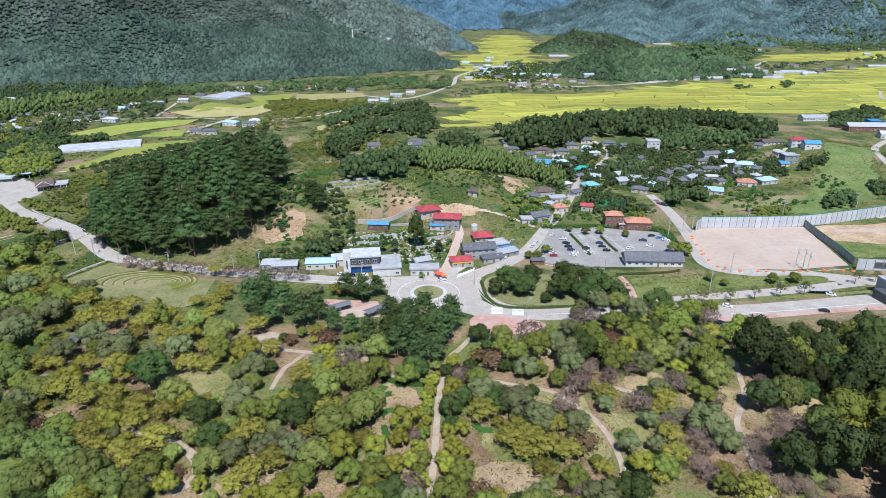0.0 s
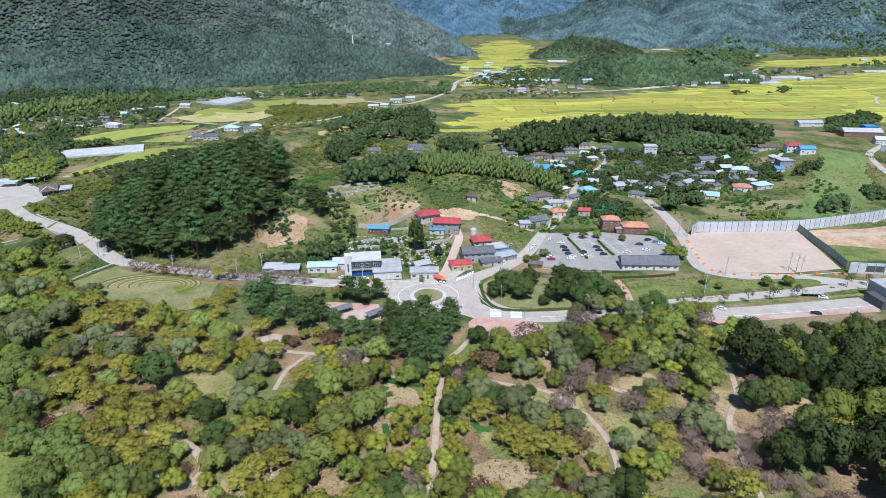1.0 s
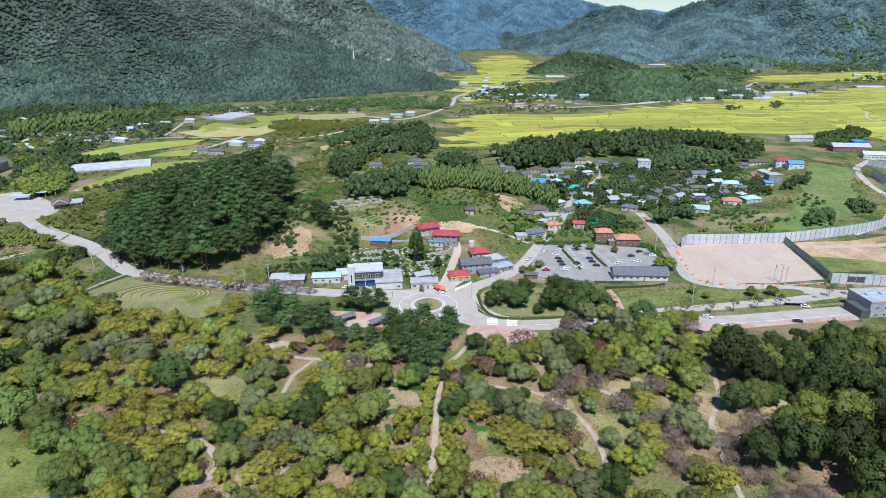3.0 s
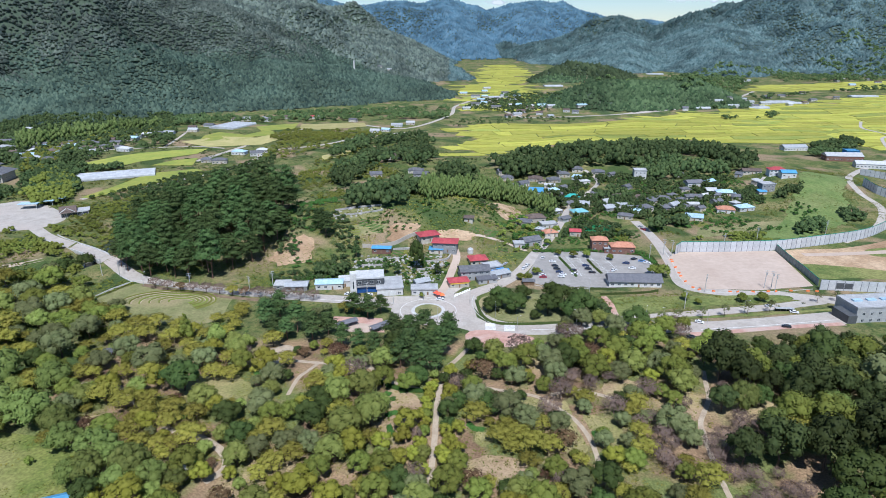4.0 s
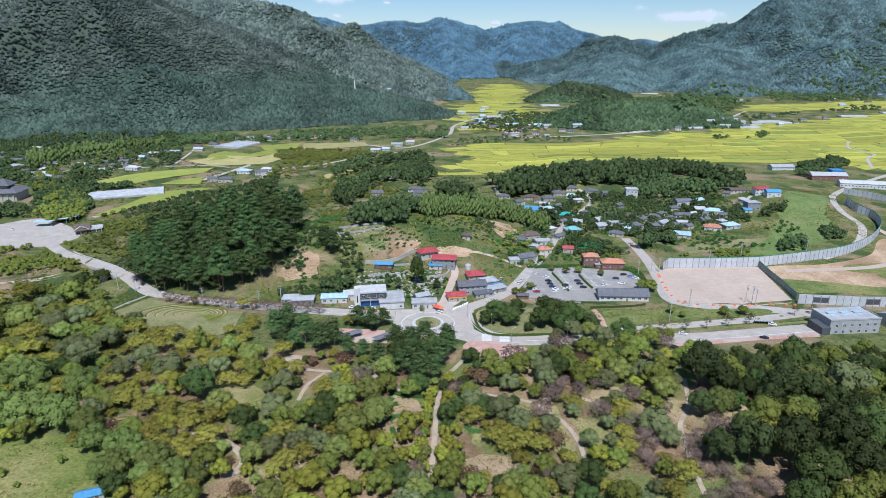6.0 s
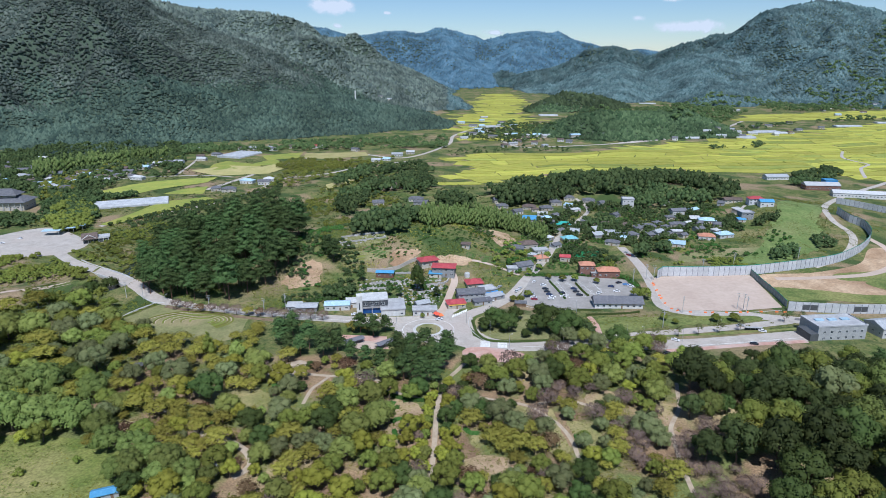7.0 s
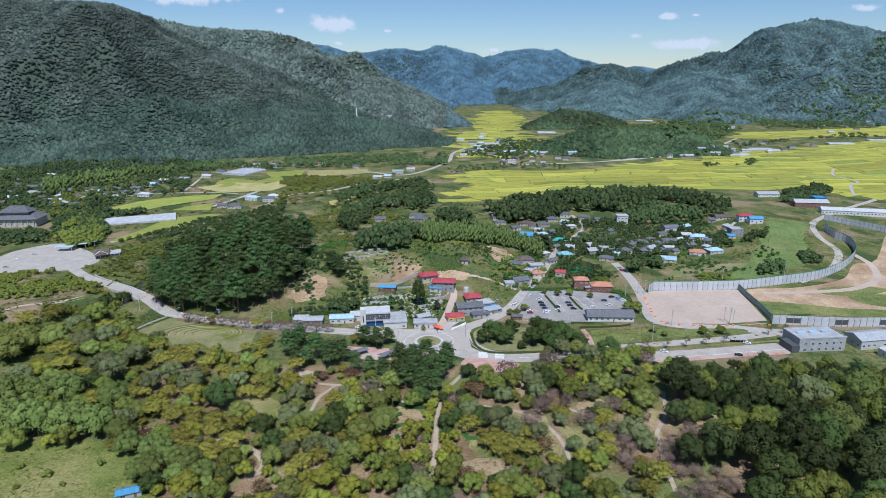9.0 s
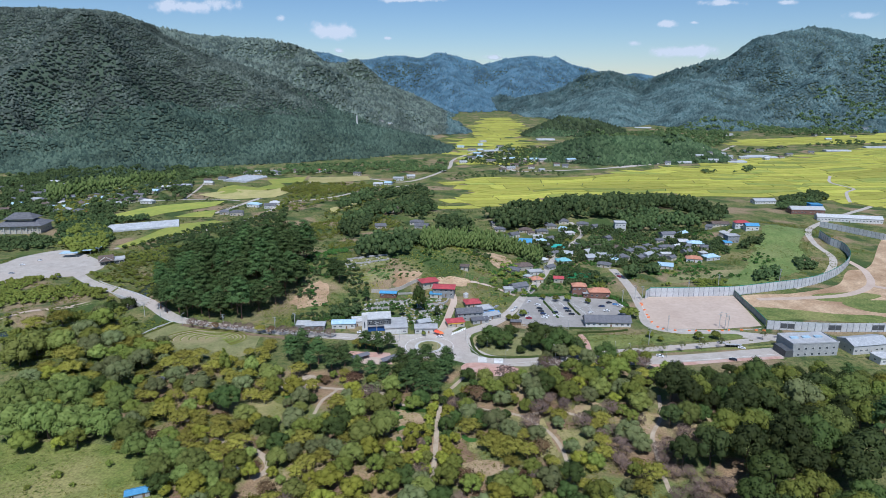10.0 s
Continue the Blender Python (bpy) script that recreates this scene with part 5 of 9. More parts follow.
HAMLET += [(-642.5, 899.8), (-491.8, 682.5), (-466.3, 672.5), (-505.6, 778.4), (-447.7, 729.9), (-542, 778.3), (-616.7, 872.9), (-448.6, 762), (-496, 729.7), (-559.9, 749.2), (-500, 837.9), (-426.6, 757), (-452.1, 889.3), (-447.1, 911.4), (-400.7, 928.7), (-429.2, 1010), (-362, 1018), (-343.5, 1022), (-304.8, 1010.4), (-645.6, 823.1), (-608.6, 757.2), (-450, 823.6), (-531.2, 847.7), (-605, 800.1), (-525, 735), (-512, 700), (-540, 722), (-478, 712)]
for at in HAMLET:
    FAR.append((at, H_RNG.choice([R_GREY, R_GREY, R_WHITE, R_GREY, R_PALEBLUE, R_BROWN, R_SHEET]), H_RNG.choice([M_CREAM, M_WHITE])))
for k, (at, rm, wm) in enumerate(FAR):
    house(at, H_RNG.uniform(11, 18), H_RNG.uniform(8, 10), H_RNG.uniform(3, 4.2), H_RNG.uniform(-25, 25), H_RNG.choice(["hip", "gable", "gable"]), rm, wm, "plain village farmhouse with a %s" % rm.name.replace("_", " "), group="farmhouses of the valley", sides=False)
FARTHER = [(-170.1, 1770), (-195.9, 1775), (34.5, 1451), (80.2, 1380), (104, 1335), (133.7, 1455), (138.3, 1222), (160.3, 1204), (181.5, 1185), (196.4, 1168), (218, 1125), (231.7, 1108), (120.7, 1380), (60, 1380), (248.6, 1140), (154.4, 1380), (87, 1509), (545.9, 1193), (600.8, 1223), (702, 1358), (746.8, 1382), (861.5, 1806), (1095, 1889), (1120, 1806), (1250, 1938), (1301, 1934), (1330, 1894), (833.4, 1457)]
FARTHER += [(53.1, 1227.9), (72.1, 1247.3), (92.0, 1181.8), (123.6, 1209.1), (134.4, 1122.2), (155.1, 1155.6), (163.5, 1090.6), (177.3, 1053.3), (122.7, 1082.9), (104.0, 1053.1), (69.0, 1309.0), (33.4, 1164.1), (97.7, 1591.9), (139.1, 1309.0)]
FARTHER += [(517.9, 1173.4), (539.4, 1156.1), (586.9, 1173.5), (640.2, 1238.0), (583.6, 1218.9), (678.8, 1219.0), (769.4, 1298.8), (844.7, 1342.3), (439.8, 1130.8), (1232.7, 1836.3), (1197.6, 1741.1), (1071.6, 1654.8), (1191.3, 1898.4), (723.7, 1247.9)]
for k, at in enumerate(FARTHER):
    rm = H_RNG.choice([R_WHITE, R_GREY, R_GREY, R_SHEET, R_PALEBLUE, R_BROWN, R_BROWN])
    house(at, H_RNG.uniform(10, 20), H_RNG.uniform(8, 11), H_RNG.uniform(3, 4.2), H_RNG.uniform(-20, 20), "gable", rm, H_RNG.choice([M_WHITE, M_CREAM]), "distant farm building with a %s" % rm.name.replace("_", " "), group="distant farm buildings", sides=False)
part("tower", Shape().tube((0, 0, 0), (0, 0, 26), 2.2, 1.8, 10), M_WHITE, thing("chimney_tower", pose(*(-257.3, 1693), 40), "slim white tower on the forest slope", "tower"))


# Greenhouses: long film tunnels side by side.
def greenhouse(at, length, spans, turn, label, span=7.5):
    ob = thing("greenhouse", pose(*at, gz(*at), 0, 0, turn), label, "greenhouse", "greenhouses")
    for i in range(spans):
        s = Shape()
        y0 = (i - spans / 2) * span
        arc = [(y0 + span / 2 - math.cos(k / 8 * math.pi) * span / 2, 1.6 + math.sin(k / 8 * math.pi) * 2.0) for k in range(9)]
        poly = [(y0, -0.3)] + arc + [(y0 + span, -0.3)]
        n, k0 = len(poly), 0
        s.v = [(-length / 2, a, b) for a, b in poly] + [(length / 2, a, b) for a, b in poly]
        s.f = [tuple(range(n)), tuple(range(2 * n - 1, n - 1, -1))] + [(j + 1, j, n + j, n + j + 1) for j in range(n - 1)]
        s.m = [0] * len(s.f)
        part("tunnel", s, M_FILM, ob)
    return ob


greenhouse((-360.2, 600.6), 92, 4, 23, "white film greenhouse of several long tunnels")
greenhouse((-345.4, 954.4), 60, 6, 70, "pale film greenhouse tunnels beside the fields")
for at, ln, n, tn in (((278.9, 1662), 50, 3, 4), ((686.4, 2093), 56, 2, 0), ((109.9, 1380), 45, 2, 12), ((591.2, 1173), 40, 3, 0), ((686.7, 1272), 50, 3, 2), ((713.8, 1253), 36, 2, 0),
                      ((928.4, 1382), 60, 2, 0), ((1073, 1457), 60, 2, 0), ((474.2, 1140), 30, 1, 0)):
    greenhouse(at, ln, n, tn, "distant white film greenhouse", 8.5)
# ---- trees ----
ICO_V = np.array([(0, 0, 1)] + [(0.894 * math.cos(a * 1.2566), 0.894 * math.sin(a * 1.2566), 0.447) for a in range(5)]
                 + [(0.894 * math.cos(a * 1.2566 + 0.628), 0.894 * math.sin(a * 1.2566 + 0.628), -0.447) for a in range(5)] + [(0, 0, -1)])
ICO_F = np.array([(0, 1 + i, 1 + (i + 1) % 5) for i in range(5)] + [(1 + i, 6 + i, 1 + (i + 1) % 5) for i in range(5)]
                 + [(1 + (i + 1) % 5, 6 + i, 6 + (i + 1) % 5) for i in range(5)] + [(11, 6 + (i + 1) % 5, 6 + i) for i in range(5)])


def sphere_points(rng, n, low=-0.55):
    z = rng.uniform(low, 1, n)
    a = rng.uniform(0, math.tau, n)
    r = np.sqrt(1 - z * z)
    return np.stack([r * np.cos(a), r * np.sin(a), z], 1)


def leaf_cards(rng, centres, normals, size, stretch=1.0, droop=0.0):
    """Small bent leaf clumps: two triangles each, turned out of one plane."""
    n = len(centres)
    nrm = normals / np.linalg.norm(normals, axis=1)[:, None] + rng.normal(0, 0.34, (n, 3))
    nrm[:, 2] += 0.2
    nrm /= np.linalg.norm(nrm, axis=1)[:, None]
    nrm *= np.where((nrm * normals).sum(1) < 0, -1.0, 1.0)[:, None]
    t = np.cross(nrm, rng.normal(0, 1, (n, 3)))
    if droop:
        t = t * (1 - droop) + np.array([0, 0, -1.0]) * droop
        t -= nrm * (t * nrm).sum(1)[:, None]
    t /= np.linalg.norm(t, axis=1)[:, None]
    b = np.cross(nrm, t)
    s = size * rng.uniform(0.65, 1.35, (n, 1))
    bend = nrm * s * 0.16
    v = np.stack([centres - t * s * stretch * 0.5, centres + b * s * 0.5 - bend, centres + t * s * stretch * 0.5, centres - b * s * 0.5 - bend], 1)
    soft = normals * 0.8 + nrm * 0.4 + np.array([0, 0, 0.25])
    return v.reshape(-1, 3), np.arange(4 * n).reshape(n, 4)[:, ::-1], np.repeat(soft, 4, axis=0)


def join_tris(blocks):
    vs, fs, ns, k = [], [], [], 0
    for v, f, nr in blocks:
        if f.shape[1] == 4:
            f = np.concatenate([f[:, [0, 1, 2]], f[:, [0, 2, 3]]])
        vs.append(v)
        fs.append(f + k)
        ns.append(nr)
        k += len(v)
    return np.concatenate(vs), np.concatenate(fs), np.concatenate(ns)


def lobes_for(rng, style, n):
    """Centres and radii of the lobes of a crown of radius 1 (its base at z = 0)."""
    out = []
    for i in range(n):
        a = i * 2.4 + rng.uniform(-0.5, 0.5)
        u = math.sqrt((i + 0.5) / n)
        if style == "umbrella":
            c = (0.74 * u * math.cos(a), 0.74 * u * math.sin(a), 0.85 - 0.32 * u * u + rng.uniform(-0.12, 0.12))
            r = (0.36, 0.36, 0.20)
        elif style == "pads":
            h = (i + 0.5) / n
            w = 0.80 * (1 - h * 0.75)
            c = (w * math.cos(a) * rng.uniform(0.45, 1), w * math.sin(a) * rng.uniform(0.45, 1), 0.35 + 1.25 * h)
            k = (0.50 - 0.18 * h) * rng.uniform(0.8, 1.2)
            r = (k, k, k * 0.30)
        elif style == "cone":
            h = (i + 0.5) / n
            w = 0.62 * (1 - h) ** 0.8
            c = (w * math.cos(a), w * math.sin(a), 0.25 + 2.3 * h)
            k = 0.42 * (1 - h) + 0.14
            r = (k, k, k)
        elif style == "column":
            h = (i + 0.5) / n
            c = (0.45 * math.cos(a) * math.sin(math.pi * min(1, h * 0.8 + 0.2)), 0.45 * math.sin(a) * math.sin(math.pi * min(1, h * 0.8 + 0.2)), 0.3 + 2.2 * h)
            r = (0.42, 0.42, 0.42)
        else:
            up = 1 - 1.3 * (i + 0.5) / n
            w = 0.66 * math.sqrt(1 - up * up) * rng.uniform(0.8, 1.12)
            c = (w * math.cos(a), w * math.sin(a), 0.58 + 0.5 * up + rng.uniform(-0.08, 0.08))
            k = rng.uniform(0.24, 0.43)
            r = (k, k, k * 0.84)
        out.append((np.array(c), np.array(r)))
    return out


def crown_mesh(name, style, material, seed, lobes=14, cards=700, card=0.12, stretch=1.0, droop=0.0, low=-0.5, core=0.88):
    rng = np.random.RandomState(seed)
    blocks, lob = [], lobes_for(rng, style, lobes)
    area = sum(float(r[0] * r[0]) for c, r in lob)
    for c, r in lob:
        k = max(6, int(cards * r[0] * r[0] / area))
        d = sphere_points(rng, k, low)
        out = c + d * r - np.array([0, 0, 0.45])
        out /= np.linalg.norm(out, axis=1)[:, None]
        blocks.append(leaf_cards(rng, c + d * r * rng.uniform(0.86, 1.22, (k, 1)), d * 0.75 + out * 0.35, card, stretch, droop))
        if core:
            blocks.append((c + ICO_V * r * core * rng.uniform(0.85, 1.1, (12, 1)), ICO_F[:15], ICO_V + np.array([0, 0, 0.1])))
    v, f, nr = join_tris(blocks)
    return raw_mesh(name, v, f, material, normals=nr)


def trunk_shape(rng, height, radius, limbs, spread, reach, up=0.5, lean=0.04):
    """A tapered trunk with limbs that reach into the crown."""
    s = Shape()
    p, r = Vector((0, 0, -0.05)), radius
    for i in range(3):
        nxt = Vector((rng.uniform(-lean, lean) * (i + 1), rng.uniform(-lean, lean) * (i + 1), height * (i + 1) / 3))
        s.tube(p, nxt, r, r * 0.78, 5)
        p, r = nxt, r * 0.78
    for i in range(limbs):
        a = i * 2.4 + rng.uniform(-0.3, 0.3)
        h = height * rng.uniform(0.45, 0.95)
        base = Vector((0, 0, h))
        mid = base + Vector((math.cos(a) * spread * 0.5, math.sin(a) * spread * 0.5, reach * up * 0.6))
        tip = base + Vector((math.cos(a) * spread, math.sin(a) * spread, reach * up * rng.uniform(0.8, 1.4)))
        s.tube(base, mid, radius * 0.45, radius * 0.28, 4)
        s.tube(mid, tip, radius * 0.28, radius * 0.08, 3)
    return s


def bare_crown(name, material, seed):
    """Crown of a leafless tree: forking twigs, radius 1."""
    rng = random.Random(seed)
    s = Shape()

    def fork(p, d, length, r, level):
        q = p + d * length
        s.tube(p, q, r, r * 0.6, 3)
        if level == 0:
            return
        for i in range(4):
            e = (d + Vector((rng.uniform(-1, 1), rng.uniform(-1, 1), rng.uniform(-0.35, 0.75))) * 0.85).normalized()
            fork(p + d * length * rng.uniform(0.5, 1), e, length * rng.uniform(0.55, 0.85), r * 0.55, level - 1)

    for i in range(4):
        a = i * 1.57 + rng.uniform(-0.3, 0.3)
        fork(Vector((0, 0, 0.2)), Vector((math.cos(a), math.sin(a), 0.9)).normalized(), 0.5, 0.022, 2)
    g = np.random.RandomState(seed)
    d = sphere_points(g, 420, -0.3)
    c = d * np.array([0.95, 0.95, 0.55]) * g.uniform(0.35, 1.0, (420, 1)) ** 0.5 + np.array([0, 0, 0.75])
    v, f, nr = leaf_cards(g, c, d, 0.055, 5.0)
    k = len(s.v)
    s.v += [tuple(p) for p in v.tolist()]
    s.f += [tuple(int(i) + k for i in q) for q in f]
    s.m += [0] * len(f)
    return s.mesh(name, material)


KINDS = {}


def tree_kind(key, name, label, crown_args, bark, trunk_h, seeds=(1, 2), limb=4):
    """Two or three model trees of a kind, crown radius 1 m; copies are scaled."""
    made = []
    for sd in seeds:
        rng = random.Random(sd * 31 + len(KINDS))
        if crown_args is None:
            crown = bare_crown("crown", M_TWIG, sd)
        else:
            crown = crown_mesh(seed=sd * 7 + len(KINDS) * 3, **crown_args)
        tr = trunk_shape(rng, trunk_h + 0.45, 0.05, limb, 0.5, 0.6).mesh("trunk", bark)
        made.append((tr, crown, trunk_h))
    KINDS[key] = (name, label, made)


tree_kind("round", "broadleaf_tree", "round mid-green broadleaf tree with a dense crown", dict(name="crown", style="round", material=L_MID, lobes=15, cards=1150, card=0.09), M_BARK, 0.35)
tree_kind("olive", "cherry_tree", "spreading tree with thinning olive and yellowish leaves", dict(name="crown", style="umbrella", material=L_OLIVE, lobes=15, cards=1000, card=0.08, core=0.6), M_BARK, 0.3)
tree_kind("light", "willow_tree", "soft light-green tree with drooping feathery foliage", dict(name="crown", style="round", material=L_LIGHT, lobes=17, cards=1200, card=0.085, stretch=1.4, droop=0.45, low=-0.7), M_BARK, 0.3)
tree_kind("willow", "willow_tree", "large deep-green willow with billowing rounded foliage", dict(name="crown", style="round", material=L_WILLOW, lobes=20, cards=1500, card=0.07, stretch=1.4, droop=0.35, low=-0.6), M_BARK, 0.25, seeds=(1, 2, 3))
tree_kind("yellow", "maple_tree", "small bright yellow-green tree", dict(name="crown", style="round", material=L_YELLOW, lobes=12, cards=800, card=0.1), M_BARK, 0.4)
tree_kind("dark", "evergreen_tree", "dense dark-green evergreen tree", dict(name="crown", style="round", material=L_DARK, lobes=15, cards=1050, card=0.085), M_BARK, 0.25)
tree_kind("pine", "pine_tree", "dark-green pine with flat layered boughs", dict(name="crown", style="pads", material=L_PINE, lobes=17, cards=1100, card=0.085, low=-0.25, core=0.7), M_PINEBARK, 0.6, seeds=(1, 2, 3))
tree_kind("grey", "olive_grey_tree", "rounded tree with dull grey-green leaves", dict(name="crown", style="round", material=L_GREY, lobes=15, cards=1050, card=0.085), M_BARK, 0.3)
tree_kind("oak", "oak_tree", "large dark-green oak of the dense wood", dict(name="crown", style="round", material=L_OAK, lobes=15, cards=1150, card=0.09), M_BARK, 0.5, seeds=(1, 2, 3))
tree_kind("cone", "metasequoia_tree", "narrow pointed green tree", dict(name="crown", style="cone", material=L_MID, lobes=14, cards=700, card=0.11), M_BARK, 0.25)
tree_kind("bare", "bare_tree", "almost leafless tree with grey-brown twigs", None, M_TWIG, 0.3, limb=3)
tree_kind("street", "street_tree", "thin young street tree with sparse leaves", dict(name="crown", style="round", material=L_GREY, lobes=9, cards=330, card=0.12, core=0.45), M_BARK, 0.9, limb=4)
tree_kind("shrub", "shrub", "low rounded green shrub", dict(name="crown", style="round", material=L_MID, lobes=7, cards=260, card=0.17), M_BARK, 0.0, limb=3)
tree_kind("rust", "reddish_tree", "small tree with brownish autumn leaves", dict(name="crown", style="umbrella", material=L_RUST, lobes=12, cards=620, card=0.1, core=0.5), M_BARK, 0.3)

TREE_RNG = random.Random(5)
PLANTED = []


def plant(key, x, y, radius, tall=1.0, group="park trees"):
    """One tree of a kind on the ground, its crown of that radius."""
    name, label, made = KINDS[key]
    tr, crown, th = made[TREE_RNG.randrange(len(made))]
    radius *= 1.2
    z = gz(x, y)
    m = pose(x, y, z - 0.05, 0, 0, TREE_RNG.uniform(0, 360)) @ Matrix.Diagonal((radius, radius, radius * tall * TREE_RNG.uniform(0.92, 1.1), 1))
    ob = thing(name, m, label, "shrub" if key == "shrub" else "tree", group)
    part("trunk", tr, None, ob)
    part("crown", crown, None, ob, at=Matrix.Translation((0, 0, th)))
    PLANTED.append((x, y, radius))
    return ob


for x, y, r in [(-45.8, 188.4, 5.6), (-35.9, 192.4, 5.9), (-30.2, 173.2, 6.5), (-38.4, 164.4, 6.3), (-41.4, 151.2, 5.3), (-35.6, 172, 4.5), (-27.5, 182.6, 3.8), (-51, 198.2, 4.1)]:
    plant("light", x, y, r)
for x, y, r in [(-11, 177, 2.5), (-9.1, 169.1, 2.2), (-16.7, 161.7, 3.3), (-10.1, 157.9, 2.7), (-24.2, 157.4, 3.5), (-12.4, 152, 2.6), (-5.5, 199.9, 2), (-9, 186.9, 2.1), (-8.2, 194.3, 2), (1.1, 208.2, 3), (1.4, 192.7, 3), (3.8, 167.6, 3), (0.9, 159.7, 2.9), (-0.9, 149.3, 3), (3.6, 154.7, 2.7), (-17.6, 149.8, 3.4), (-22.6, 140.4, 3.3), (-128.7, 247, 3.4), (-8.5, 143.7, 2.6), (-114.7, 244.6, 3.4), (-129.5, 189.2, 2.5), (-111.7, 227.7, 4.2)]:
    plant("yellow", x, y, r)
for x, y, r in [(16.5, 181.1, 5), (-113.2, 196.4, 7.5), (-86.8, 173.7, 5.2), (-77.5, 160.5, 5.1), (-53.3, 172, 5.6), (-49.9, 178, 4.6), (-0, 178, 3.7), (0.9, 169.4, 3.2), (7.7, 204, 3.2), (-1.2, 202.7, 2.7), (-243.1, 349.6, 5.8), (-250.5, 339.7, 6.5), (5.1, 185.1, 3.4), (30.3, 189.9, 2.6)]:
    plant("dark", x, y, r)
for x, y, r in [(-94.9, 257.1, 6.2), (-90.4, 267.6, 5.8), (-77.2, 250.6, 6), (-67.2, 241.1, 5.8), (-60.9, 247.4, 5.3), (-50.9, 234.6, 4.6), (-43.4, 233.6, 3.8), (-35.3, 228.6, 4.4), (-26.6, 240.6, 5.6), (-18, 224.5, 6.3), (-11.4, 240.8, 6.1), (-3.7, 226.2, 5.8), (-12.1, 211.5, 5.5), (-0.1, 245.8, 5.2), (-21.6, 216.3, 5.2), (-5.3, 212.2, 5.1), (-42.7, 266, 5), (-51.3, 272, 4.8), (-36.5, 272.1, 4.2), (-80.3, 242, 4.8), (-88.3, 247.7, 4.6), (-19.3, 244.2, 5.2), (-8.4, 222.5, 4.8), (1.2, 237.9, 4.3)]:
    plant("pine", x, y, r)
for x, y, r in [(26.2, 213, 5.1), (21, 219.5, 3.3), (35.7, 216.5, 5.7), (46.4, 211.5, 5.6), (58.5, 226.2, 5.5), (72.6, 234.7, 5.7), (65.6, 207, 5.9), (79.6, 224.8, 5.8), (82.9, 211.4, 5.8), (98.2, 202.7, 6.5), (99.1, 195.4, 5.7), (61.5, 218.1, 4.9), (92.2, 226.9, 5.2), (75.4, 205.8, 4.7), (42.3, 228.7, 4), (94.7, 210.8, 5.4), (52.6, 232.7, 4.5)]:
    plant(("round", "grey", "light", "round")[int(x + y) % 4], x, y, r)
for x, y, r in [(99.3, 234, 6.1), (108.8, 245.3, 5.5), (120.6, 253.1, 3.5), (94.9, 242.6, 4.9), (119, 228, 4.3), (128.4, 238.4, 3.9), (40.8, 196.6, 3.6), (35.9, 203, 2.7), (44.6, 199.8, 2.3), (89.5, 192.4, 3.5), (86.4, 198.6, 3.1), (59.1, 164.8, 2.5), (46.3, 153.4, 1.9), (62.9, 152.8, 2.4)]:
    plant("round", x, y, r)
for x, y, r in [(86.2, 168.9, 6), (89.1, 166.1, 4.7), (90.5, 160.3, 4.2), (-136, 214.2, 7.1), (-150.3, 223.2, 6.1), (-52.8, 206.6, 3.7), (-39.4, 215.1, 3.8), (-68.8, 153.4, 4.4), (-78.1, 187.7, 3.6), (-50.7, 156.3, 4.3), (-183, 224, 7.3), (-180.4, 243.1, 6.7), (78.2, 174.5, 3)]:
    plant("grey", x, y, r)
for x, y, r in [(19.4, 161.9, 4.7), (26, 163.2, 4.7), (30.6, 156.9, 5.4), (36.8, 156, 5), (36.4, 169.9, 4), (23.4, 156.2, 3.8), (72.9, 164.9, 4.1), (71.1, 154.2, 4.4), (73, 178.7, 3.9), (56.6, 186.8, 4.4), (51.8, 192.9, 3.1), (-142.4, 187.4, 6), (-123.1, 185.8, 4.3), (-108, 169.6, 4.5), (-103.6, 204.6, 4.9), (-96.1, 205.4, 4.4), (-143.9, 204.5, 4.7), (-131.2, 204, 5.1), (-163.8, 204.2, 4.9), (-99.6, 174.8, 4.5), (-100.5, 165.5, 3.5), (-101, 156.7, 3.8)]:
    plant("olive", x, y, r)
for x, y, r in [(53.9, 203.3, 3.7), (61.3, 197.6, 3.6), (70.5, 203.7, 3.5), (80, 174.2, 3.2), (74.3, 171.4, 3), (80.9, 163.6, 3.4), (75.3, 155.6, 3.2), (76.8, 150.3, 3.4), (82.6, 158.4, 3.1), (79.3, 145.5, 3.3), (97.5, 159.5, 3.2), (96.5, 151.6, 3.3), (101.9, 155.4, 3.2), (93.4, 143.1, 3.4), (98, 140.7, 3.4), (96.9, 184.5, 2.8), (122.6, 225, 3.2), (50.6, 208.8, 2.8), (46.3, 209.6, 2.8), (125.1, 220.1, 3.2)]:
    plant("bare", x, y, r)
for x, y, r in [(30, 282.3, 6.4), (37.2, 274.7, 6.2), (23.9, 275.9, 5.1), (42.7, 291, 4.5), (63.6, 278.6, 8.1), (71.3, 272.2, 7.5), (54.1, 271.7, 6.2), (60.2, 290.4, 6), (65.6, 266.7, 5.6), (46.6, 266.4, 2.8), (79.2, 273, 2.6)]:
    plant("dark", x, y, r, 0.95, "trees on the traffic island")
for x, y, r in [(-127.3, 153.1, 6.6), (-109.3, 143.2, 6.6), (-119.2, 148, 5.6), (-141.4, 157.8, 6), (-150.3, 168.1, 5.8), (-123.7, 141.5, 5.9), (-101.2, 140.2, 5.2), (-111.5, 137.7, 5.3), (-129.3, 139.6, 5.6), (-91.8, 137.8, 4.3)]:
    plant("willow", x, y, r * TREE_RNG.uniform(0.78, 1.0), TREE_RNG.uniform(0.95, 1.3))
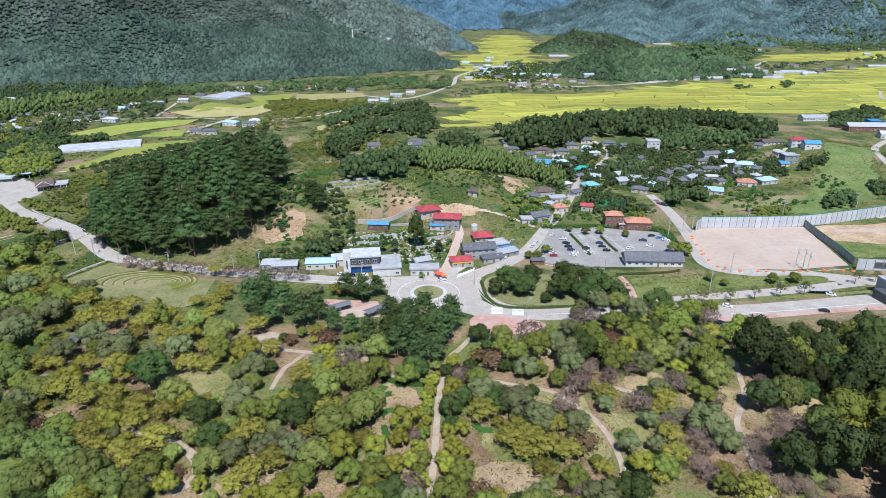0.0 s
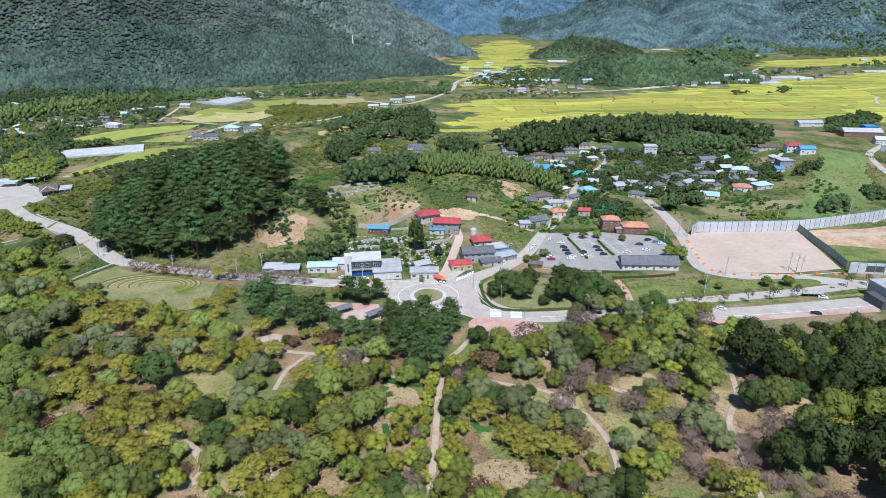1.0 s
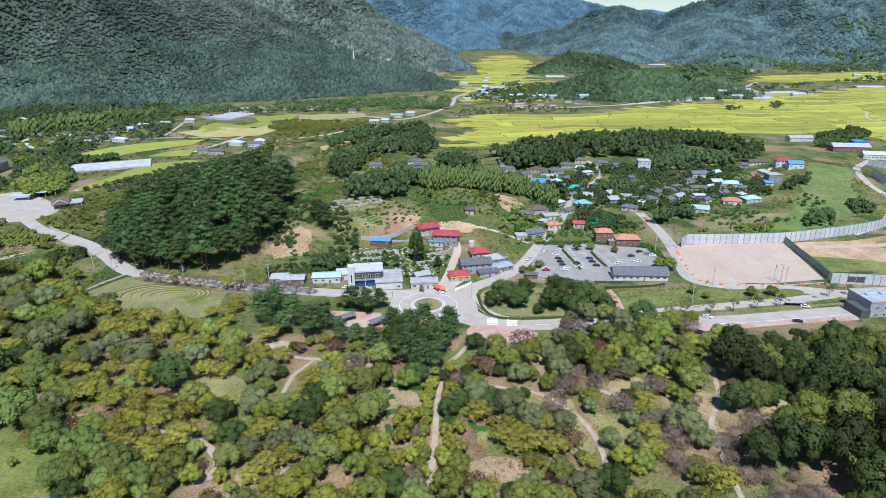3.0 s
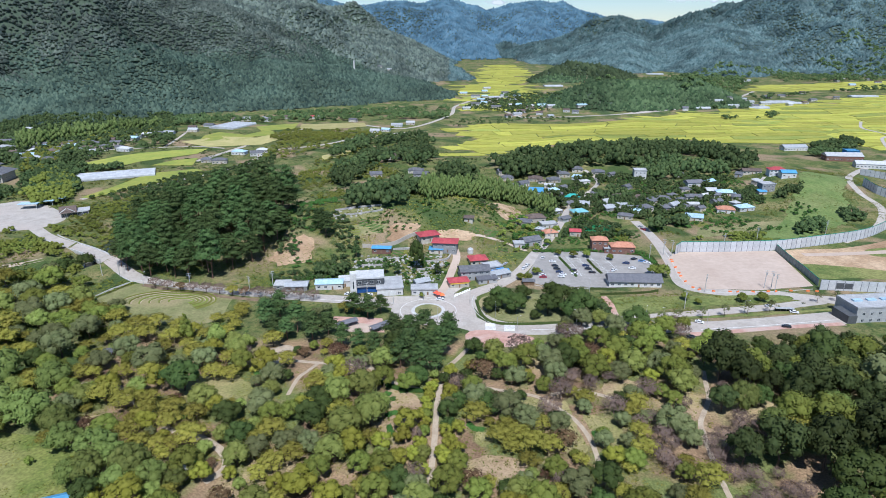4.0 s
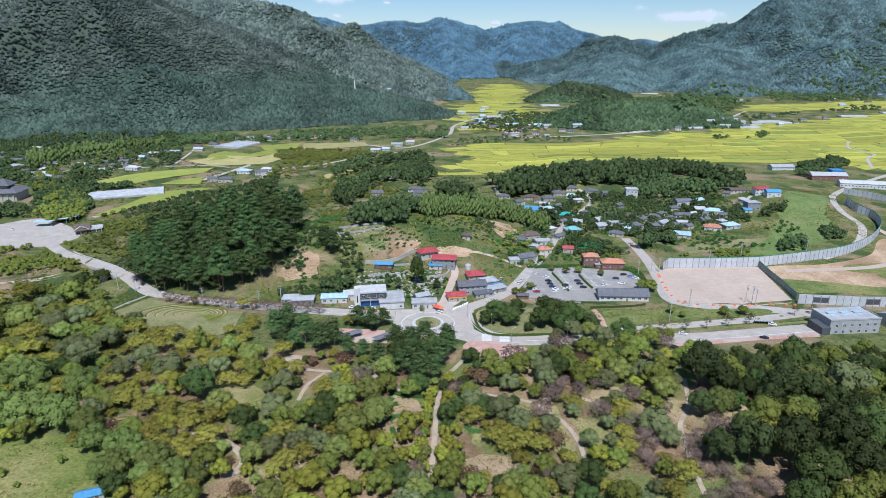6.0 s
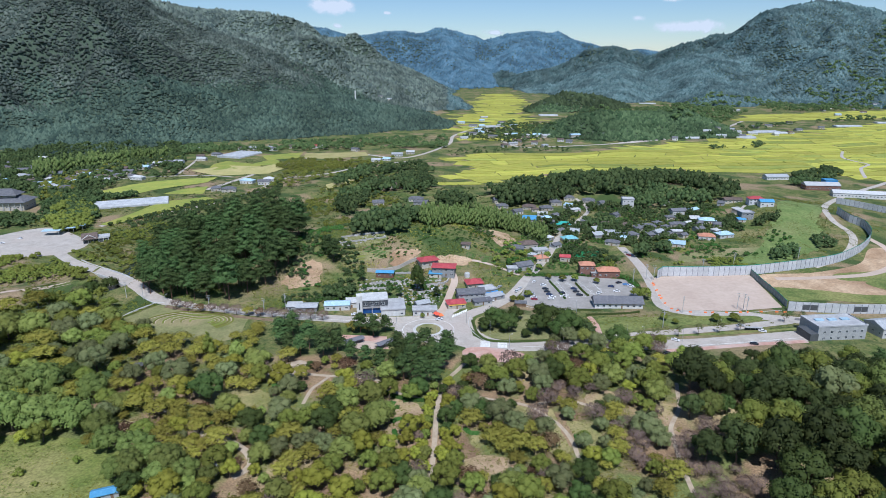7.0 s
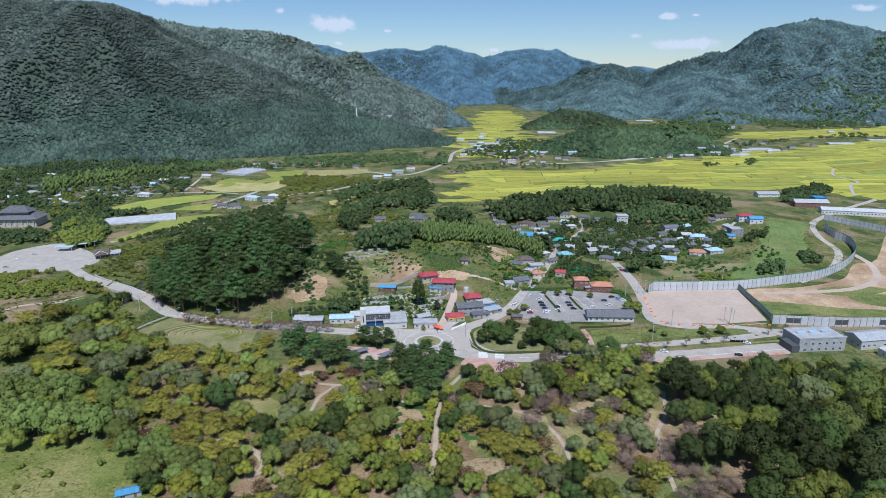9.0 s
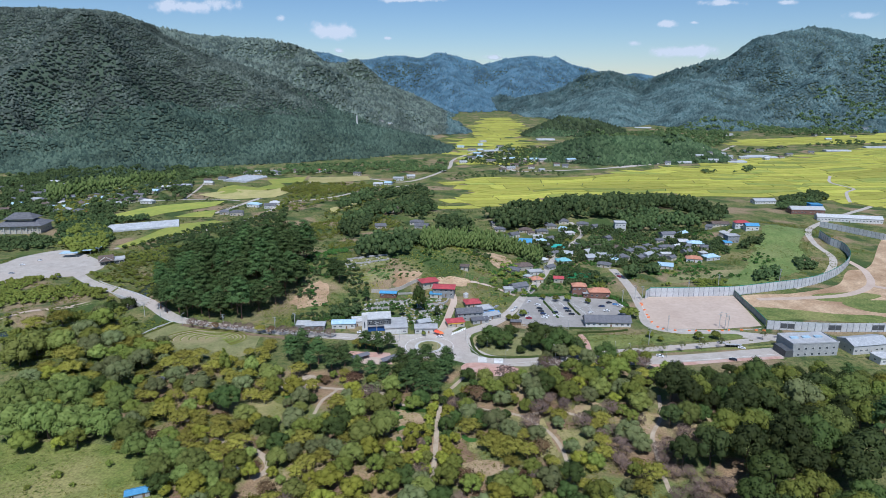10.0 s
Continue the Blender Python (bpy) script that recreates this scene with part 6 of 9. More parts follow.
for x, y, r in [(-219.2, 192.9, 10.1), (-209.1, 197.6, 10.7), (-194.1, 199.5, 9.8), (-204.4, 171.3, 10.1), (-190.4, 170.6, 10.5), (-177.3, 171.2, 10.3), (-164.6, 172.5, 9.6), (-150.4, 167.6, 6.8), (-169.4, 196.8, 8.1)]:
    plant("willow", x, y, r * TREE_RNG.uniform(0.78, 1.0), TREE_RNG.uniform(0.95, 1.3))
for x, y, r in [(-254.9, 261, 11), (-256, 246.9, 10), (-240.3, 265.3, 9.2), (-237.3, 284.5, 8.7), (-236.3, 303.4, 8.9), (-226.3, 248, 9.6), (-209.9, 267.8, 8.2), (-219.4, 259.4, 8.1), (-204.5, 278.3, 7.5), (-194.7, 238.7, 6.8), (-284.5, 304.3, 8.5), (-267.5, 308.1, 8.4)]:
    plant(TREE_RNG.choice(["grey", "olive", "light", "round"]), x, y, r * 0.85)
for x, y, r in [(-19.9, 331.6, 4.4)]:
    plant("dark", x, y, r, 2.3, "village trees")
for x, y, r in [(-39.3, 326.4, 2.6), (-31.8, 325.7, 2.6), (-6.6, 324.3, 2.6), (-60.3, 347.7, 2.8), (-83.9, 368.6, 5.6), (-91, 377.1, 4.6)]:
    plant("pine", x, y, r, 1.2, "village trees")

for x, y, r in [(-173.3, 257.7, 5.6), (-158.9, 250.8, 5.7), (-149.9, 253.8, 5.4), (-136.5, 248.9, 5.2), (-185.6, 264.6, 5.2), (-150.9, 240.3, 5.5), (-136.7, 238.1, 5.1), (-121.5, 242.4, 3.9), (-122.4, 261, 3.5), (-181.1, 248.1, 5.6), (-201.2, 263.1, 5.3), (-110.9, 267.4, 3.5), (-109.9, 252.9, 3.4)]:
    plant("olive", x, y, r)
for x, y, r in [(-248.9, 287.9, 6.4), (-229.5, 278.2, 6.5), (-221.7, 287.5, 6.5), (-200.8, 273.6, 5.8), (-219.6, 257.8, 6.5), (-199.3, 254.1, 6.3), (-184.2, 259.2, 5.9), (-226.3, 249.9, 6.5), (-180.7, 272.7, 4.6), (-220.3, 307.7, 4.4), (-252.4, 328.9, 4.7), (-268.9, 320.7, 5.2)]:
    plant(("grey", "olive", "round")[int(x) % 3], x, y, r, 0.9)

plant("cone", -131, 243, 3.6, 1.25)
for x, y, r in [(-113, 236, 4.2), (-104, 234, 3.8), (-97, 232, 3.2)]:
    plant("light", x, y, r, 1.25)

# The park between its landmark trees.
PATHS = {
    "walk": (2.6, [(-6.4, 139.2), (-5, 159.2), (-4.6, 176.7), (-4.1, 190.1), (-1.2, 213.1), (4, 222.6), (8.5, 230.8)]),
    "east": (3.6, [(93.4, 132), (94, 139.1), (95, 148.6), (96.6, 159.2), (98.2, 167.8), (99.7, 174.6), (106.4, 185.6), (109.9, 192.1), (112.9, 203.2), (115.6, 212.9)]),
    "loop": (2.6, [(62.4, 138.8), (56.1, 140.6), (53.7, 145.8), (54.5, 154.8), (53.8, 166), (50.8, 176.2), (46.5, 182.8), (41, 190), (35.2, 193.9), (22.7, 197.4), (9.9, 201.9)]),
    "garden": (2.6, [(-80.9, 141), (-78.8, 147.3), (-83.1, 156.1), (-92.7, 163.7), (-104.5, 168.6), (-111.8, 171.5)]),
    "cross": (2.2, [(-5.4, 193.7), (-16.5, 200.3), (-30.5, 206.8), (-36.4, 217.2), (-55.6, 219.1), (-70.4, 221.4), (-78.2, 223.6), (-87.4, 222.2)]),
    "lane": (2.0, [(-127.4, 184.2), (-135.4, 191.1), (-142, 198.3), (-149.7, 200.9), (-163.7, 202), (-176.4, 200.8)]),
    "west": (2.0, [(-60.3, 219.1), (-63.6, 212.6), (-66.6, 206.4), (-67.9, 193), (-72.9, 182.6), (-87.7, 189.5), (-106.3, 193.1), (-114.5, 187.7)]),
}
GLADES = [
    ("dry brown earth of a clearing between clipped hedges", [(-25.7, 197.6), (-10.9, 190.2), (-12.4, 176.4), (-19, 170.1), (-20.2, 161.2), (-29.7, 161.1), (-29, 171.5), (-24.1, 181.3)]),
    ("sandy bare corner beside the willows", [(-148.7, 175.5), (-137.6, 179.6), (-133.6, 170.8), (-136.9, 164.7), (-144.1, 167.7)]),
    ("bare earth of the garden inside the stone path", [(-103.8, 155), (-92.2, 156.5), (-87.9, 148.6), (-91.7, 144.8), (-99.2, 144.7)]),
    ("dry grassy slope with patches of earth", [(-116.6, 193.2), (-114.9, 207.1), (-101.7, 209.3), (-90.9, 205.2), (-81.5, 197.3), (-87.2, 187.9), (-99.4, 186), (-108.7, 187.8)]),
    ("pale yellow dry grass of a glade", [(27.8, 188.7), (38.8, 190.5), (39.5, 181.8), (33.4, 175.1), (26.4, 176.1)]),
    ("small glade of dry grass", [(10.8, 168.7), (16.8, 169.7), (17.2, 162.9), (12.6, 158.6), (10.1, 161.4)]),
    ("bare brown earth among leafless trees", [(70.3, 204.1), (81.1, 206.2), (84.1, 194.5), (76.2, 190), (67.3, 192.5)]),
    ("dry earth beside the path at the wood", [(96.5, 192.7), (106.6, 191), (99.1, 175.6), (94.3, 178.8)]),
    ("trodden strip beside the path", [(100.1, 175.6), (102.7, 167.9), (97, 159.2), (93.4, 162)]),
    ("thin grass beside the winding path", [(54.7, 180.2), (64.2, 177), (67.7, 161.8), (64.1, 156.2), (58.4, 158.9), (55.5, 170.6)]),
    ("yellow grass bank below the winding path", [(48.5, 190.6), (50.6, 175.2), (51.8, 158.9), (47.1, 154.8), (43, 161.6)]),
    ("brown needle litter of an open hollow", [(2.8, 145.5), (10.1, 153.2), (19.7, 154.6), (28.2, 150.6), (26.2, 138.6), (6.2, 137.4)]),
]
OPENINGS = [(-22.5, 193.5), (-89.3, 228.2), (-80.2, 230.7), (-84, 222), (27.8, 185), (58.3, 175.5), (112, 186), (108, 178)]


def clear_of(x, y, gap):
    if any((x - a) ** 2 + (y - b) ** 2 < (r * 0.8 + gap) ** 2 for a, b, r in PLANTED):
        return False
    if any((x - a) ** 2 + (y - b) ** 2 < 36 for a, b in OPENINGS) or any(inside(np.array(x), np.array(y), g) for _, g in GLADES):
        return False
    return all(near_line(np.array(x), np.array(y), line) > w / 2 + 2.0 for w, line in PATHS.values())


M_EARTH = surface("dry_earth", (0.29, 0.200, 0.118), (0.39, 0.285, 0.175), 0.14, 0.95, 0.05, 1.2, third=(0.36, 0.315, 0.13), space="world", stain=0.22)
M_DRYGRASS = surface("dry_grass", (0.24, 0.215, 0.085), (0.34, 0.29, 0.13), 0.16, 0.95, 0.06, 1.2, third=(0.20, 0.20, 0.065), space="world", stain=0.24)
for text, poly in GLADES:
    paving("glade", drape(ragged(poly), 0.09, 4.0), M_DRYGRASS if "grass" in text else M_EARTH, text, "ground patch")


MEADOW = [(-222, 162), (-199, 158), (-188, 162), (-164, 160), (-142, 156), (-129, 143), (-121, 130), (-100, 103), (-222, 100)]
MAZE_AT = (-157.2, 283.6)
fill = random.Random(11)
for k in range(3400):
    x, y = fill.uniform(-235, 118), fill.uniform(60, 282)
    if (y > 262 - 0.12 * abs(x) + 0.10 * x and x > -150) or inside(np.array(x), np.array(y), LAWN) or near_line(np.array(x), np.array(y), MAIN_ROAD) < 14 or near_line(np.array(x), np.array(y), STREAM) < 22 or (abs(x + 20) < 40 and y > 236) or (-6 < x < 56 and y > 230) or (x > -165 and x < -95 and y > 246):
        continue
    if (x - MAZE_AT[0]) ** 2 / 1500 + (y - MAZE_AT[1]) ** 2 / 500 < 1:
        continue
    if x < -95 and y < 118 - 0.3 * (x + 95) or y < 62 or abs(x) > (y + 86) * 0.76 + 12:
        continue
    if inside(np.array(x), np.array(y), MEADOW):
        continue
    r = fill.choice([2.4, 3.2, 3.8, 4.4, 5.0, 5.6]) * fill.uniform(0.9, 1.1)
    if not clear_of(x, y, r * 0.34):
        continue
    kind = fill.choices(["olive", "round", "light", "yellow", "grey", "dark", "rust", "bare", "shrub"],
                        [7, 3, 3, 3, 2, 1, 0.7, 0.2, 1] if x < -20 else [4, 4, 0.8, 0.8, 4, 3, 1, 4, 1])[0]
    if x > float(np.interp(y, (139, 159, 175, 192, 213), (94, 96.6, 99.7, 109.9, 115.6))):
        kind, r = "bare", min(r, 3.2)
    plant(kind, x, y, r if kind != "shrub" else r * 0.45)

# Rows of yellow-green trees beside the main walk.
row = smooth_line(PATHS["walk"][1], 5.0)
for k, (x, y) in enumerate(row[1:-4]):
    for side in (-1, 1):
        px, py = x + side * TREE_RNG.uniform(2.9, 4.2), y + TREE_RNG.uniform(-1.5, 1.5)
        if not any((px - a) ** 2 + (py - b) ** 2 < (r * 0.5 + 1.0) ** 2 for a, b, r in PLANTED):
            plant(TREE_RNG.choice(["yellow", "yellow", "light", "round"]), px, py, TREE_RNG.uniform(1.9, 2.7))

# The dense wood on the slope beside the park.
wood = random.Random(23)
for k in range(7000):
    x, y = wood.uniform(70, 280), wood.uniform(45, 246)
    edge = float(np.interp(y, (100, 126, 136, 150, 167, 175, 195, 213, 236), (86, 92, 96, 100, 106, 109, 115, 119, 123))) + 1.5 * math.sin(y / 5)
    if x > (y + 86) * 0.76 + 14:
        continue
    if near_line(np.array(x), np.array(y), PATHS["east"][1]) < 5.5:
        continue
    if x < edge or y > 228 - 0.04 * (x - 120) or any((x - a) ** 2 + (y - b) ** 2 < (r * 0.62 + 3.8) ** 2 for a, b, r in PLANTED):
        continue
    sunny = x - 0.45 * y > 88
    plant(wood.choices(["oak", "round", "olive", "pine", "dark", "grey", "willow"], [5, 3, 1, 0.4, 1.5, 0.5, 2] if sunny else [10, 1.6, 0.3, 0.6, 2.0, 0.3, 0.8])[0], x, y, wood.choice([4.2, 5.2, 6.2, 7.2, 8.0] if y < 205 else [3.6, 4.2, 4.8]) * wood.uniform(0.9, 1.1), wood.uniform(0.95, 1.3), "trees of the dense wood")

# The pine hill behind the road.
hill = random.Random(31)
HILL_PINES = []
for k in range(4000):
    x, y = hill.uniform(-232, -88), hill.uniform(308, 470)
    if ((x + 168) / 56) ** 2 + ((y - 385) / 78) ** 2 > 1 or y < 318 + 0.12 * (-150 - x) * (1 if x < -150 else 0.4):
        continue
    if any((x - a) ** 2 + (y - b) ** 2 < 66 for a, b in HILL_PINES):
        continue
    HILL_PINES.append((x, y))
    plant("pine", x, y, hill.uniform(5.2, 8.6), hill.uniform(0.85, 1.5), "pines on the knoll")


# ---- woods too far or dense to count ----
def woods(name, places, heights, widths, material, label, seed=1):
    """Crowns of many far trees, each an uneven dome, in one mesh."""
    rng = np.random.RandomState(seed)
    n = len(places)
    turn = np.arange(6) * math.tau / 6
    base = np.concatenate([[(0, 0, 0.72)], np.stack([np.cos(turn), np.sin(turn), np.full(6, -0.5)], 1)])
    bf = np.array([(0, 1 + i, 1 + (i + 1) % 6) for i in range(6)])
    k = len(base)
    ang = rng.uniform(0, math.tau, n)
    ca, sa = np.cos(ang)[:, None], np.sin(ang)[:, None]
    jit = rng.uniform(0.8, 1.2, (n, k))
    bx, by, bz = base[:, 0] * jit, base[:, 1] * jit, base[:, 2] * jit
    w, h = np.asarray(widths)[:, None], np.asarray(heights)[:, None]
    x, y = places[:, 0], places[:, 1]
    v = np.stack([x[:, None] + (bx * ca - by * sa) * w, y[:, None] + (bx * sa + by * ca) * w,
                  ground(x, y)[:, None] + w * (0.55 + 1.05 * bz) + (h - 8) * 0.4], 2)
    f = (np.arange(n)[:, None, None] * k + bf[None]).reshape(-1, 3)
    slope = np.stack([(ground(x - 14, y) - ground(x + 14, y)) / 28, (ground(x, y - 14) - ground(x, y + 14)) / 28, np.ones(n)], 1)
    slope /= np.linalg.norm(slope, axis=1)[:, None]
    lump = np.stack([base[:, 0] * ca - base[:, 1] * sa, base[:, 0] * sa + base[:, 1] * ca, np.broadcast_to(base[:, 2], (n, k))], 2)
    nr = (lump * np.array([1.0, 1.0, 0.7]) + slope[:, None, :] * 0.8).reshape(-1, 3)
    return tagged(new(name, raw_mesh(name, v.reshape(-1, 3), f, material, normals=nr)), label, "forest", kind="stuff")


def scatter(x0, x1, y0, y1, gap, seed):
    """Places on a jittered lattice."""
    rng = np.random.RandomState(seed)
    gx, gy = np.meshgrid(np.arange(x0, x1, gap), np.arange(y0, y1, gap))
    p = np.stack([gx.ravel(), gy.ravel()], 1)
    return p + rng.uniform(-0.48, 0.48, p.shape) * gap


def in_view(p, slack=1.06):
    """The wedge of the valley that lies before the village; nothing is needed beside it."""
    return np.abs(p[:, 0]) < (p[:, 1] + 140) * 0.76 * slack


def crowns(rng, n, size):
    """Crown radii of a mixed stand: many middling, some small, a few large."""
    return size * np.clip(rng.lognormal(0, 0.26, n), 0.6, 1.7)


rng = np.random.RandomState(3)
p = scatter(-1500, 700, 760, 1750, 4.4, 41)
h = mountain(p[:, 0], p[:, 1])
p, h = p[(h > 3.0) & in_view(p)], h[(h > 3.0) & in_view(p)]
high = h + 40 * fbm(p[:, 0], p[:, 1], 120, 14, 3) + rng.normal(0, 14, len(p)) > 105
knoll = p[:, 0] > 180
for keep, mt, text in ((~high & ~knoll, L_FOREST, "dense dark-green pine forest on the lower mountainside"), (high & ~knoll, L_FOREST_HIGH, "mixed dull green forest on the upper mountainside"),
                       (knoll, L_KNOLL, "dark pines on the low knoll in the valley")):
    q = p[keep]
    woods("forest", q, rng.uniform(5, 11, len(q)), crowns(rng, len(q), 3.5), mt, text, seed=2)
p = scatter(-1700, 2300, 1750, 2900, 6.8, 43)
h = mountain(p[:, 0], p[:, 1])
p, h = p[(h > 4.0) & in_view(p)], h[(h > 4.0) & in_view(p)]
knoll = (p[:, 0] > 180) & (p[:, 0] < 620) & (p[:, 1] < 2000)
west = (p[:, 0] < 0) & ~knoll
# Slopes right of the valley line take the canopy with haze blue.
for keep, mt, text in ((west, L_FOREST_HIGH, "mixed dull green forest on the shoulder of the mountain"), (~west & ~knoll, L_FOREST_HAZED, "forest on the farther mountain slopes, haze blue mixed into its green"),
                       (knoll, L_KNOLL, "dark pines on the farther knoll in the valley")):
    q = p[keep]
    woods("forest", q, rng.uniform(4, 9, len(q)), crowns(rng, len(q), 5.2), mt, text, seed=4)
p = scatter(-2400, 3000, 2900, 4650, 11.0, 47)
h = mountain(p[:, 0], p[:, 1])
p = p[(h > 4.0) & in_view(p)]
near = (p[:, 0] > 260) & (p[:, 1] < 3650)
# Haze over these hills comes from the blue in the canopy colours alone.
for keep, mt, text in ((near, L_FOREST_HAZED, "forest on the near side of the great hill, haze blue mixed into its green"), (~near, L_RANGE_HAZED, "forest on the distant mountain range, coloured blue for haze")):
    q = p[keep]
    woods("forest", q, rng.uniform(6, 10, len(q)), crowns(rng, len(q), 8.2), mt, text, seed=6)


# ---- woods round the village ----
def open_ground(p, room=7.0):
    """True where no road, field or house stands."""
    keep = np.ones(len(p), bool)
    for line, w in ((MAIN_ROAD, 8), (VILLAGE_ROAD, 7), (RIGHT_ROAD, 10), (UPPER_ROAD, 7.5), (LANE, 4.5), (VILLAGE_LANE, 4.5), (STREAM_ROAD, 6)):
        keep &= near_line(p[:, 0], p[:, 1], line) > w
    for _, field in FIELDS:
        keep &= ~inside(p[:, 0], p[:, 1], field)
    for area in (LAWN, JUNCTION, CAR_PARK, BARE_LOT):
        keep &= ~inside(p[:, 0], p[:, 1], area)
    for x, y in HOUSES_AT:
        keep &= np.hypot(p[:, 0] - x, p[:, 1] - y) > room
    return keep


def woods_in(name, poly, gap, radius, tall, key, label, seed, gaps=-0.42, room=0.0):
    """A wood of leafy crowns inside an outline, in one mesh."""
    x0, x1 = min(q[0] for q in poly), max(q[0] for q in poly)
    y0, y1 = min(q[1] for q in poly), max(q[1] for q in poly)
    p = scatter(x0, x1, y0, y1, gap, seed)
    p = p[inside(p[:, 0], p[:, 1], poly) & (fbm(p[:, 0], p[:, 1], gap * 6, seed + 60, 3) > gaps)]
    if room:
        p = p[open_ground(p, room)]
    rng = np.random.RandomState(seed)
    blocks = []
    style, material, cards = key
    if y0 > 900:
        cards = 18
    models = []
    for i in range(3):
        b = []
        lob = lobes_for(rng, style, 6)
        for c, r in lob:
            k = cards // 6
            d = sphere_points(rng, k, -0.35)
            b.append(leaf_cards(rng, c + d * r * 1.2 * rng.uniform(0.8, 1.15, (k, 1)), d, 0.25))
            b.append((c + ICO_V * r * rng.uniform(0.95, 1.2, (12, 1)), ICO_F[:15], ICO_V + np.array([0, 0, 0.3])))
        models.append(join_tris(b))
    for i, (x, y) in enumerate(p):
        v, f, nr = models[i % 3]
        a, s = rng.uniform(0, math.tau), radius * rng.uniform(0.65, 1.4)
        ca, sa = math.cos(a), math.sin(a)
        w = np.stack([(v[:, 0] * ca - v[:, 1] * sa) * s + x, (v[:, 0] * sa + v[:, 1] * ca) * s + y, (v[:, 2] * s * rng.uniform(0.9, 1.15) + 0.15 * s) * tall + gz(x, y)], 1)
        blocks.append((w, f, np.stack([nr[:, 0] * ca - nr[:, 1] * sa, nr[:, 0] * sa + nr[:, 1] * ca, nr[:, 2]], 1)))
    v, f, nr = join_tris(blocks)
    return tagged(new(name, raw_mesh(name, v, f, material, normals=nr)), label, "wood", kind="stuff")


W_MIX = ("round", L_WOOD, 72)
W_DARK = ("round", L_WOOD, 72)
W_BAMBOO = ("column", L_BAMBOO, 42)
W_LIGHT = ("round", L_MID, 42)
W_SCRUB = ("round", L_HEDGE, 35)
woods_in("wood", [(-14.3, 595.7), (20, 624.3), (62.8, 649), (127.8, 677.8), (173.8, 742.9), (250.3, 770.5), (309.8, 742.7), (329.4, 710.1), (336.9, 634), (303.7, 589.6), (234, 622.8), (177.3, 627.2), (154.1, 627.3), (114.3, 598), (57, 582), (-7.9, 534.2)], 8.0, 5.6, 1.45, W_MIX, "dark mixed wood between the village and the rice fields", 1)
woods_in("bamboo_grove", [(-22.7, 428.6), (-17.2, 509.3), (32.3, 531.8), (64.9, 508.3), (91.1, 464.7), (84, 449), (66.3, 480.6), (29.7, 484.3), (-13.9, 409.6)], 3.2, 2.0, 2.1, W_BAMBOO, "pale green bamboo grove behind the slope", 2)
woods_in("wood", [(-123.2, 579.5), (-97.3, 672.3), (-65.8, 745.6), (-25.8, 785.2), (-18.5, 648.1), (-29.6, 626.8), (-63.1, 640.5), (-90, 617.7), (-97.5, 525.2)], 8.0, 5.2, 1.3, W_MIX, "grove of dark trees beside the stream", 3)
woods_in("wood", [(-81, 411.8), (-76.6, 519), (-27.5, 522.5), (-16.1, 414.6), (-37.6, 410.4), (-68.3, 405.6)], 7.5, 5.2, 1.3, W_MIX, "dark trees along the foot of the graveyard", 4)
woods_in("wood", [(157.3, 433.2), (189.5, 443.5), (183.7, 415.6), (165.1, 399.6), (152.8, 411.9)], 6.5, 5.2, 1.2, W_MIX, "clump of broad dark trees by the lane", 5)
woods_in("scrub", [(178.6, 399.5), (211.2, 407.3), (240, 409.8), (232.5, 388.1), (170.6, 383.7)], 4.0, 2.2, 0.9, W_LIGHT, "scrub below the grassy hill", 6)
woods_in("wood", [(264, 519.2), (276.9, 501.5), (308.1, 509.1), (327, 536.4), (331.6, 535.9), (313.2, 499.3), (277.7, 484.3), (256, 496.1)], 4.5, 3.0, 1.1, W_MIX, "hedge of dark trees at the village edge", 7)
woods_in("wood", [(274, 431.9), (295, 436.1), (284.4, 411.6), (262.1, 407)], 4.5, 3.4, 1.1, W_DARK, "dark clump of trees on the grassy hill", 8)
woods_in("wood", [(319.5, 456.1), (336.7, 457.6), (329.7, 432.3), (311.2, 435.5)], 4.5, 3.4, 1.1, W_DARK, "dark clump of trees on the grassy hill", 9)
woods_in("wood", [(-395.4, 519), (-435.8, 602.8), (-412.9, 621.6), (-357.4, 539), (-343.4, 499.8), (-358.5, 479)], 6.0, 4.2, 1.1, W_LIGHT, "green trees beside the junction", 10)
woods_in("wood", [(-512.8, 689.7), (-537.1, 789), (-500, 855.5), (-415.9, 917.5), (-430.1, 875.3), (-476.1, 760.1), (-430.4, 621.3), (-453.4, 603.3)], 9.0, 4.0, 1.0, W_LIGHT, "trees among the farmhouses", 11)
woods_in("bamboo_grove", [(-581.1, 788.9), (-565, 833), (-522.5, 881.5), (-456.9, 952), (-449.4, 917.1), (-498.1, 837.8), (-534.3, 784.7), (-536.3, 723.8)], 6.0, 3.6, 1.5, W_BAMBOO, "pale bamboo along the foot of the mountain", 12)
woods_in("orchard", [(-259, 854), (-247.1, 915.4), (-128.3, 903.4), (-114.9, 862.3), (-176.7, 816.2), (-228.9, 786.9)], 6.0, 3.0, 0.7, W_LIGHT, "low orchard between the fields", 13)
woods_in("scrub", [(-308.7, 465.6), (-300.1, 500), (-280.1, 527.8), (-257.1, 499), (-265.2, 458.4), (-217.7, 362.6), (-269.9, 406.4)], 5.0, 2.3, 0.8, W_LIGHT, "scrub on the river bank", 14)
woods_in("scrub", [(-373.9, 395.9), (-350.4, 403.6), (-307.3, 395.8), (-286.8, 368.3), (-301.5, 355.7), (-323.8, 349.7), (-334.3, 340)], 4.5, 2.3, 0.8, W_LIGHT, "green scrub along the river", 15)
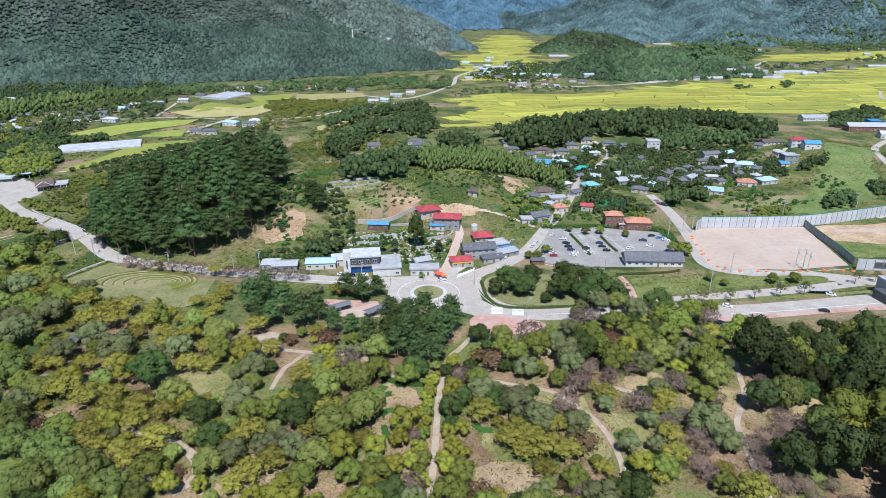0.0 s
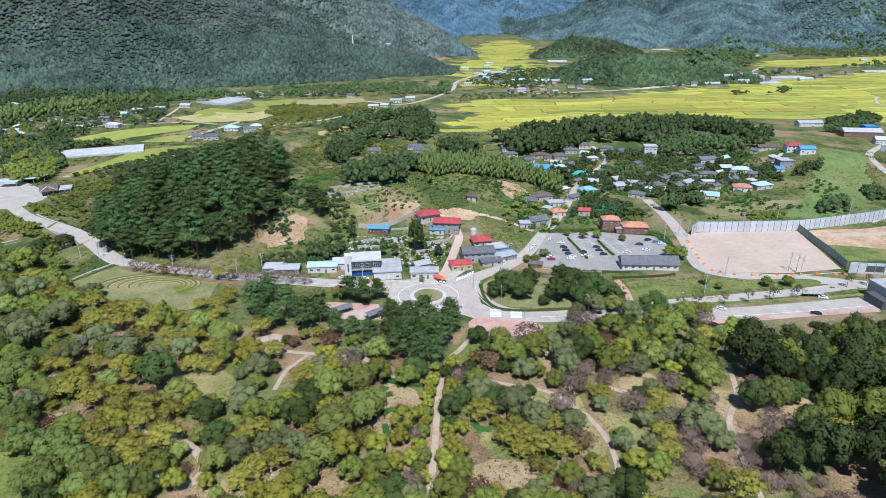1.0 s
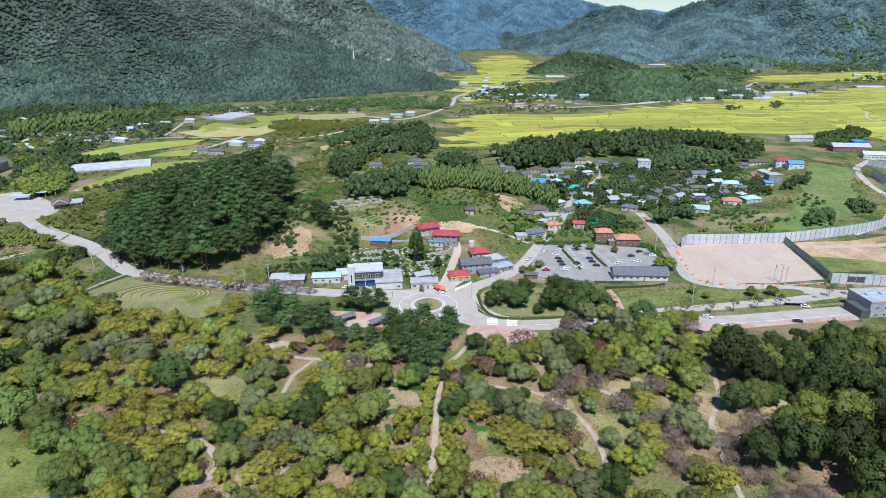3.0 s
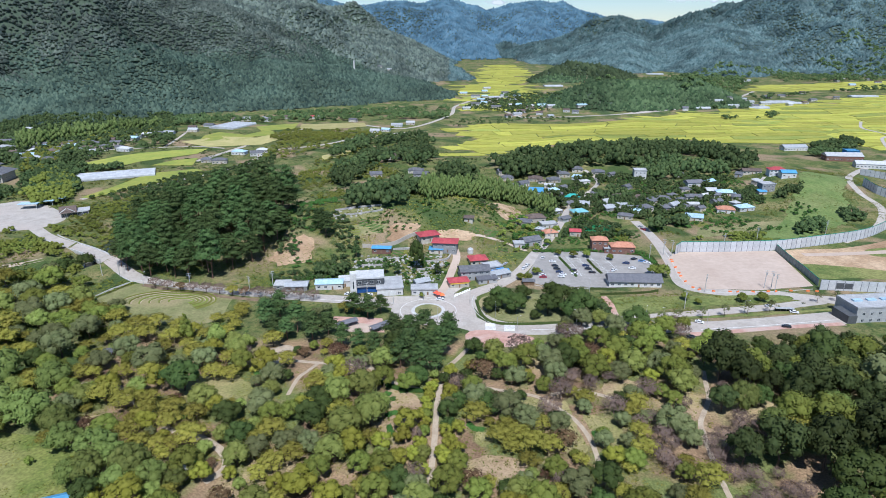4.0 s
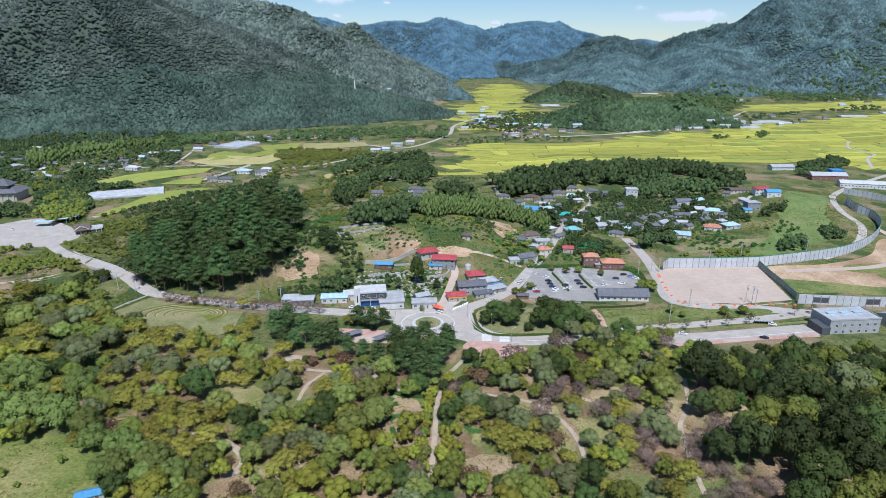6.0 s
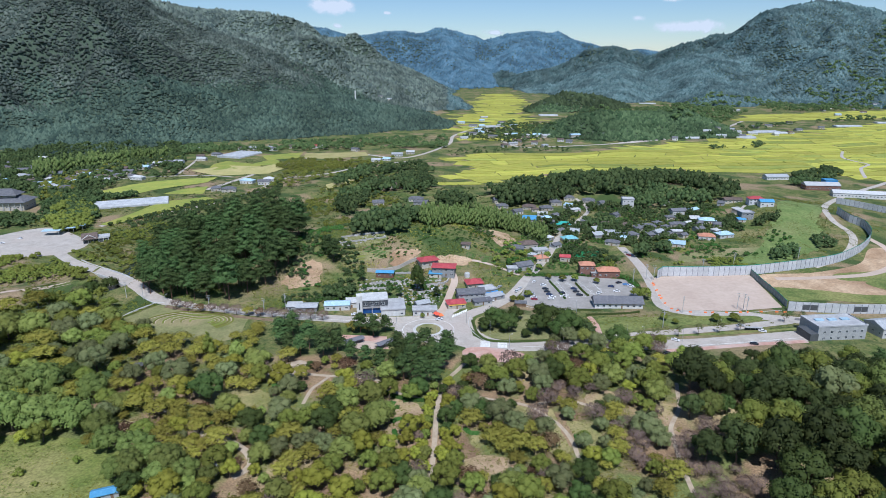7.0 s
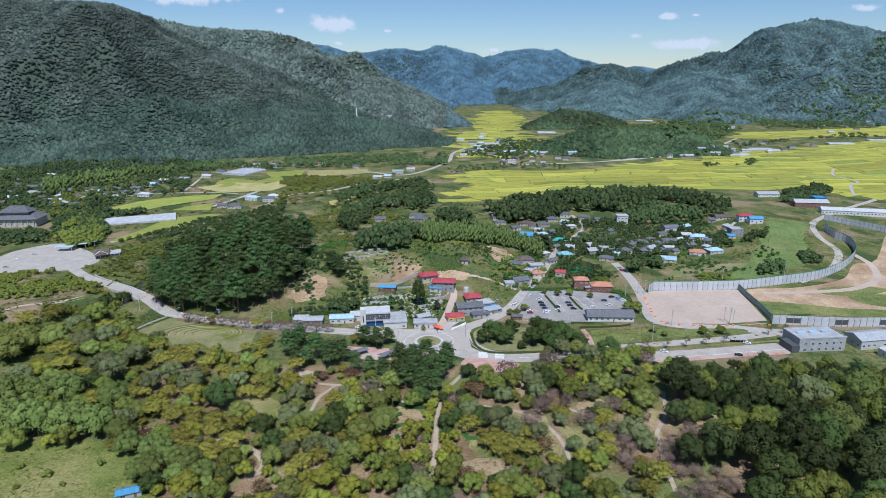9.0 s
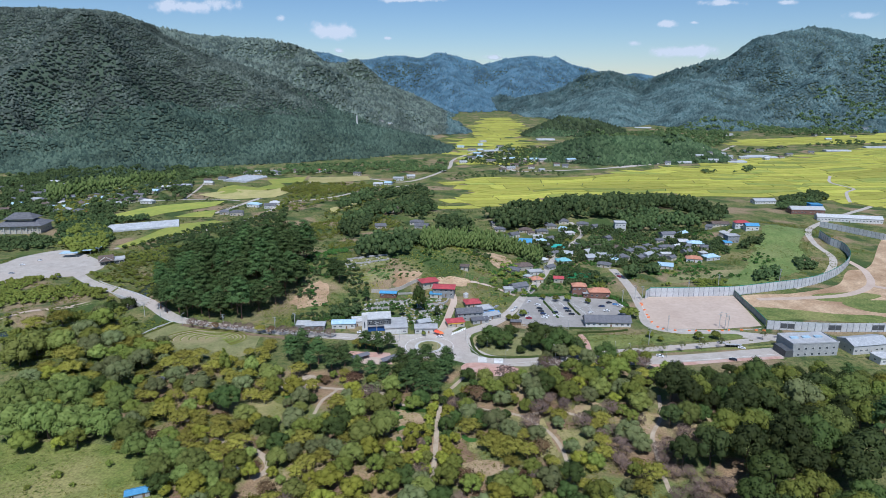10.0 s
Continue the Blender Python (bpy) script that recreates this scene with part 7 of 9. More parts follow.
woods_in("trees", [(-322, 521.8), (-292.4, 578), (-285.9, 610.5), (-277.9, 625.2), (-259.2, 610.4), (-278.9, 545.2), (-300.2, 500.4)], 6.0, 2.6, 0.9, W_MIX, "row of small trees along the road", 16)
woods_in("scrub", [(-108.4, 309), (-89.8, 323.7), (-79.4, 337.5), (-64.9, 331), (-66.3, 320.2), (-100.5, 303.3)], 3.6, 1.9, 0.8, W_SCRUB, "rough scrub on the bank behind the sheds", 17)
woods_in("wood", [(436.9, 716), (501.7, 768.7), (516.2, 753.3), (493.7, 723.2), (436.2, 692.6)], 6.0, 3.8, 1.1, W_DARK, "dark trees beside the factory", 18)
woods_in("trees", [(75.2, 513.3), (142.2, 597.8), (251.1, 592), (257, 508.8), (198, 465.7), (132.2, 435.9), (93.9, 481)], 7.5, 3.0, 1.15, W_MIX, "garden trees among the village houses", 19)
woods_in("wood", [(109.8, 1417), (160.2, 1510), (225, 1357), (222.6, 1153), (191.3, 1133), (101.7, 1141)], 16.0, 4.5, 1.0, W_MIX, "trees among the distant farmhouses", 20)
woods_in("wood", [(483.7, 1135), (563.3, 1221), (1111, 1630), (1218, 1630), (1136, 1512), (861.3, 1457), (672.8, 1381), (502.9, 1126)], 22.0, 5.5, 1.0, W_MIX, "trees at the far side of the rice fields", 21)
woods_in("wood", [(393.3, 1717), (800.3, 2065), (1192, 2071), (2119, 2933), (2476, 2933), (1621, 1878), (1361, 1840), (844.8, 1731), (530.9, 1233), (461.5, 1207), (439.2, 1700)], 19.0, 7.0, 1.0, W_MIX, "woods and orchards at the foot of the far slopes", 22)
woods_in("scrub", [(-115.5, 377.9), (-113.7, 506.6), (-74.9, 398.1), (-85.4, 371.1), (-87.3, 343.3), (-97.9, 330.2)], 5.0, 2.0, 0.7, W_SCRUB, "rough bushes on the knoll", 23)
woods_in("hedge", [(58.6, 366.1), (63.8, 371.8), (97.3, 374.4), (134.2, 369.2), (138.3, 344.5), (135.7, 340.9), (130.8, 364.1), (96.4, 370.2), (63.7, 366)], 1.4, 0.9, 1.0, W_SCRUB, "clipped green hedge round the car park", 24, -9)
woods_in("scrub", [(130.1, 424.9), (137.3, 397.3), (129.9, 385.4), (119.2, 394.7), (124.8, 414.4)], 4.0, 1.8, 0.9, W_LIGHT, "garden bushes behind the villa", 25)


woods_in("trees", [(-667, 809.2), (-620.7, 901.7), (-486.7, 1050), (-432.8, 953.7), (-413.6, 810.2), (-462.4, 714), (-467.6, 624), (-525.8, 671.4), (-525.4, 609.6)], 11.0, 3.6, 1.0, W_MIX, "trees and gardens among the farmhouses", 26, -0.2)
woods_in("wood", [(-414.3, 533.1), (-447.2, 624.1), (-404.8, 633.7), (-377.8, 582.8), (-370, 545), (-368.6, 510.7), (-385.2, 500.1)], 6.0, 3.6, 1.1, W_MIX, "dark trees round the junction", 27)
woods_in("wood", [(-146.1, 726.9), (-118.3, 811.3), (-82.2, 886.1), (-18.1, 859.5), (-15.7, 658.3), (-41.9, 647.1), (-87.9, 623.3), (-130, 632.8)], 10.0, 5.2, 1.2, W_MIX, "grove of dark trees beside the stream", 28, -0.05)
woods_in("wood", [(-491.1, 1035), (-342.1, 1100), (-193.9, 1141), (-0.6, 1203), (-0.6, 1141), (-159.5, 1055), (-323.4, 1033), (-442.6, 965.9)], 10.0, 4.2, 1.0, W_MIX, "trees along the foot of the mountain", 29)
woods_in("trees", [(-243.8, 746.4), (-201, 844.1), (-140.4, 913), (-66.8, 930.1), (-54.9, 886.2), (-126.7, 811.2), (-176.9, 727.1), (-208.7, 672)], 10.0, 2.8, 0.9, W_LIGHT, "bushes and small trees along the stream", 30)
woods_in("trees", [(-0.5, 1006), (116, 1055), (218, 1035), (210.2, 993.4), (109.9, 993), (9.2, 942.4)], 14.0, 3.0, 0.9, W_MIX, "scattered trees along the raised road", 31)
woods_in("trees", [(469.7, 1042), (596.1, 1110), (577.8, 1050), (471, 994.7)], 9.0, 3.6, 0.9, W_MIX, "island of trees among the paddies", 32)
woods_in("wood", [(472.8, 769.3), (546.3, 813.5), (557.8, 791), (497.6, 729.3), (459.1, 728.7)], 6.0, 4.2, 1.1, W_DARK, "dark trees beside the factory", 33)
woods_in("trees", [(32.4, 395.3), (58.8, 456.2), (92.7, 449.5), (90.7, 396.6), (55, 360.8), (37.6, 365.4)], 9.0, 2.4, 1.0, W_LIGHT, "garden trees along the village street", 34)
woods_in("trees", [(28.2, 1159), (98.4, 1456), (239.8, 1455), (216.2, 1148), (119.6, 1093)], 13.0, 4.0, 1.0, W_MIX, "trees round the distant hamlet", 35)
woods_in("scrub", [(-78.1, 330.8), (-64, 347.7), (-26.3, 351.5), (1.5, 338.2), (-4.9, 313.1), (-23.6, 309.1), (-35, 331), (-64.9, 331)], 5.0, 1.6, 0.9, W_SCRUB, "bushes on the stony terraces", 36)

woods_in("wood", [(-108.5, 314.8), (-91.3, 330.5), (-80, 340.6), (-63.2, 331), (-63.1, 320.2), (-98.2, 306.2)], 6.0, 3.0, 1.1, W_MIX, "dark trees and scrub on the bank behind the sheds", 37)
woods_in("wood", [(204.3, 619.6), (247.1, 644.8), (285.9, 623.5), (284.3, 570.4), (251.1, 592), (205.1, 568.7)], 8.0, 5.0, 1.4, W_MIX, "tall trees at the top of the village", 38)
woods_in("trees", [(129.5, 516.6), (162.2, 547.6), (173.8, 517.8), (156, 474), (130.7, 481.6)], 9.0, 3.4, 1.3, W_MIX, "tall trees between the village houses", 39, -9)
woods_in("scrub", [(57.8, 447.1), (76, 378.6), (59.4, 366.2), (38.6, 377.9), (43.7, 413.4)], 6.0, 2.0, 1.0, W_SCRUB, "bushes along the village street", 40)
woods_in("wood", [(80.6, 275.5), (88.9, 285.3), (88.6, 275.5), (83.1, 263.3)], 4.0, 2.6, 1.0, W_MIX, "bushes beside the brick footpath", 41)

woods_in("trees", [(-819.4, 942.6), (-726.6, 979.9), (-596, 998.7), (-493.6, 1067), (-447.9, 991.5), (-415.2, 833.7), (-448.7, 778.5), (-467.4, 737.2), (-457.2, 665.1), (-492, 652.1), (-530.2, 678), (-583.4, 633)], 7.5, 4.2, 1.05, W_MIX, "dark trees crowded among the farmhouses", 50, -0.1, 11.0)
woods_in("wood", [(-478.8, 633.2), (-467.9, 658.9), (-414.7, 652.5), (-379.1, 659.1), (-365.2, 640.3), (-395.9, 604.4), (-357.7, 544.8), (-348.2, 510.5), (-396.7, 528.6)], 6.0, 4.0, 1.0, W_MIX, "dark trees beside the long greenhouse", 51, -9, 8.0)
woods_in("wood", [(-498.5, 537.6), (-447.3, 551.6), (-422.9, 546.8), (-404.1, 510.2), (-459.7, 485.5)], 5.5, 3.6, 1.0, W_MIX, "trees in front of the traditional hall", 52, -9, 5.0)
woods_in("trees", [(-278.9, 545.2), (-263.8, 604.7), (-231, 700.4), (-201.1, 700.4), (-197, 627.2), (-228.4, 575.5), (-243.4, 500.5), (-269, 467.6), (-282.4, 452)], 6.5, 2.8, 1.0, W_MIX, "trees behind the pine knoll", 53, -0.2, 8.0)
woods_in("trees", [(72.9, 462.2), (103.2, 534.5), (147.7, 597.5), (218.8, 611), (273.4, 581.1), (284.6, 528.2), (278.9, 486.8), (237.4, 464.9), (189.5, 443.5), (152, 406.8), (125.7, 397.2), (101.1, 391), (82.9, 395.9)], 5.5, 2.3, 1.1, W_MIX, "dark garden trees crowded among the village houses", 54, -0.15, 6.5)
woods_in("scrub", [(63.6, 459), (103.2, 534.5), (147.7, 597.5), (218.8, 611), (273.4, 581.1), (284.6, 528.2), (278.9, 486.8), (237.4, 464.9), (189.5, 443.5), (152, 406.8), (124, 391.2), (99.3, 383.1), (77, 384.2)], 4.0, 1.4, 0.8, W_SCRUB, "garden bushes between the village houses", 55, 0.0, 6.0)
woods_in("scrub", [(186.8, 436.3), (229.7, 457.5), (274.7, 460.8), (308.2, 491.3), (320.5, 489), (300.6, 445.7), (253.2, 419.8), (199.3, 407.1)], 6.0, 1.7, 0.8, W_SCRUB, "bushes scattered over the grassy hill", 56, 0.1, 6.0)
woods_in("trees", [(-13.7, 400.7), (-2.2, 409.6), (28.4, 462.5), (45.3, 453.1), (25.1, 402.9), (1.7, 389.5)], 6.0, 2.0, 1.0, W_MIX, "small trees at the foot of the bamboo", 57, 0.0, 6.0)
woods_in("scrub", [(-434.8, 452.1), (-386.6, 458.8), (-345.5, 452.3), (-296, 418.8), (-267.9, 401.8), (-267.2, 373.9), (-308.3, 381.6), (-323.2, 362.1), (-353.7, 343.4)], 4.5, 2.4, 0.8, W_LIGHT, "thick green bushes on the river flats", 58, -0.3, 5.0)

woods_in("trees", [(-766.5, 957.9), (-668.9, 989.8), (-469.1, 990.2), (-412.9, 900.3), (-372, 778.8), (-428.5, 729.9), (-416.2, 649.9), (-455.5, 634.3), (-512.8, 659.1), (-548.2, 649.4)], 8.5, 4.4, 1.2, W_MIX, "tall garden trees and groves among the farmhouses", 61, -0.1, 11.0)
woods_in("scrub", [(-217.5, 626.8), (-163.8, 626.6), (-136.3, 744.9), (-77.3, 783.8), (-23.5, 691.8), (-21.1, 618.1), (-59.8, 592.6), (-91.5, 480.3), (-110.2, 480.3), (-147.4, 557.8), (-188.3, 569.1)], 6.0, 2.2, 0.9, W_LIGHT, "green thicket along the stream behind the knoll", 62, -0.1, 7.0)
woods_in("trees", [(-160.5, 726.7), (-119.6, 827.4), (-29.2, 874.6), (-26.4, 783.4), (-103.6, 708.9), (-128.3, 660.9)], 10.0, 4.6, 1.2, W_MIX, "broad dark trees along the stream", 63, -0.1, 7.0)
woods_in("trees", [(-478.7, 1037.8), (-307.5, 1059.7), (-97.2, 1075), (-1, 1098.1), (-0.9, 1038.6), (-193.3, 1010.6), (-287.8, 995), (-365, 985), (-433.9, 962)], 9.0, 4.6, 1.2, W_MIX, "dark trees between the farmhouses and the forest", 64, -0.2, 9.0)
woods_in("scrub", [(-379.6, 408.1), (-326.5, 416.1), (-300.2, 400), (-266, 366.7), (-236, 336.6), (-236.6, 324), (-268.7, 323), (-276.5, 300), (-296, 294)], 4.4, 2.6, 0.9, W_LIGHT, "lush green bushes on the river flat", 67, -0.25, 5.0)
woods_in("scrub", [(-292.8, 285.5), (-268.9, 294.9), (-246.8, 309.7), (-228.6, 320.1), (-207.8, 290.5), (-215.2, 272.8), (-240, 260.3), (-266.6, 248.6)], 4.8, 2.8, 0.9, W_LIGHT, "bushes and young trees on the near bank", 68, -0.3, 5.0)
woods_in("scrub", [(-108, 312), (-116, 345), (-113, 400), (-78, 396), (-62, 372), (-62, 348), (-68, 318)], 4.0, 1.9, 0.9, W_MIX, "dull green and brown scrub beside the pine knoll", 69, -0.2, 6.0)
woods_in("scrub", [(-60, 372), (-40, 372), (0, 395), (40, 400), (60, 440), (20, 470), (-20, 420), (-60, 405)], 4.6, 1.2, 0.7, W_SCRUB, "low green bushes on the grassy slope", 70, 0.0, 7.0)
woods_in("scrub", [(-329.1, 487.8), (-260.7, 508.5), (-220.6, 388.8), (-239.8, 366), (-265.3, 390), (-301.3, 420)], 5.0, 1.6, 0.8, W_LIGHT, "thick green bushes on the bank below the knoll", 65, -0.2, 7.0)
woods_in("scrub", [(-108.8, 400), (-112, 480), (-67.7, 520), (-29.1, 500), (-20, 440), (-46.5, 415), (-73, 405)], 4.5, 1.8, 0.8, W_MIX, "dull green scrub on the slope beside the graveyard", 66, -0.05, 6.0)
for k, (x, y) in enumerate(smooth_line(STREAM_ROAD[:5], 9.0)[1:]):
    plant("round" if k % 3 else "dark", x + 5.5, y - 2.5, 2.3, 0.9, "clipped trees along the stream road")
paving("hill_meadow", drape(ragged([(346.9, 560), (396, 575), (345, 490), (318, 440), (262, 402), (232, 404), (264.1, 435.9), (314.1, 507.8)], 4.0), 0.22), M_MEADOW, "smooth bright green grass of the low hill", "grass")

# Weeds, brambles and tall grass on the open ground round the village.
def weeds(name, poly, gap, size, material, label, seed):
    x0, x1 = min(q[0] for q in poly), max(q[0] for q in poly)
    y0, y1 = min(q[1] for q in poly), max(q[1] for q in poly)
    p = scatter(x0, x1, y0, y1, gap, seed)
    keep = inside(p[:, 0], p[:, 1], poly) & (fbm(p[:, 0], p[:, 1], 16, seed, 4) > 0.12)
    for line, w in ((MAIN_ROAD, 7), (VILLAGE_ROAD, 6.5), (RIGHT_ROAD, 10), (UPPER_ROAD, 7.5), (LANE, 4)):
        keep &= near_line(p[:, 0], p[:, 1], line) > w
    for _, field in FIELDS:
        keep &= ~inside(p[:, 0], p[:, 1], field)
    keep &= ~inside(p[:, 0], p[:, 1], LAWN) & ~inside(p[:, 0], p[:, 1], JUNCTION) & ~inside(p[:, 0], p[:, 1], CAR_PARK) & ~inside(p[:, 0], p[:, 1], BARE_LOT)
    for w, line in PATHS.values():
        keep &= near_line(p[:, 0], p[:, 1], line) > w / 2 + 0.8
    p = p[keep]
    rng = np.random.RandomState(seed)
    n = 6
    c = np.repeat(p, n, axis=0) + rng.normal(0, size * 0.75, (len(p) * n, 2))
    s = np.repeat(rng.uniform(0.2, 1.0, len(p)), n)
    z = ground(c[:, 0], c[:, 1]) + s * size * rng.uniform(0.1, 0.7, len(c))
    nr = np.stack([rng.normal(0, 0.5, len(c)), rng.normal(0, 0.5, len(c)), np.ones(len(c))], 1)
    v, f, nn = join_tris([leaf_cards(rng, np.stack([c[:, 0], c[:, 1], z], 1), nr / np.linalg.norm(nr, axis=1)[:, None], size)])
    return tagged(new(name, raw_mesh(name, v, f, material, normals=nn)), label, "weeds", kind="stuff")


weeds("weeds", [(-230, 300), (-60, 300), (60, 330), (70, 470), (-20, 480), (-100, 480), (-200, 480)], 2.0, 0.85, L_MID, "rough weeds and brambles on the knoll and slope", 31)
weeds("weeds", [(-60, 330), (60, 330), (80, 470), (-80, 470)], 3.0, 0.8, L_OLIVE, "dry yellowish weeds on the slope", 32)
weeds("weeds", [(60, 400), (160, 400), (300, 420), (420, 460), (420, 620), (60, 600)], 2.5, 0.8, L_MID, "weeds and garden plants round the village", 33)
weeds("weeds", [(-420, 330), (-230, 330), (-225, 470), (-260, 640), (-420, 640)], 3.6, 1.3, L_MID, "rough green growth along the stream", 34)
weeds("weeds", [(-400, 480), (60, 480), (60, 640), (-100, 900), (-500, 900)], 7.0, 1.8, L_OAK, "bushes on the banks and field edges", 35)
weeds("weeds", [(-420, 200), (-200, 200), (-110, 262), (-220, 325), (-420, 330)], 3.2, 1.3, L_MID, "rough green growth on the near river bank", 36)
weeds("weeds", [(20, 262), (110, 268), (240, 290), (240, 300), (120, 300), (20, 290)], 2.2, 0.8, L_MID, "tall grass on the verge", 37)
weeds("weeds", [(-160, 62), (110, 62), (110, 225), (40, 228), (-60, 228), (-160, 235)], 2.4, 0.6, L_MID, "low shoots and weeds on the park floor", 38)
weeds("weeds", [(-160, 62), (110, 62), (110, 225), (40, 228), (-60, 228), (-160, 235)], 2.6, 0.55, L_OLIVE, "dry yellowish grass on the park floor", 39)
weeds("weeds", [(-222, 166), (-199, 162), (-164, 162), (-142, 157), (-127, 143), (-119, 130), (-98, 103), (-222, 100)], 1.8, 0.6, L_LIGHT, "tufts of tall grass on the meadow", 40)
weeds("weeds", [(-222, 166), (-199, 162), (-164, 162), (-142, 157), (-127, 143), (-119, 130), (-98, 103), (-222, 100)], 3.0, 0.9, L_WILLOW, "rank green weeds on the meadow", 41)
for x, y, r in [(-168, 141, 1.9), (-183, 146, 1.6), (-150, 149, 1.7), (-176, 133, 1.3), (-158, 135, 1.2)]:
    plant("shrub", x, y, r, 1.1, "bushes on the meadow")


def boulders(poly, count, seed):
    """Rough stones of a rock garden lying on the slope, in one mesh."""
    rng = np.random.RandomState(seed)
    x0, x1 = min(q[0] for q in poly), max(q[0] for q in poly)
    y0, y1 = min(q[1] for q in poly), max(q[1] for q in poly)
    p = np.stack([rng.uniform(x0, x1, count), rng.uniform(y0, y1, count)], 1)
    p = p[inside(p[:, 0], p[:, 1], poly) & open_ground(p, 5.0)]
    blocks = []
    for x, y in p:
        size = rng.uniform(0.4, 1.3) * np.array([rng.uniform(0.8, 1.4), rng.uniform(0.8, 1.3), rng.uniform(0.5, 0.9)])
        blocks.append((ICO_V * size * rng.uniform(0.75, 1.2, (12, 1)) + np.array([x, y, gz(x, y) + 0.1]), ICO_F, ICO_V))
    v, f, _ = join_tris(blocks)
    return tagged(new("boulders", raw_mesh("boulders", v, f, M_STONE)), "grey boulders of a rock garden on the slope", "boulders", kind="stuff")


boulders([(-34, 316), (-4, 314), (2, 346), (-6, 352), (-36, 350)], 260, 5)
boulders([(-62, 334), (-36, 336), (-34, 350), (-60, 350)], 90, 6)
boulders([(-84, 386), (-50, 400), (-46, 412), (-84, 404)], 60, 7)
# ---- street furniture, fences, vehicles ----
def leafy_strip(s_line, width, high, material, name, label, category, parent=None, seed=1, dense=9.0, card=0.42, kind=""):
    """A clipped hedge or row of low plants: a solid core under a skin of leaves."""
    pts = smooth_line(s_line, 1.0)
    rng = np.random.RandomState(seed)
    cs, ns, core = [], [], Shape()
    rows = []
    for i, (x, y) in enumerate(pts):
        a, b = pts[max(i - 1, 0)], pts[min(i + 1, len(pts) - 1)]
        d = Vector((b[0] - a[0], b[1] - a[1])).normalized()
        z = gz(x, y)
        k = len(core.v)
        for o, h in ((-0.42, -0.1), (-0.40, 0.75), (-0.2, 0.92), (0.2, 0.92), (0.40, 0.75), (0.42, -0.1)):
            core.v.append((x - d.y * o * width, y + d.x * o * width, z + h * high))
        rows.append(k)
        n = max(3, int(dense * (width + 2 * high) * 0.5))
        t = rng.uniform(0, math.pi, n)
        o, h = -np.cos(t) * width / 2, np.minimum(1, np.sin(t) * 1.25) * high
        al = rng.uniform(-0.5, 0.5, n)
        cs.append(np.stack([x - d.y * o + d.x * al, y + d.x * o + d.y * al, z + h], 1))
        ns.append(np.stack([-d.y * -np.cos(t), d.x * -np.cos(t), np.sin(t) + 0.2], 1))
    for a, b in zip(rows, rows[1:]):
        for k in range(5):
            core.f.append((a + k + 1, a + k, b + k, b + k + 1))
            core.m.append(0)
    n = 6
    core.f += [tuple(rows[0] + k for k in range(n)), tuple(rows[-1] + k for k in range(n - 1, -1, -1))]
    core.m += [0, 0]
    blocks = [leaf_cards(rng, np.concatenate(cs), np.concatenate(ns), card)]
    cv = np.array(core.v)
    cf = []
    for f in core.f:
        for k in range(1, len(f) - 1):
            cf.append((f[0], f[k], f[k + 1]))
    up = np.zeros_like(cv)
    up[:, 2] = 1
    blocks.append((cv, np.array(cf), up))
    v, f, nr = join_tris(blocks)
    ob = new(name, raw_mesh(name, v, f, material, normals=nr))
    if parent is not None:
        ob.parent = parent
        return ob
    return tagged(ob, label, category, "park hedges", kind)


for i, line in enumerate([
        [(-25.1, 189.2), (-22.2, 190.2)], [(-26.5, 194.2), (-24.2, 193.5)], [(-24.4, 178.1), (-21.3, 180.4), (-16.7, 178.1)], [(-22.8, 171.3), (-21.7, 167.4), (-19.2, 165.1)],
        [(-20.6, 195.7), (-18, 196.5)], [(-30.2, 204), (-20.8, 197.9), (-5.5, 195.8)], [(8.4, 173.1), (10.6, 170.1), (14.4, 169.6)], [(-96.3, 185.4), (-91, 188.1)],
        [(-113, 176.8), (-107, 176.8), (-104.7, 178.1)], [(-86.9, 209.7), (-80.3, 210.5)], [(-134.9, 203.4), (-127, 208.3)], [(-64.2, 161.5), (-61.1, 162.7)], [(-165.1, 195.5), (-160.7, 195.5)],
        [(-92.6, 153.5), (-89.2, 149)], [(56.4, 168), (56.6, 165.7)], [(42.7, 207.3), (50.1, 204.5)]]):
    leafy_strip(line, 2.4, 1.2, L_HEDGE, "hedge", "low clipped bright green hedge in a clearing", "hedge", seed=i)
for i, line in enumerate([[(16.1, 288.4), (18.6, 270.1), (25.7, 260.6), (44.5, 259.6), (72.2, 263.2)], [(58.5, 368), (97.3, 374.4), (134.6, 367.1), (137, 342.7)], [(85, 306.1), (100.2, 305.4)], [(89.1, 297.9), (113.9, 300.1), (124, 303)]]):
    leafy_strip(line, 1.6, 1.1, L_DARK, "hedge", "dark clipped hedge along the kerb", "hedge", seed=40 + i)
for i, line in enumerate([[(75.1, 357.4), (78.2, 340.7), (80.4, 325.2)], [(93.5, 354.2), (95.5, 339.4), (97.4, 330.7)]]):
    leafy_strip(line, 1.5, 1.2, L_DARK, "hedge", "strip of dark shrubs between parking rows", "hedge", seed=50 + i)

# Lawn maze: nested low turf banks with clipped edges.
maze = thing("lawn_maze", pose(0, 0, 0), "nested curving low hedge banks cut into the lawn", "garden", kind="structure")
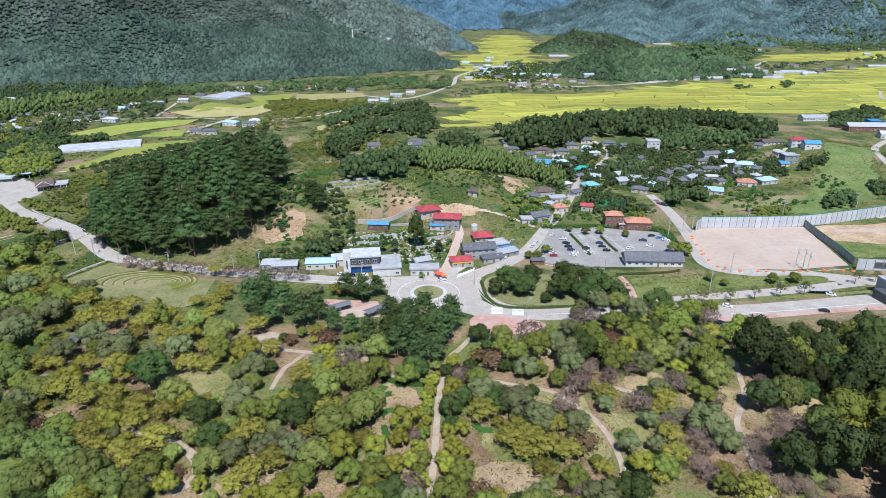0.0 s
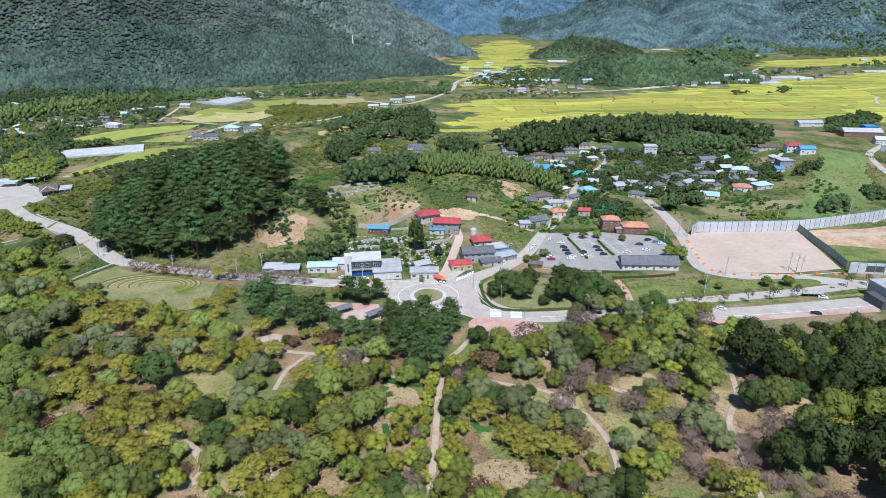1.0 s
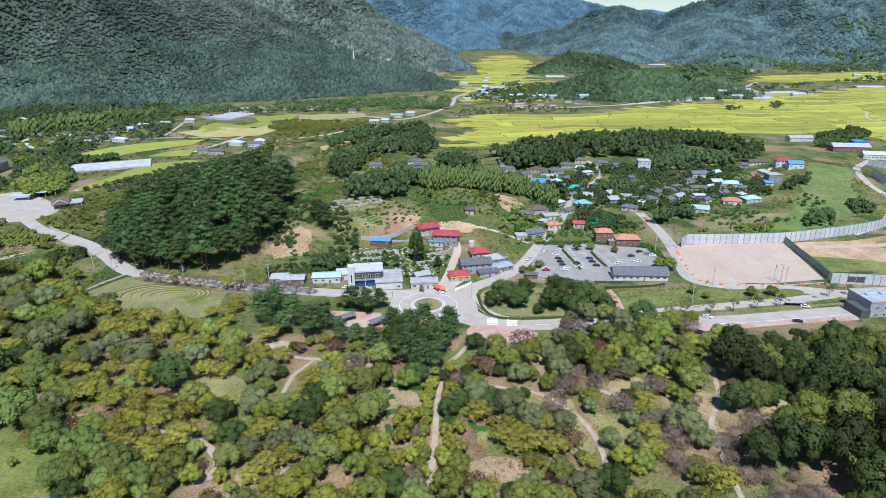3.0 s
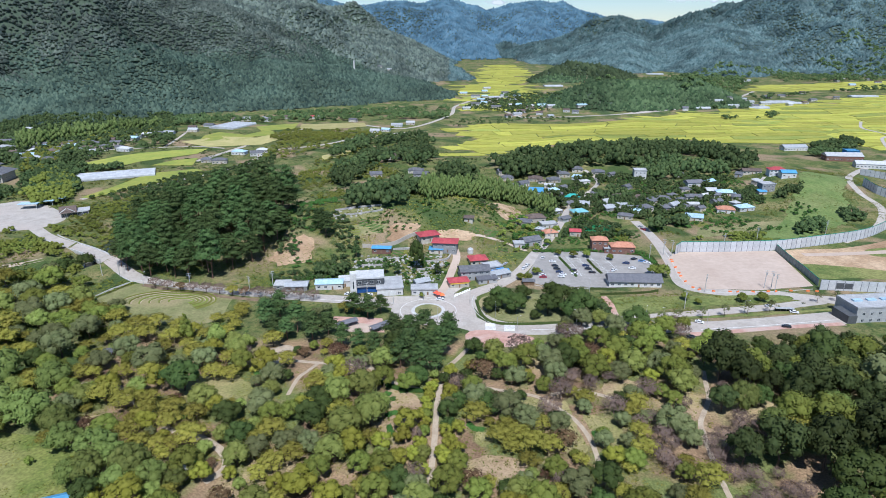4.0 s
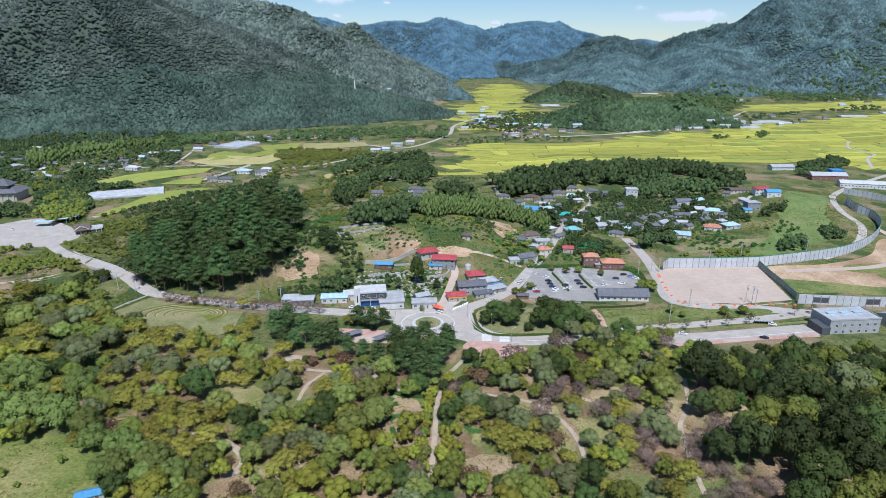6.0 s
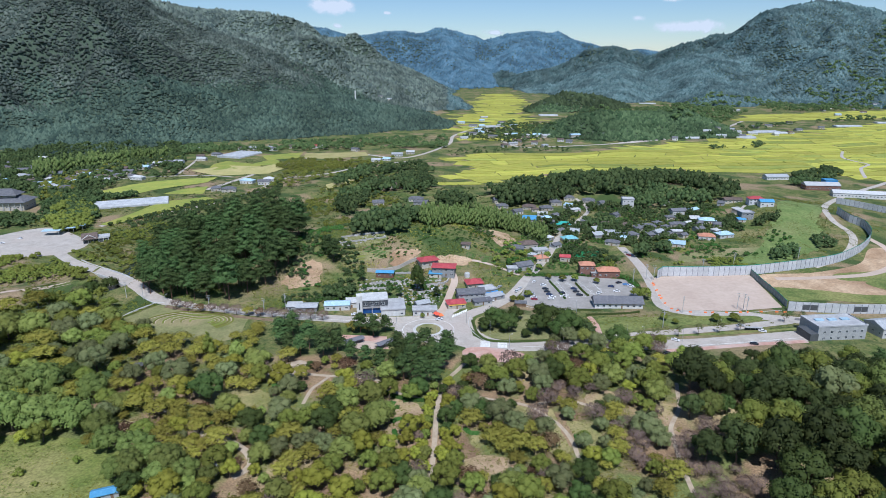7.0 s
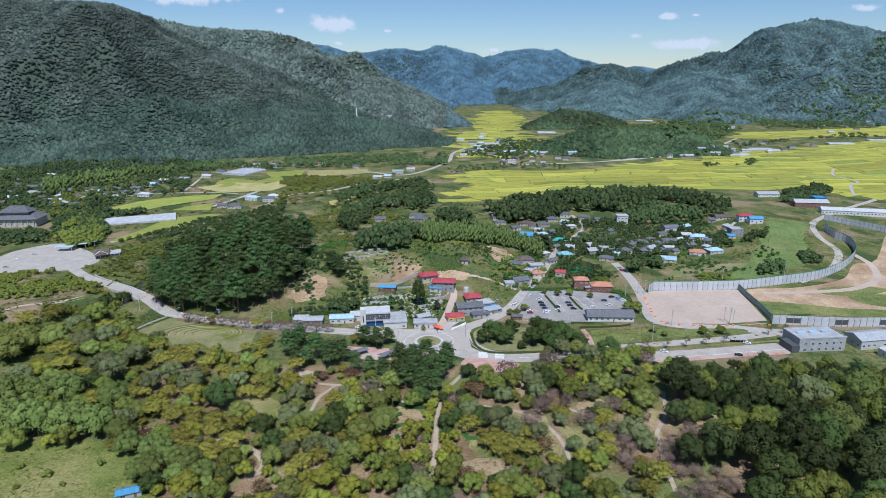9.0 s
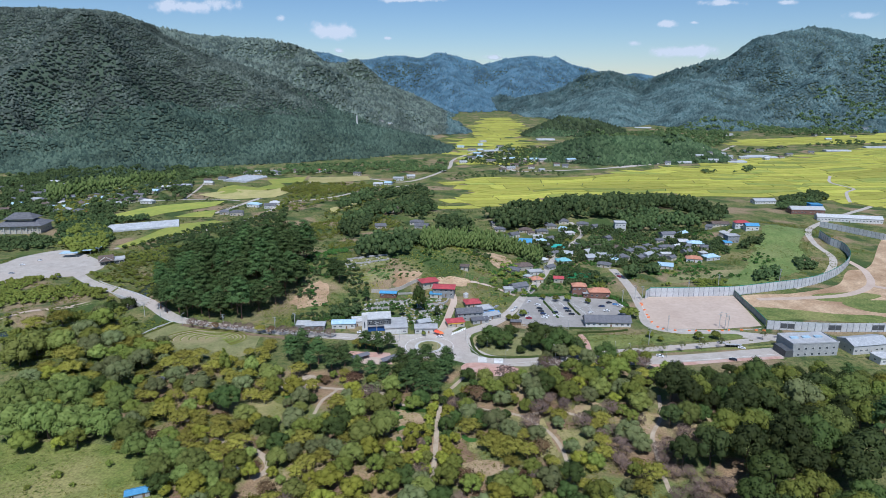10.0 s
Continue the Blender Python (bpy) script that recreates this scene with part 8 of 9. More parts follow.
for k in range(6):
    rx, ry = 27 - 4.0 * k, 14.5 - 2.2 * k
    arc = [(MAZE_AT[0] - 3 + 1.5 * k + rx * math.cos(a), MAZE_AT[1] + 4 + ry * math.sin(a)) for a in np.linspace(math.radians(-42), math.radians(200), 26)]
    leafy_strip(arc, 1.1, 0.6, L_MID, "bank", "", "", maze, 60 + k, 5.0, 0.35)
    part("turf_step", ribbon([(x * 0.985 + MAZE_AT[0] * 0.015, y * 0.96 + (MAZE_AT[1] + 4) * 0.04) for x, y in arc], 1.4, 0.12, 2), M_PATH, maze)


# Cars.
def car_model(name, paint, label, z=-900, van=False):
    ob = thing(name, pose(0, 0, 0), label, "car", "parked and passing cars")
    L, W = 4.55, 1.82
    if van:
        prof = [(-2.3, 0.35), (2.3, 0.35), (2.3, 0.95), (1.95, 1.05), (1.35, 1.9), (-2.2, 1.95), (-2.3, 1.0)]
        glass = [(-2.05, 1.15), (1.72, 1.15), (1.3, 1.78), (-2.05, 1.82)]
    else:
        prof = [(-2.25, 0.32), (2.27, 0.32), (2.27, 0.62), (2.1, 0.82), (1.2, 0.95), (0.45, 1.42), (-0.9, 1.46), (-1.75, 1.05), (-2.22, 0.98)]
        glass = [(-1.55, 0.98), (1.02, 0.98), (0.40, 1.36), (-0.86, 1.40)]

    def extrude(pr, w, taper):
        s = Shape()
        n = len(pr)
        for sy in (-1, 1):
            for x, zz in pr:
                inset = taper * max(0, zz - 0.9)
                s.v.append((x, sy * (w / 2 - inset), zz))
        s.f = [tuple(range(n)), tuple(range(2 * n - 1, n - 1, -1))] + [((i + 1) % n, i, n + i, n + (i + 1) % n) for i in range(n)]
        s.m = [0] * len(s.f)
        return s

    part("body", extrude(prof, W, 0.35), paint, ob)
    part("side_window", extrude(glass, W + 0.03, 0.35), M_GLASS, ob)
    ws, rear = Shape(), Shape()
    if not van:
        ws.face([(1.14, -0.72, 1.0), (1.14, 0.72, 1.0), (0.52, 0.62, 1.40), (0.52, -0.62, 1.40)])
        rear.face([(-1.72, 0.70, 1.10), (-1.72, -0.70, 1.10), (-0.98, -0.62, 1.46), (-0.98, 0.62, 1.46)])
    else:
        ws.face([(1.93, -0.72, 1.12), (1.93, 0.72, 1.12), (1.40, 0.58, 1.86), (1.40, -0.58, 1.86)])
        rear.face([(-2.31, 0.66, 1.15), (-2.31, -0.66, 1.15), (-2.24, -0.55, 1.8), (-2.24, 0.55, 1.8)])
    part("windscreen", ws, M_GLASS, ob)
    part("rear_window", rear, M_GLASS, ob)
    tyre = Shape().tube((0, -0.11, 0), (0, 0.11, 0), 0.33, 0.33, 12).mesh("wheel", M_BLACK)
    rim = Shape().tube((0, -0.12, 0), (0, 0.12, 0), 0.19, 0.19, 10).mesh("rim", M_METAL)
    for sx in (-1.35, 1.4):
        for sy in (-0.82, 0.82):
            w = part("wheel", tyre, None, ob, at=pose(sx, sy, 0.33))
            part("rim", rim, None, w)
    for sy in (-0.6, 0.6):
        part("headlight", Shape().box(2.2, sy - 0.18, 0.62, 2.29, sy + 0.18, 0.78), M_FRAME, ob)
        part("tail_light", Shape().box(-2.27, sy - 0.2, 0.75, -2.2, sy + 0.2, 0.92), R_RED, ob)
    return ob


def paint_job(name, c):
    return surface(name, c, tuple(min(1, k * 1.08) for k in c), 0.5, 0.25, spec=0.5, stain=0.03)


PAINTS = {"white": paint_job("white_paint", (0.74, 0.74, 0.74)), "black": paint_job("black_paint", (0.02, 0.02, 0.025)), "navy": paint_job("navy_paint", (0.03, 0.045, 0.11)),
          "silver": paint_job("silver_paint", (0.42, 0.43, 0.45)), "red": paint_job("red_paint", (0.30, 0.03, 0.05)), "blue": paint_job("blue_paint", (0.12, 0.26, 0.52))}
CAR_MODELS = {}


def park_car(colour, at, turn, van=False):
    key = (colour, van)
    z = gz(*at) + 0.13
    if key not in CAR_MODELS:
        CAR_MODELS[key] = car_model("van" if van else "car", PAINTS[colour], "%s %s standing on the asphalt" % (colour, "van" if van else "saloon car"))
        CAR_MODELS[key].matrix_basis = pose(at[0], at[1], z, 0, 0, turn)
    else:
        copy_thing(CAR_MODELS[key], pose(at[0], at[1], z, 0, 0, turn))


for colour, at, turn in [("white", (63.5, 355.5), 60), ("white", (69.2, 349.4), -8), ("black", (69.7, 342.2), -8), ("black", (70.1, 336.9), -8), ("navy", (70.8, 331.7), -8),
                         ("white", (72.3, 327.5), -8), ("white", (70.7, 324.2), -6), ("black", (80, 334.6), 172), ("white", (79.8, 328.6), 172), ("navy", (89.9, 342.9), -8), ("black", (90.3, 337.5), -8),
                         ("black", (91.6, 331.5), -8), ("silver", (58.6, 332.3), 175), ("white", (59.1, 326.4), 175), ("red", (59.2, 323.2), 175), ("white", (105.8, 335), 40),
                         ("navy", (117.4, 347.6), 165), ("white", (118.8, 338.4), 170), ("black", (124.9, 355.2), 20), ("white", (131.4, 348.3), -10), ("blue", (128.9, 351.3), -12)]:
    park_car(colour, at, turn)
for colour, at, turn, van in [("white", (-4.6, 290.1), 18, False), ("white", (132.4, 261), -30, False), ("white", (188, 272.5), -20, False), ("black", (174.2, 254.2), 160, False),
                              ("black", (121.7, 244.6), 170, False), ("silver", (124.7, 241.4), -10, False), ("silver", (178.5, 280.6), 5, True), ("white", (25.4, 317.4), 20, False), ("white", (29.7, 318.9), 22, False),
                              ("white", (48.9, 336.8), 55, False), ("white", (51.6, 342), 58, False), ("white", (-46, 295.6), 10, False), ("white", (-58.3, 296.9), 8, True), ("black", (-53, 295.6), 6, False),
                              ("red", (150.1, 419.7), 120, False), ("silver", (150.2, 426.3), 120, True), ("silver", (37.4, 342.9), 60, False), ("white", (-8.6, 336.5), 20, False),
                              ("white", (-392.5, 451.8), 10, False), ("white", (-386, 466.2), 170, True), ("silver", (-385.5, 426.5), 20, False)]:
    park_car(colour, at, turn, van)

# Parking stalls.
stalls = thing("parking_markings", pose(0, 0, 0), "white stall lines painted on the car park", "road marking", kind="structure")
for a, b in (((73.3, 363.1), (79.6, 340.8)), ((80.2, 361.5), (84, 326.9)), ((87, 359.9), (93.6, 328.9)), ((96.5, 358.2), (102.4, 332.4)), ((105.5, 360.3), (109.3, 335.8))):
    a, b = Vector((*a, 0)), Vector((*b, 0))
    d = (b - a).normalized()
    s = ribbon([(a.x, a.y), (b.x, b.y)], 0.18, 0.12, 5)
    part("line", s, M_PAINT, stalls)
    for k in range(int((b - a).length / 2.6) + 1):
        p = a + d * 2.6 * k
        part("line", ribbon([(p.x - d.y * 2.4, p.y + d.x * 2.4), (p.x + d.y * 2.4, p.y - d.x * 2.4)], 0.15, 0.12, 5), M_PAINT, stalls)


# Panel fences.
def panel_fence(line, high, step, name, label, panel_mat, cap_mat, banner=0, group="site fences"):
    ob = thing(name, pose(0, 0, 0), label, "fence", group)
    pts = smooth_line(line, 1.0)
    keep, run = [pts[0]], 0.0
    for a, b in zip(pts, pts[1:]):
        run += math.hypot(b[0] - a[0], b[1] - a[1])
        if run >= step:
            keep.append(b)
            run = 0.0
    pm = Shape()
    pm.box(0.02, -0.04, 0.1, 1 - 0.02, 0.04, high)
    for k in range(4):
        pm.box(0.10 + k * 0.22, -0.07, 0.1, 0.14 + k * 0.22, -0.04, high)
    pm = pm.mesh("panel", panel_mat)
    post = Shape().box(-0.13, -0.16, -0.5, 0.13, 0.16, high + 0.15).mesh("post", M_PANELRIB)
    cap = Shape().box(0, -0.12, high, 1, 0.12, high + 0.35).mesh("cap", cap_mat)
    board = Shape().box(0.05, -0.12, high * 0.22, 0.95, -0.08, high * 0.8).mesh("board", M_DARKWALL)
    for i, (a, b) in enumerate(zip(keep, keep[1:])):
        ln = math.hypot(b[0] - a[0], b[1] - a[1])
        m = pose(a[0], a[1], gz(*a), 0, 0, math.degrees(math.atan2(b[1] - a[1], b[0] - a[0]))) @ Matrix.Diagonal((ln, 1, 1, 1))
        pn = part("panel", pm, None, ob, at=m)
        part("cap", cap, None, pn)
        part("post", post, None, ob, at=pose(a[0], a[1], gz(*a), 0, 0, math.degrees(math.atan2(b[1] - a[1], b[0] - a[0]))))
        if banner and i % banner in (2, 3):
            part("board", board, None, pn, "dark picture board")
    return ob


panel_fence([(160.8, 370.6), (183.4, 370.2), (205.7, 371.4), (228.7, 373.8), (259.3, 382.5), (295.1, 394.6), (314.7, 404.2), (343.5, 425.8), (366.6, 449.4), (379.8, 468.8), (388.3, 493.1), (383.6, 509), (388, 533.2)], 7.6, 3.8, "site_fence",
            "tall hoarding of pale grey panels round the building site", M_PANEL, M_GREENNET)
panel_fence([(160.8, 370.6), (155.1, 364.2)], 7.0, 3.0, "site_fence", "short return of the pale grey hoarding", M_PANEL, M_GREENNET)
panel_fence([(228.5, 372.7), (226, 349.4), (224.8, 329.7), (222.5, 310.8)], 4.6, 3.4, "site_fence", "side fence of grey panels with green netting", M_SIDEPANEL, M_GREENNET)
panel_fence([(220.2, 305.1), (243.5, 302.4), (265.6, 300.7), (299.5, 301), (327.1, 301.1)], 6.2, 3.8, "site_fence", "white hoarding with dark picture boards", M_PANEL, M_PANEL, banner=7)
panel_fence([(431.9, 604.3), (448.9, 579.4), (468.4, 545.6), (488.1, 514.5)], 6.5, 4.0, "site_fence", "farther run of pale grey hoarding", M_PANEL, M_PANEL)

# Retaining wall on the slope, and stone terraces.
def wall_strip(line, high, thick, material, name, label, z=None):
    pts = smooth_line(line, 2.0)
    s, rows = Shape(), []
    for i, (x, y) in enumerate(pts):
        a, b = pts[max(i - 1, 0)], pts[min(i + 1, len(pts) - 1)]
        d = Vector((b[0] - a[0], b[1] - a[1])).normalized()
        g0 = gz(x, y)
        rows.append(len(s.v))
        for o, h in ((-thick / 2, -1.0), (-thick / 2, high), (thick / 2, high), (thick / 2, -1.0)):
            s.v.append((x - d.y * o, y + d.x * o, g0 + h))
    for a, b in zip(rows, rows[1:]):
        for k in range(3):
            s.f.append((a + k + 1, a + k, b + k, b + k + 1))
            s.m.append(0)
    s.f += [(rows[0], rows[0] + 1, rows[0] + 2, rows[0] + 3), (rows[-1] + 3, rows[-1] + 2, rows[-1] + 1, rows[-1])]
    s.m += [0, 0]
    return tagged(part(name, s, material), label, "wall", kind="structure")


wall_strip([(-58, 359.6), (-46.3, 360.2), (-36, 364), (-29.2, 370.1), (-22.2, 374.9)], 2.8, 0.4, M_CONCRETE, "retaining_wall", "curved pale concrete retaining wall on the slope")
wall_strip([(-82.4, 390.7), (-72.6, 395.4), (-59.9, 399.9), (-48, 404.6)], 1.3, 0.5, M_STONE, "stone_wall", "low stone wall of the graveyard")
wall_strip([(-82.9, 400), (-68.6, 407.4), (-50.3, 412.1)], 1.3, 0.5, M_STONE, "stone_wall", "low stone wall of the graveyard")
for i, line in enumerate([[(-17.2, 341.4), (-1.9, 344.9), (1.6, 351.8)], [(-20, 331), (-8.5, 333.8), (-1.9, 338.1)], [(-53.3, 344.7), (-32.8, 346.2), (-27.9, 350.2)], [(-59, 336.6), (-35.6, 338.1)], [(-37.3, 357.8), (-21.4, 359)]]):
    wall_strip(line, 1.2, 0.8, M_STONE, "stone_wall", "rough dry-stone terrace wall on the slope")

# Stream bridge.
bridge = thing("bridge", pose(0, 0, 0), "concrete road bridge with low parapets over the stream", "bridge", kind="structure")
BR = [(-298.7, 401.7), (-283.6, 390.5), (-241.9, 363.6), (-198.5, 324.4), (-191.6, 320.5)]
def offset_line(line, o):
    out = []
    for i, (x, y) in enumerate(line):
        a, b = line[max(i - 1, 0)], line[min(i + 1, len(line) - 1)]
        d = Vector((b[0] - a[0], b[1] - a[1])).normalized()
        out.append((x - d.y * o, y + d.x * o))
    return out


def solid_strip(line, o0, o1, z0, z1):
    s, rows = Shape(), []
    pts = smooth_line(line, 3.0)
    for (xa, ya), (xb, yb) in zip(offset_line(pts, o0), offset_line(pts, o1)):
        rows.append(len(s.v))
        s.v += [(xa, ya, z0), (xa, ya, z1), (xb, yb, z1), (xb, yb, z0)]
    for a, b in zip(rows, rows[1:]):
        for k in range(4):
            s.f.append((a + (k + 1) % 4, a + k, b + k, b + (k + 1) % 4))
            s.m.append(0)
    s.f += [tuple(rows[0] + k for k in range(4)), tuple(rows[-1] + k for k in (3, 2, 1, 0))]
    s.m += [0, 0]
    return s


part("deck", solid_strip(BR, -5.2, 5.2, -1.9, -0.12), M_CONCRETE, bridge)
for o in (-5.3, 5.0):
    part("parapet", solid_strip(BR, o, o + 0.45, -0.9, 1.0), M_KERB, bridge)
for k in (0.25, 0.5, 0.75):
    p = Vector(BR[0]).lerp(Vector(BR[-1]), k)
    part("pier", Shape().box(-4.6, -0.5, -8, 4.6, 0.5, -1.85), M_CONCRETE, bridge, at=pose(p.x, p.y, 0, 0, 0, 52))
M_WATER = surface("stream_water", (0.03, 0.045, 0.035), (0.05, 0.065, 0.05), 0.2, 0.1, 0.02, 0.8, space="world", spec=0.5)
tagged(part("stream", ribbon(STREAM[1:5], 12.0, 0.35, 6, least=-5.6), M_WATER), "dark shallow stream between green banks", "stream", kind="structure")


# Poles and lamps.
def pole_model(high):
    ob = thing("utility_pole", pose(0, 0, 0), "grey concrete utility pole with cross-arms", "utility pole", "utility poles")
    part("shaft", Shape().tube((0, 0, -0.5), (0, 0, high), 0.24, 0.14, 8), M_POLE, ob)
    for h in (0.4, 1.5):
        part("crossarm", Shape().box(-1.3, -0.08, high - h - 0.1, 1.3, 0.08, high - h + 0.05), M_METAL, ob)
    for px in (-1.2, -0.5, 0.5, 1.2):
        part("insulator", Shape().tube((px, 0, high - 0.35), (px, 0, high - 0.05), 0.07, 0.05, 6), M_WHITE, ob)
    part("transformer", Shape().tube((0.45, 0, high - 3.0), (0.45, 0, high - 2.0), 0.28, 0.28, 8), M_METAL, ob)
    return ob


def lamp_model():
    ob = thing("street_lamp", pose(0, 0, 0), "slim grey street lamp with a curved arm", "street lamp", "street lamps")
    part("post", Shape().tube((0, 0, -0.3), (0, 0, 8.2), 0.11, 0.07, 8), M_METAL, ob)
    part("arm", Shape().tube((0, 0, 8.1), (1.7, 0, 8.7), 0.05, 0.04, 6), M_METAL, ob)
    part("lamp_head", Shape().box(1.4, -0.16, 8.6, 2.2, 0.16, 8.78), M_WHITE, ob)
    return ob


POLES = [(-218.2, 325.2), (-205.4, 322.4), (-152.7, 301.9), (-115.9, 297), (-104.4, 304.8), (147.3, 364.2), (151.1, 301.5), (188.8, 307.6), (192, 306), (191.9, 301.4), (131.1, 279.1), (134.7, 354.1), (193.5, 376.6), (224.4, 392.8), (282.2, 406.8), (152.2, 362.1), (-45.9, 287.9), (84.9, 418.1), (74, 389.2)]
pm = pole_model(11.5)
pm.matrix_basis = pose(*POLES[0], gz(*POLES[0]), 0, 0, 20)
for k, at in enumerate(POLES[1:]):
    copy_thing(pm, pose(*at, gz(*at), 0, 0, (k * 53) % 90 - 40))
LAMPS = [(25.7, 267.8), (-5.6, 262.8), (-30.8, 284.6), (-14, 289.3), (12.4, 285), (35.5, 251.6), (67.2, 258.6), (114.3, 263.2), (160.3, 271.5), (-184.2, 309.1), (-81.7, 289.2), (105.9, 266.3), (135.9, 259.8), (82.8, 299.4)]
lm = lamp_model()
lm.matrix_basis = pose(*LAMPS[0], gz(*LAMPS[0]), 0, 0, 90)
for k, at in enumerate(LAMPS[1:]):
    copy_thing(lm, pose(*at, gz(*at), 0, 0, (k * 97) % 360))

# Street trees.
for x, y in [(122, 264.2), (136, 266.4), (148.2, 268), (161.6, 270.2), (175.1, 273.3), (208.1, 286.3), (219.9, 288.4), (103.9, 260.4), (112.6, 262.1)]:
    plant("street", x, y, 2.1, 1.3, "street trees")
for x, y in [(-175.8, 306.1), (-167.6, 303.9), (-158.9, 301.8), (-150.6, 300.4), (-142.3, 299.1), (-134.1, 297.7), (-126, 296.3), (-118.1, 295.6), (-110.1, 294.1), (-102.3, 293.4), (-92.9, 291.9), (-85.2, 291.2), (-77.4, 289.8)]:
    plant(("bare", "bare", "rust", "bare", "olive")[int(x) % 5], x, y, 3.7, 0.95, "street trees")
for x, y, r in [(134.1, 324.8, 4.2), (128.9, 328.3, 3.5), (55.5, 327.8, 2.7), (49.3, 318.1, 2.6), (74.9, 363, 2.2), (84.7, 358.7, 2.5), (93.8, 359.9, 2.6), (135.5, 290.4, 2.3), (108.5, 355.1, 2.2), (140.3, 284.2, 1.9), (166.4, 287.9, 2.7), (178.2, 288.5, 3), (44.8, 320.2, 2.3), (-15.1, 292.8, 1.5), (80.8, 407.4, 3.2)]:
    plant("round", x, y, r, 1.0, "village trees")
for x, y, r in [(-56.2, 272.5, 4), (-46.2, 271.3, 4), (-66.4, 273.7, 2.9), (-84.1, 276.8, 3.5), (-92.7, 276.8, 3.6), (-71, 268.8, 2.9), (-112.5, 272.2, 4.2), (-113.8, 260.2, 4.1), (-111.9, 247.4, 3.4), (-102.7, 281.2, 3)]:
    plant("olive" if r > 3 else "grey", x, y, r)

# Small things.
for k, at in enumerate([(-5.2, 293.5), (-3.4, 292.2), (-6.7, 294.9)]):
    ob = thing("awning_tent", pose(at[0], at[1], gz(*at), 0, 0, 20 * k), "small red and orange awning beside the road", "tent", "awning tents")
    part("canopy", Shape().prism([(-1.5, -1.5), (1.5, -1.5), (1.5, 1.5), (-1.5, 1.5)], 2.2, 3.6, top=[(-0.1, -0.1), (0.1, -0.1), (0.1, 0.1), (-0.1, 0.1)]), (M_REDCLOTH, M_ORANGE, M_REDCLOTH)[k], ob)
    for sx in (-1.4, 1.4):
        for sy in (-1.4, 1.4):
            part("leg", Shape().tube((sx, sy, 0), (sx, sy, 2.25), 0.04, 0.04, 5), M_METAL, ob)
pav = thing("pavilion", pose(*(-162.3, 224.6), 0, 0, 0, 15), "small wooden pavilion with a grey hipped roof", "pavilion")
part("roof", roof_shape("hip", 5, 5, 3.0, 1.9, 0.9), R_GREY, pav)
part("platform", Shape().box(-2.6, -2.6, 0, 2.6, 2.6, 0.5), M_WOOD, pav)
for sx in (-2.2, 2.2):
    for sy in (-2.2, 2.2):
        part("post", Shape().tube((sx, sy, 0.5), (sx, sy, 3.05), 0.13, 0.13, 6), M_WOOD, pav)
for at, tn in (((-53, 256.7), 35), ((-34.9, 253.4), 40)):
    ob = thing("shelter", pose(at[0], at[1], gz(*at), 0, 0, tn), "open shelter with a curved dark grey roof", "shelter", "plaza shelters")
    s = Shape()
    arc = [(-2.4 + 4.8 * k / 8, 2.7 + 0.9 * math.sin(math.pi * k / 8)) for k in range(9)]
    for sx in (-6, 6):
        s.v += [(sx, a, b) for a, b in arc] + [(sx, a, b + 0.12) for a, b in arc]
    for k in range(8):
        s.f += [(9 + k, 10 + k, 28 + k, 27 + k), (k + 1, k, 18 + k, 19 + k)]
        s.m += [0, 0]
    s.f += [(0, 9, 27, 18), (8, 26, 35, 17)]
    s.m += [0, 0]
    part("roof", s, R_DARKSHEET, ob)
    for sx in (-5.2, 0, 5.2):
        for sy in (-2.1, 2.1):
            part("post", Shape().tube((sx, sy, 0), (sx, sy, 2.85), 0.09, 0.09, 6), M_METAL, ob)
bus = thing("bus_shelter", pose(*(183.6, 274.5), 0.1, 0, 0, -4), "glass and steel bus shelter on the verge", "bus shelter")
part("roof", Shape().box(-5, -1, 2.6, 5, 1, 2.8), R_SHEET, bus)
part("back_wall", Shape().box(-4.8, 0.85, 0.2, 4.8, 0.92, 2.4), M_GLASS, bus)
for px in (-4.6, -1.5, 1.5, 4.6):
    part("post", Shape().box(px - 0.08, 0.7, 0, px + 0.08, 0.84, 2.6), M_METAL, bus)
PW = [(-204.7, 293.2), (-200.5, 304.1), (-193.4, 314.5)]
wall_strip(PW, 1.0, 0.6, M_KERB, "planter_wall", "low white stone wall with clipped dark bushes")
a, b = Vector(PW[0]), Vector(PW[-1])
for k in range(15):
    p = a.lerp(b, (k + 0.5) / 15)
    plant("shrub", p.x + 0.6, p.y - 1.2, 0.75, 1.0, "bushes along the planter wall")
tank = thing("water_tank", pose(*(14.9, 356.5), 4, 0, 0, 0), "white domed water tank on the slope", "tank")
part("body", Shape().tube((0, 0, -3), (0, 0, 3.4), 2.0, 2.0, 14), M_WHITE, tank)
part("dome", Shape().tube((0, 0, 3.4), (0, 0, 4.3), 2.0, 0.6, 14), R_WHITE, tank)
M_TURF = surface("artificial_turf", (0.02, 0.16, 0.06), (0.03, 0.21, 0.08), 0.4, 0.9, space="world")
court = tagged(part("sports_court", drape([(104.7, 432.8), (128.6, 430.3), (122.4, 414.4), (99.6, 416.5)], 0.15), M_TURF), "flat green artificial sports court", "court", kind="structure")
orn = thing("garden_ornament", pose(*(-86.1, 144.7), 0, 0, 0, 0), "red and white painted garden ornament", "ornament")
part("base", Shape().tube((0, 0, 0), (0, 0, 0.7), 0.9, 0.7, 10), R_WHITE, orn)
part("cap", Shape().tube((0, 0, 0.7), (0, 0, 2.0), 1.2, 0.15, 10), R_RED, orn)
boat = house((-127.2, 129.1), 9, 4, 2.4, 22, "gable", R_BLUE, M_GREYWALL, "small shed with a bright blue roof at the meadow", rise=0.8, name="shed", category="shed")
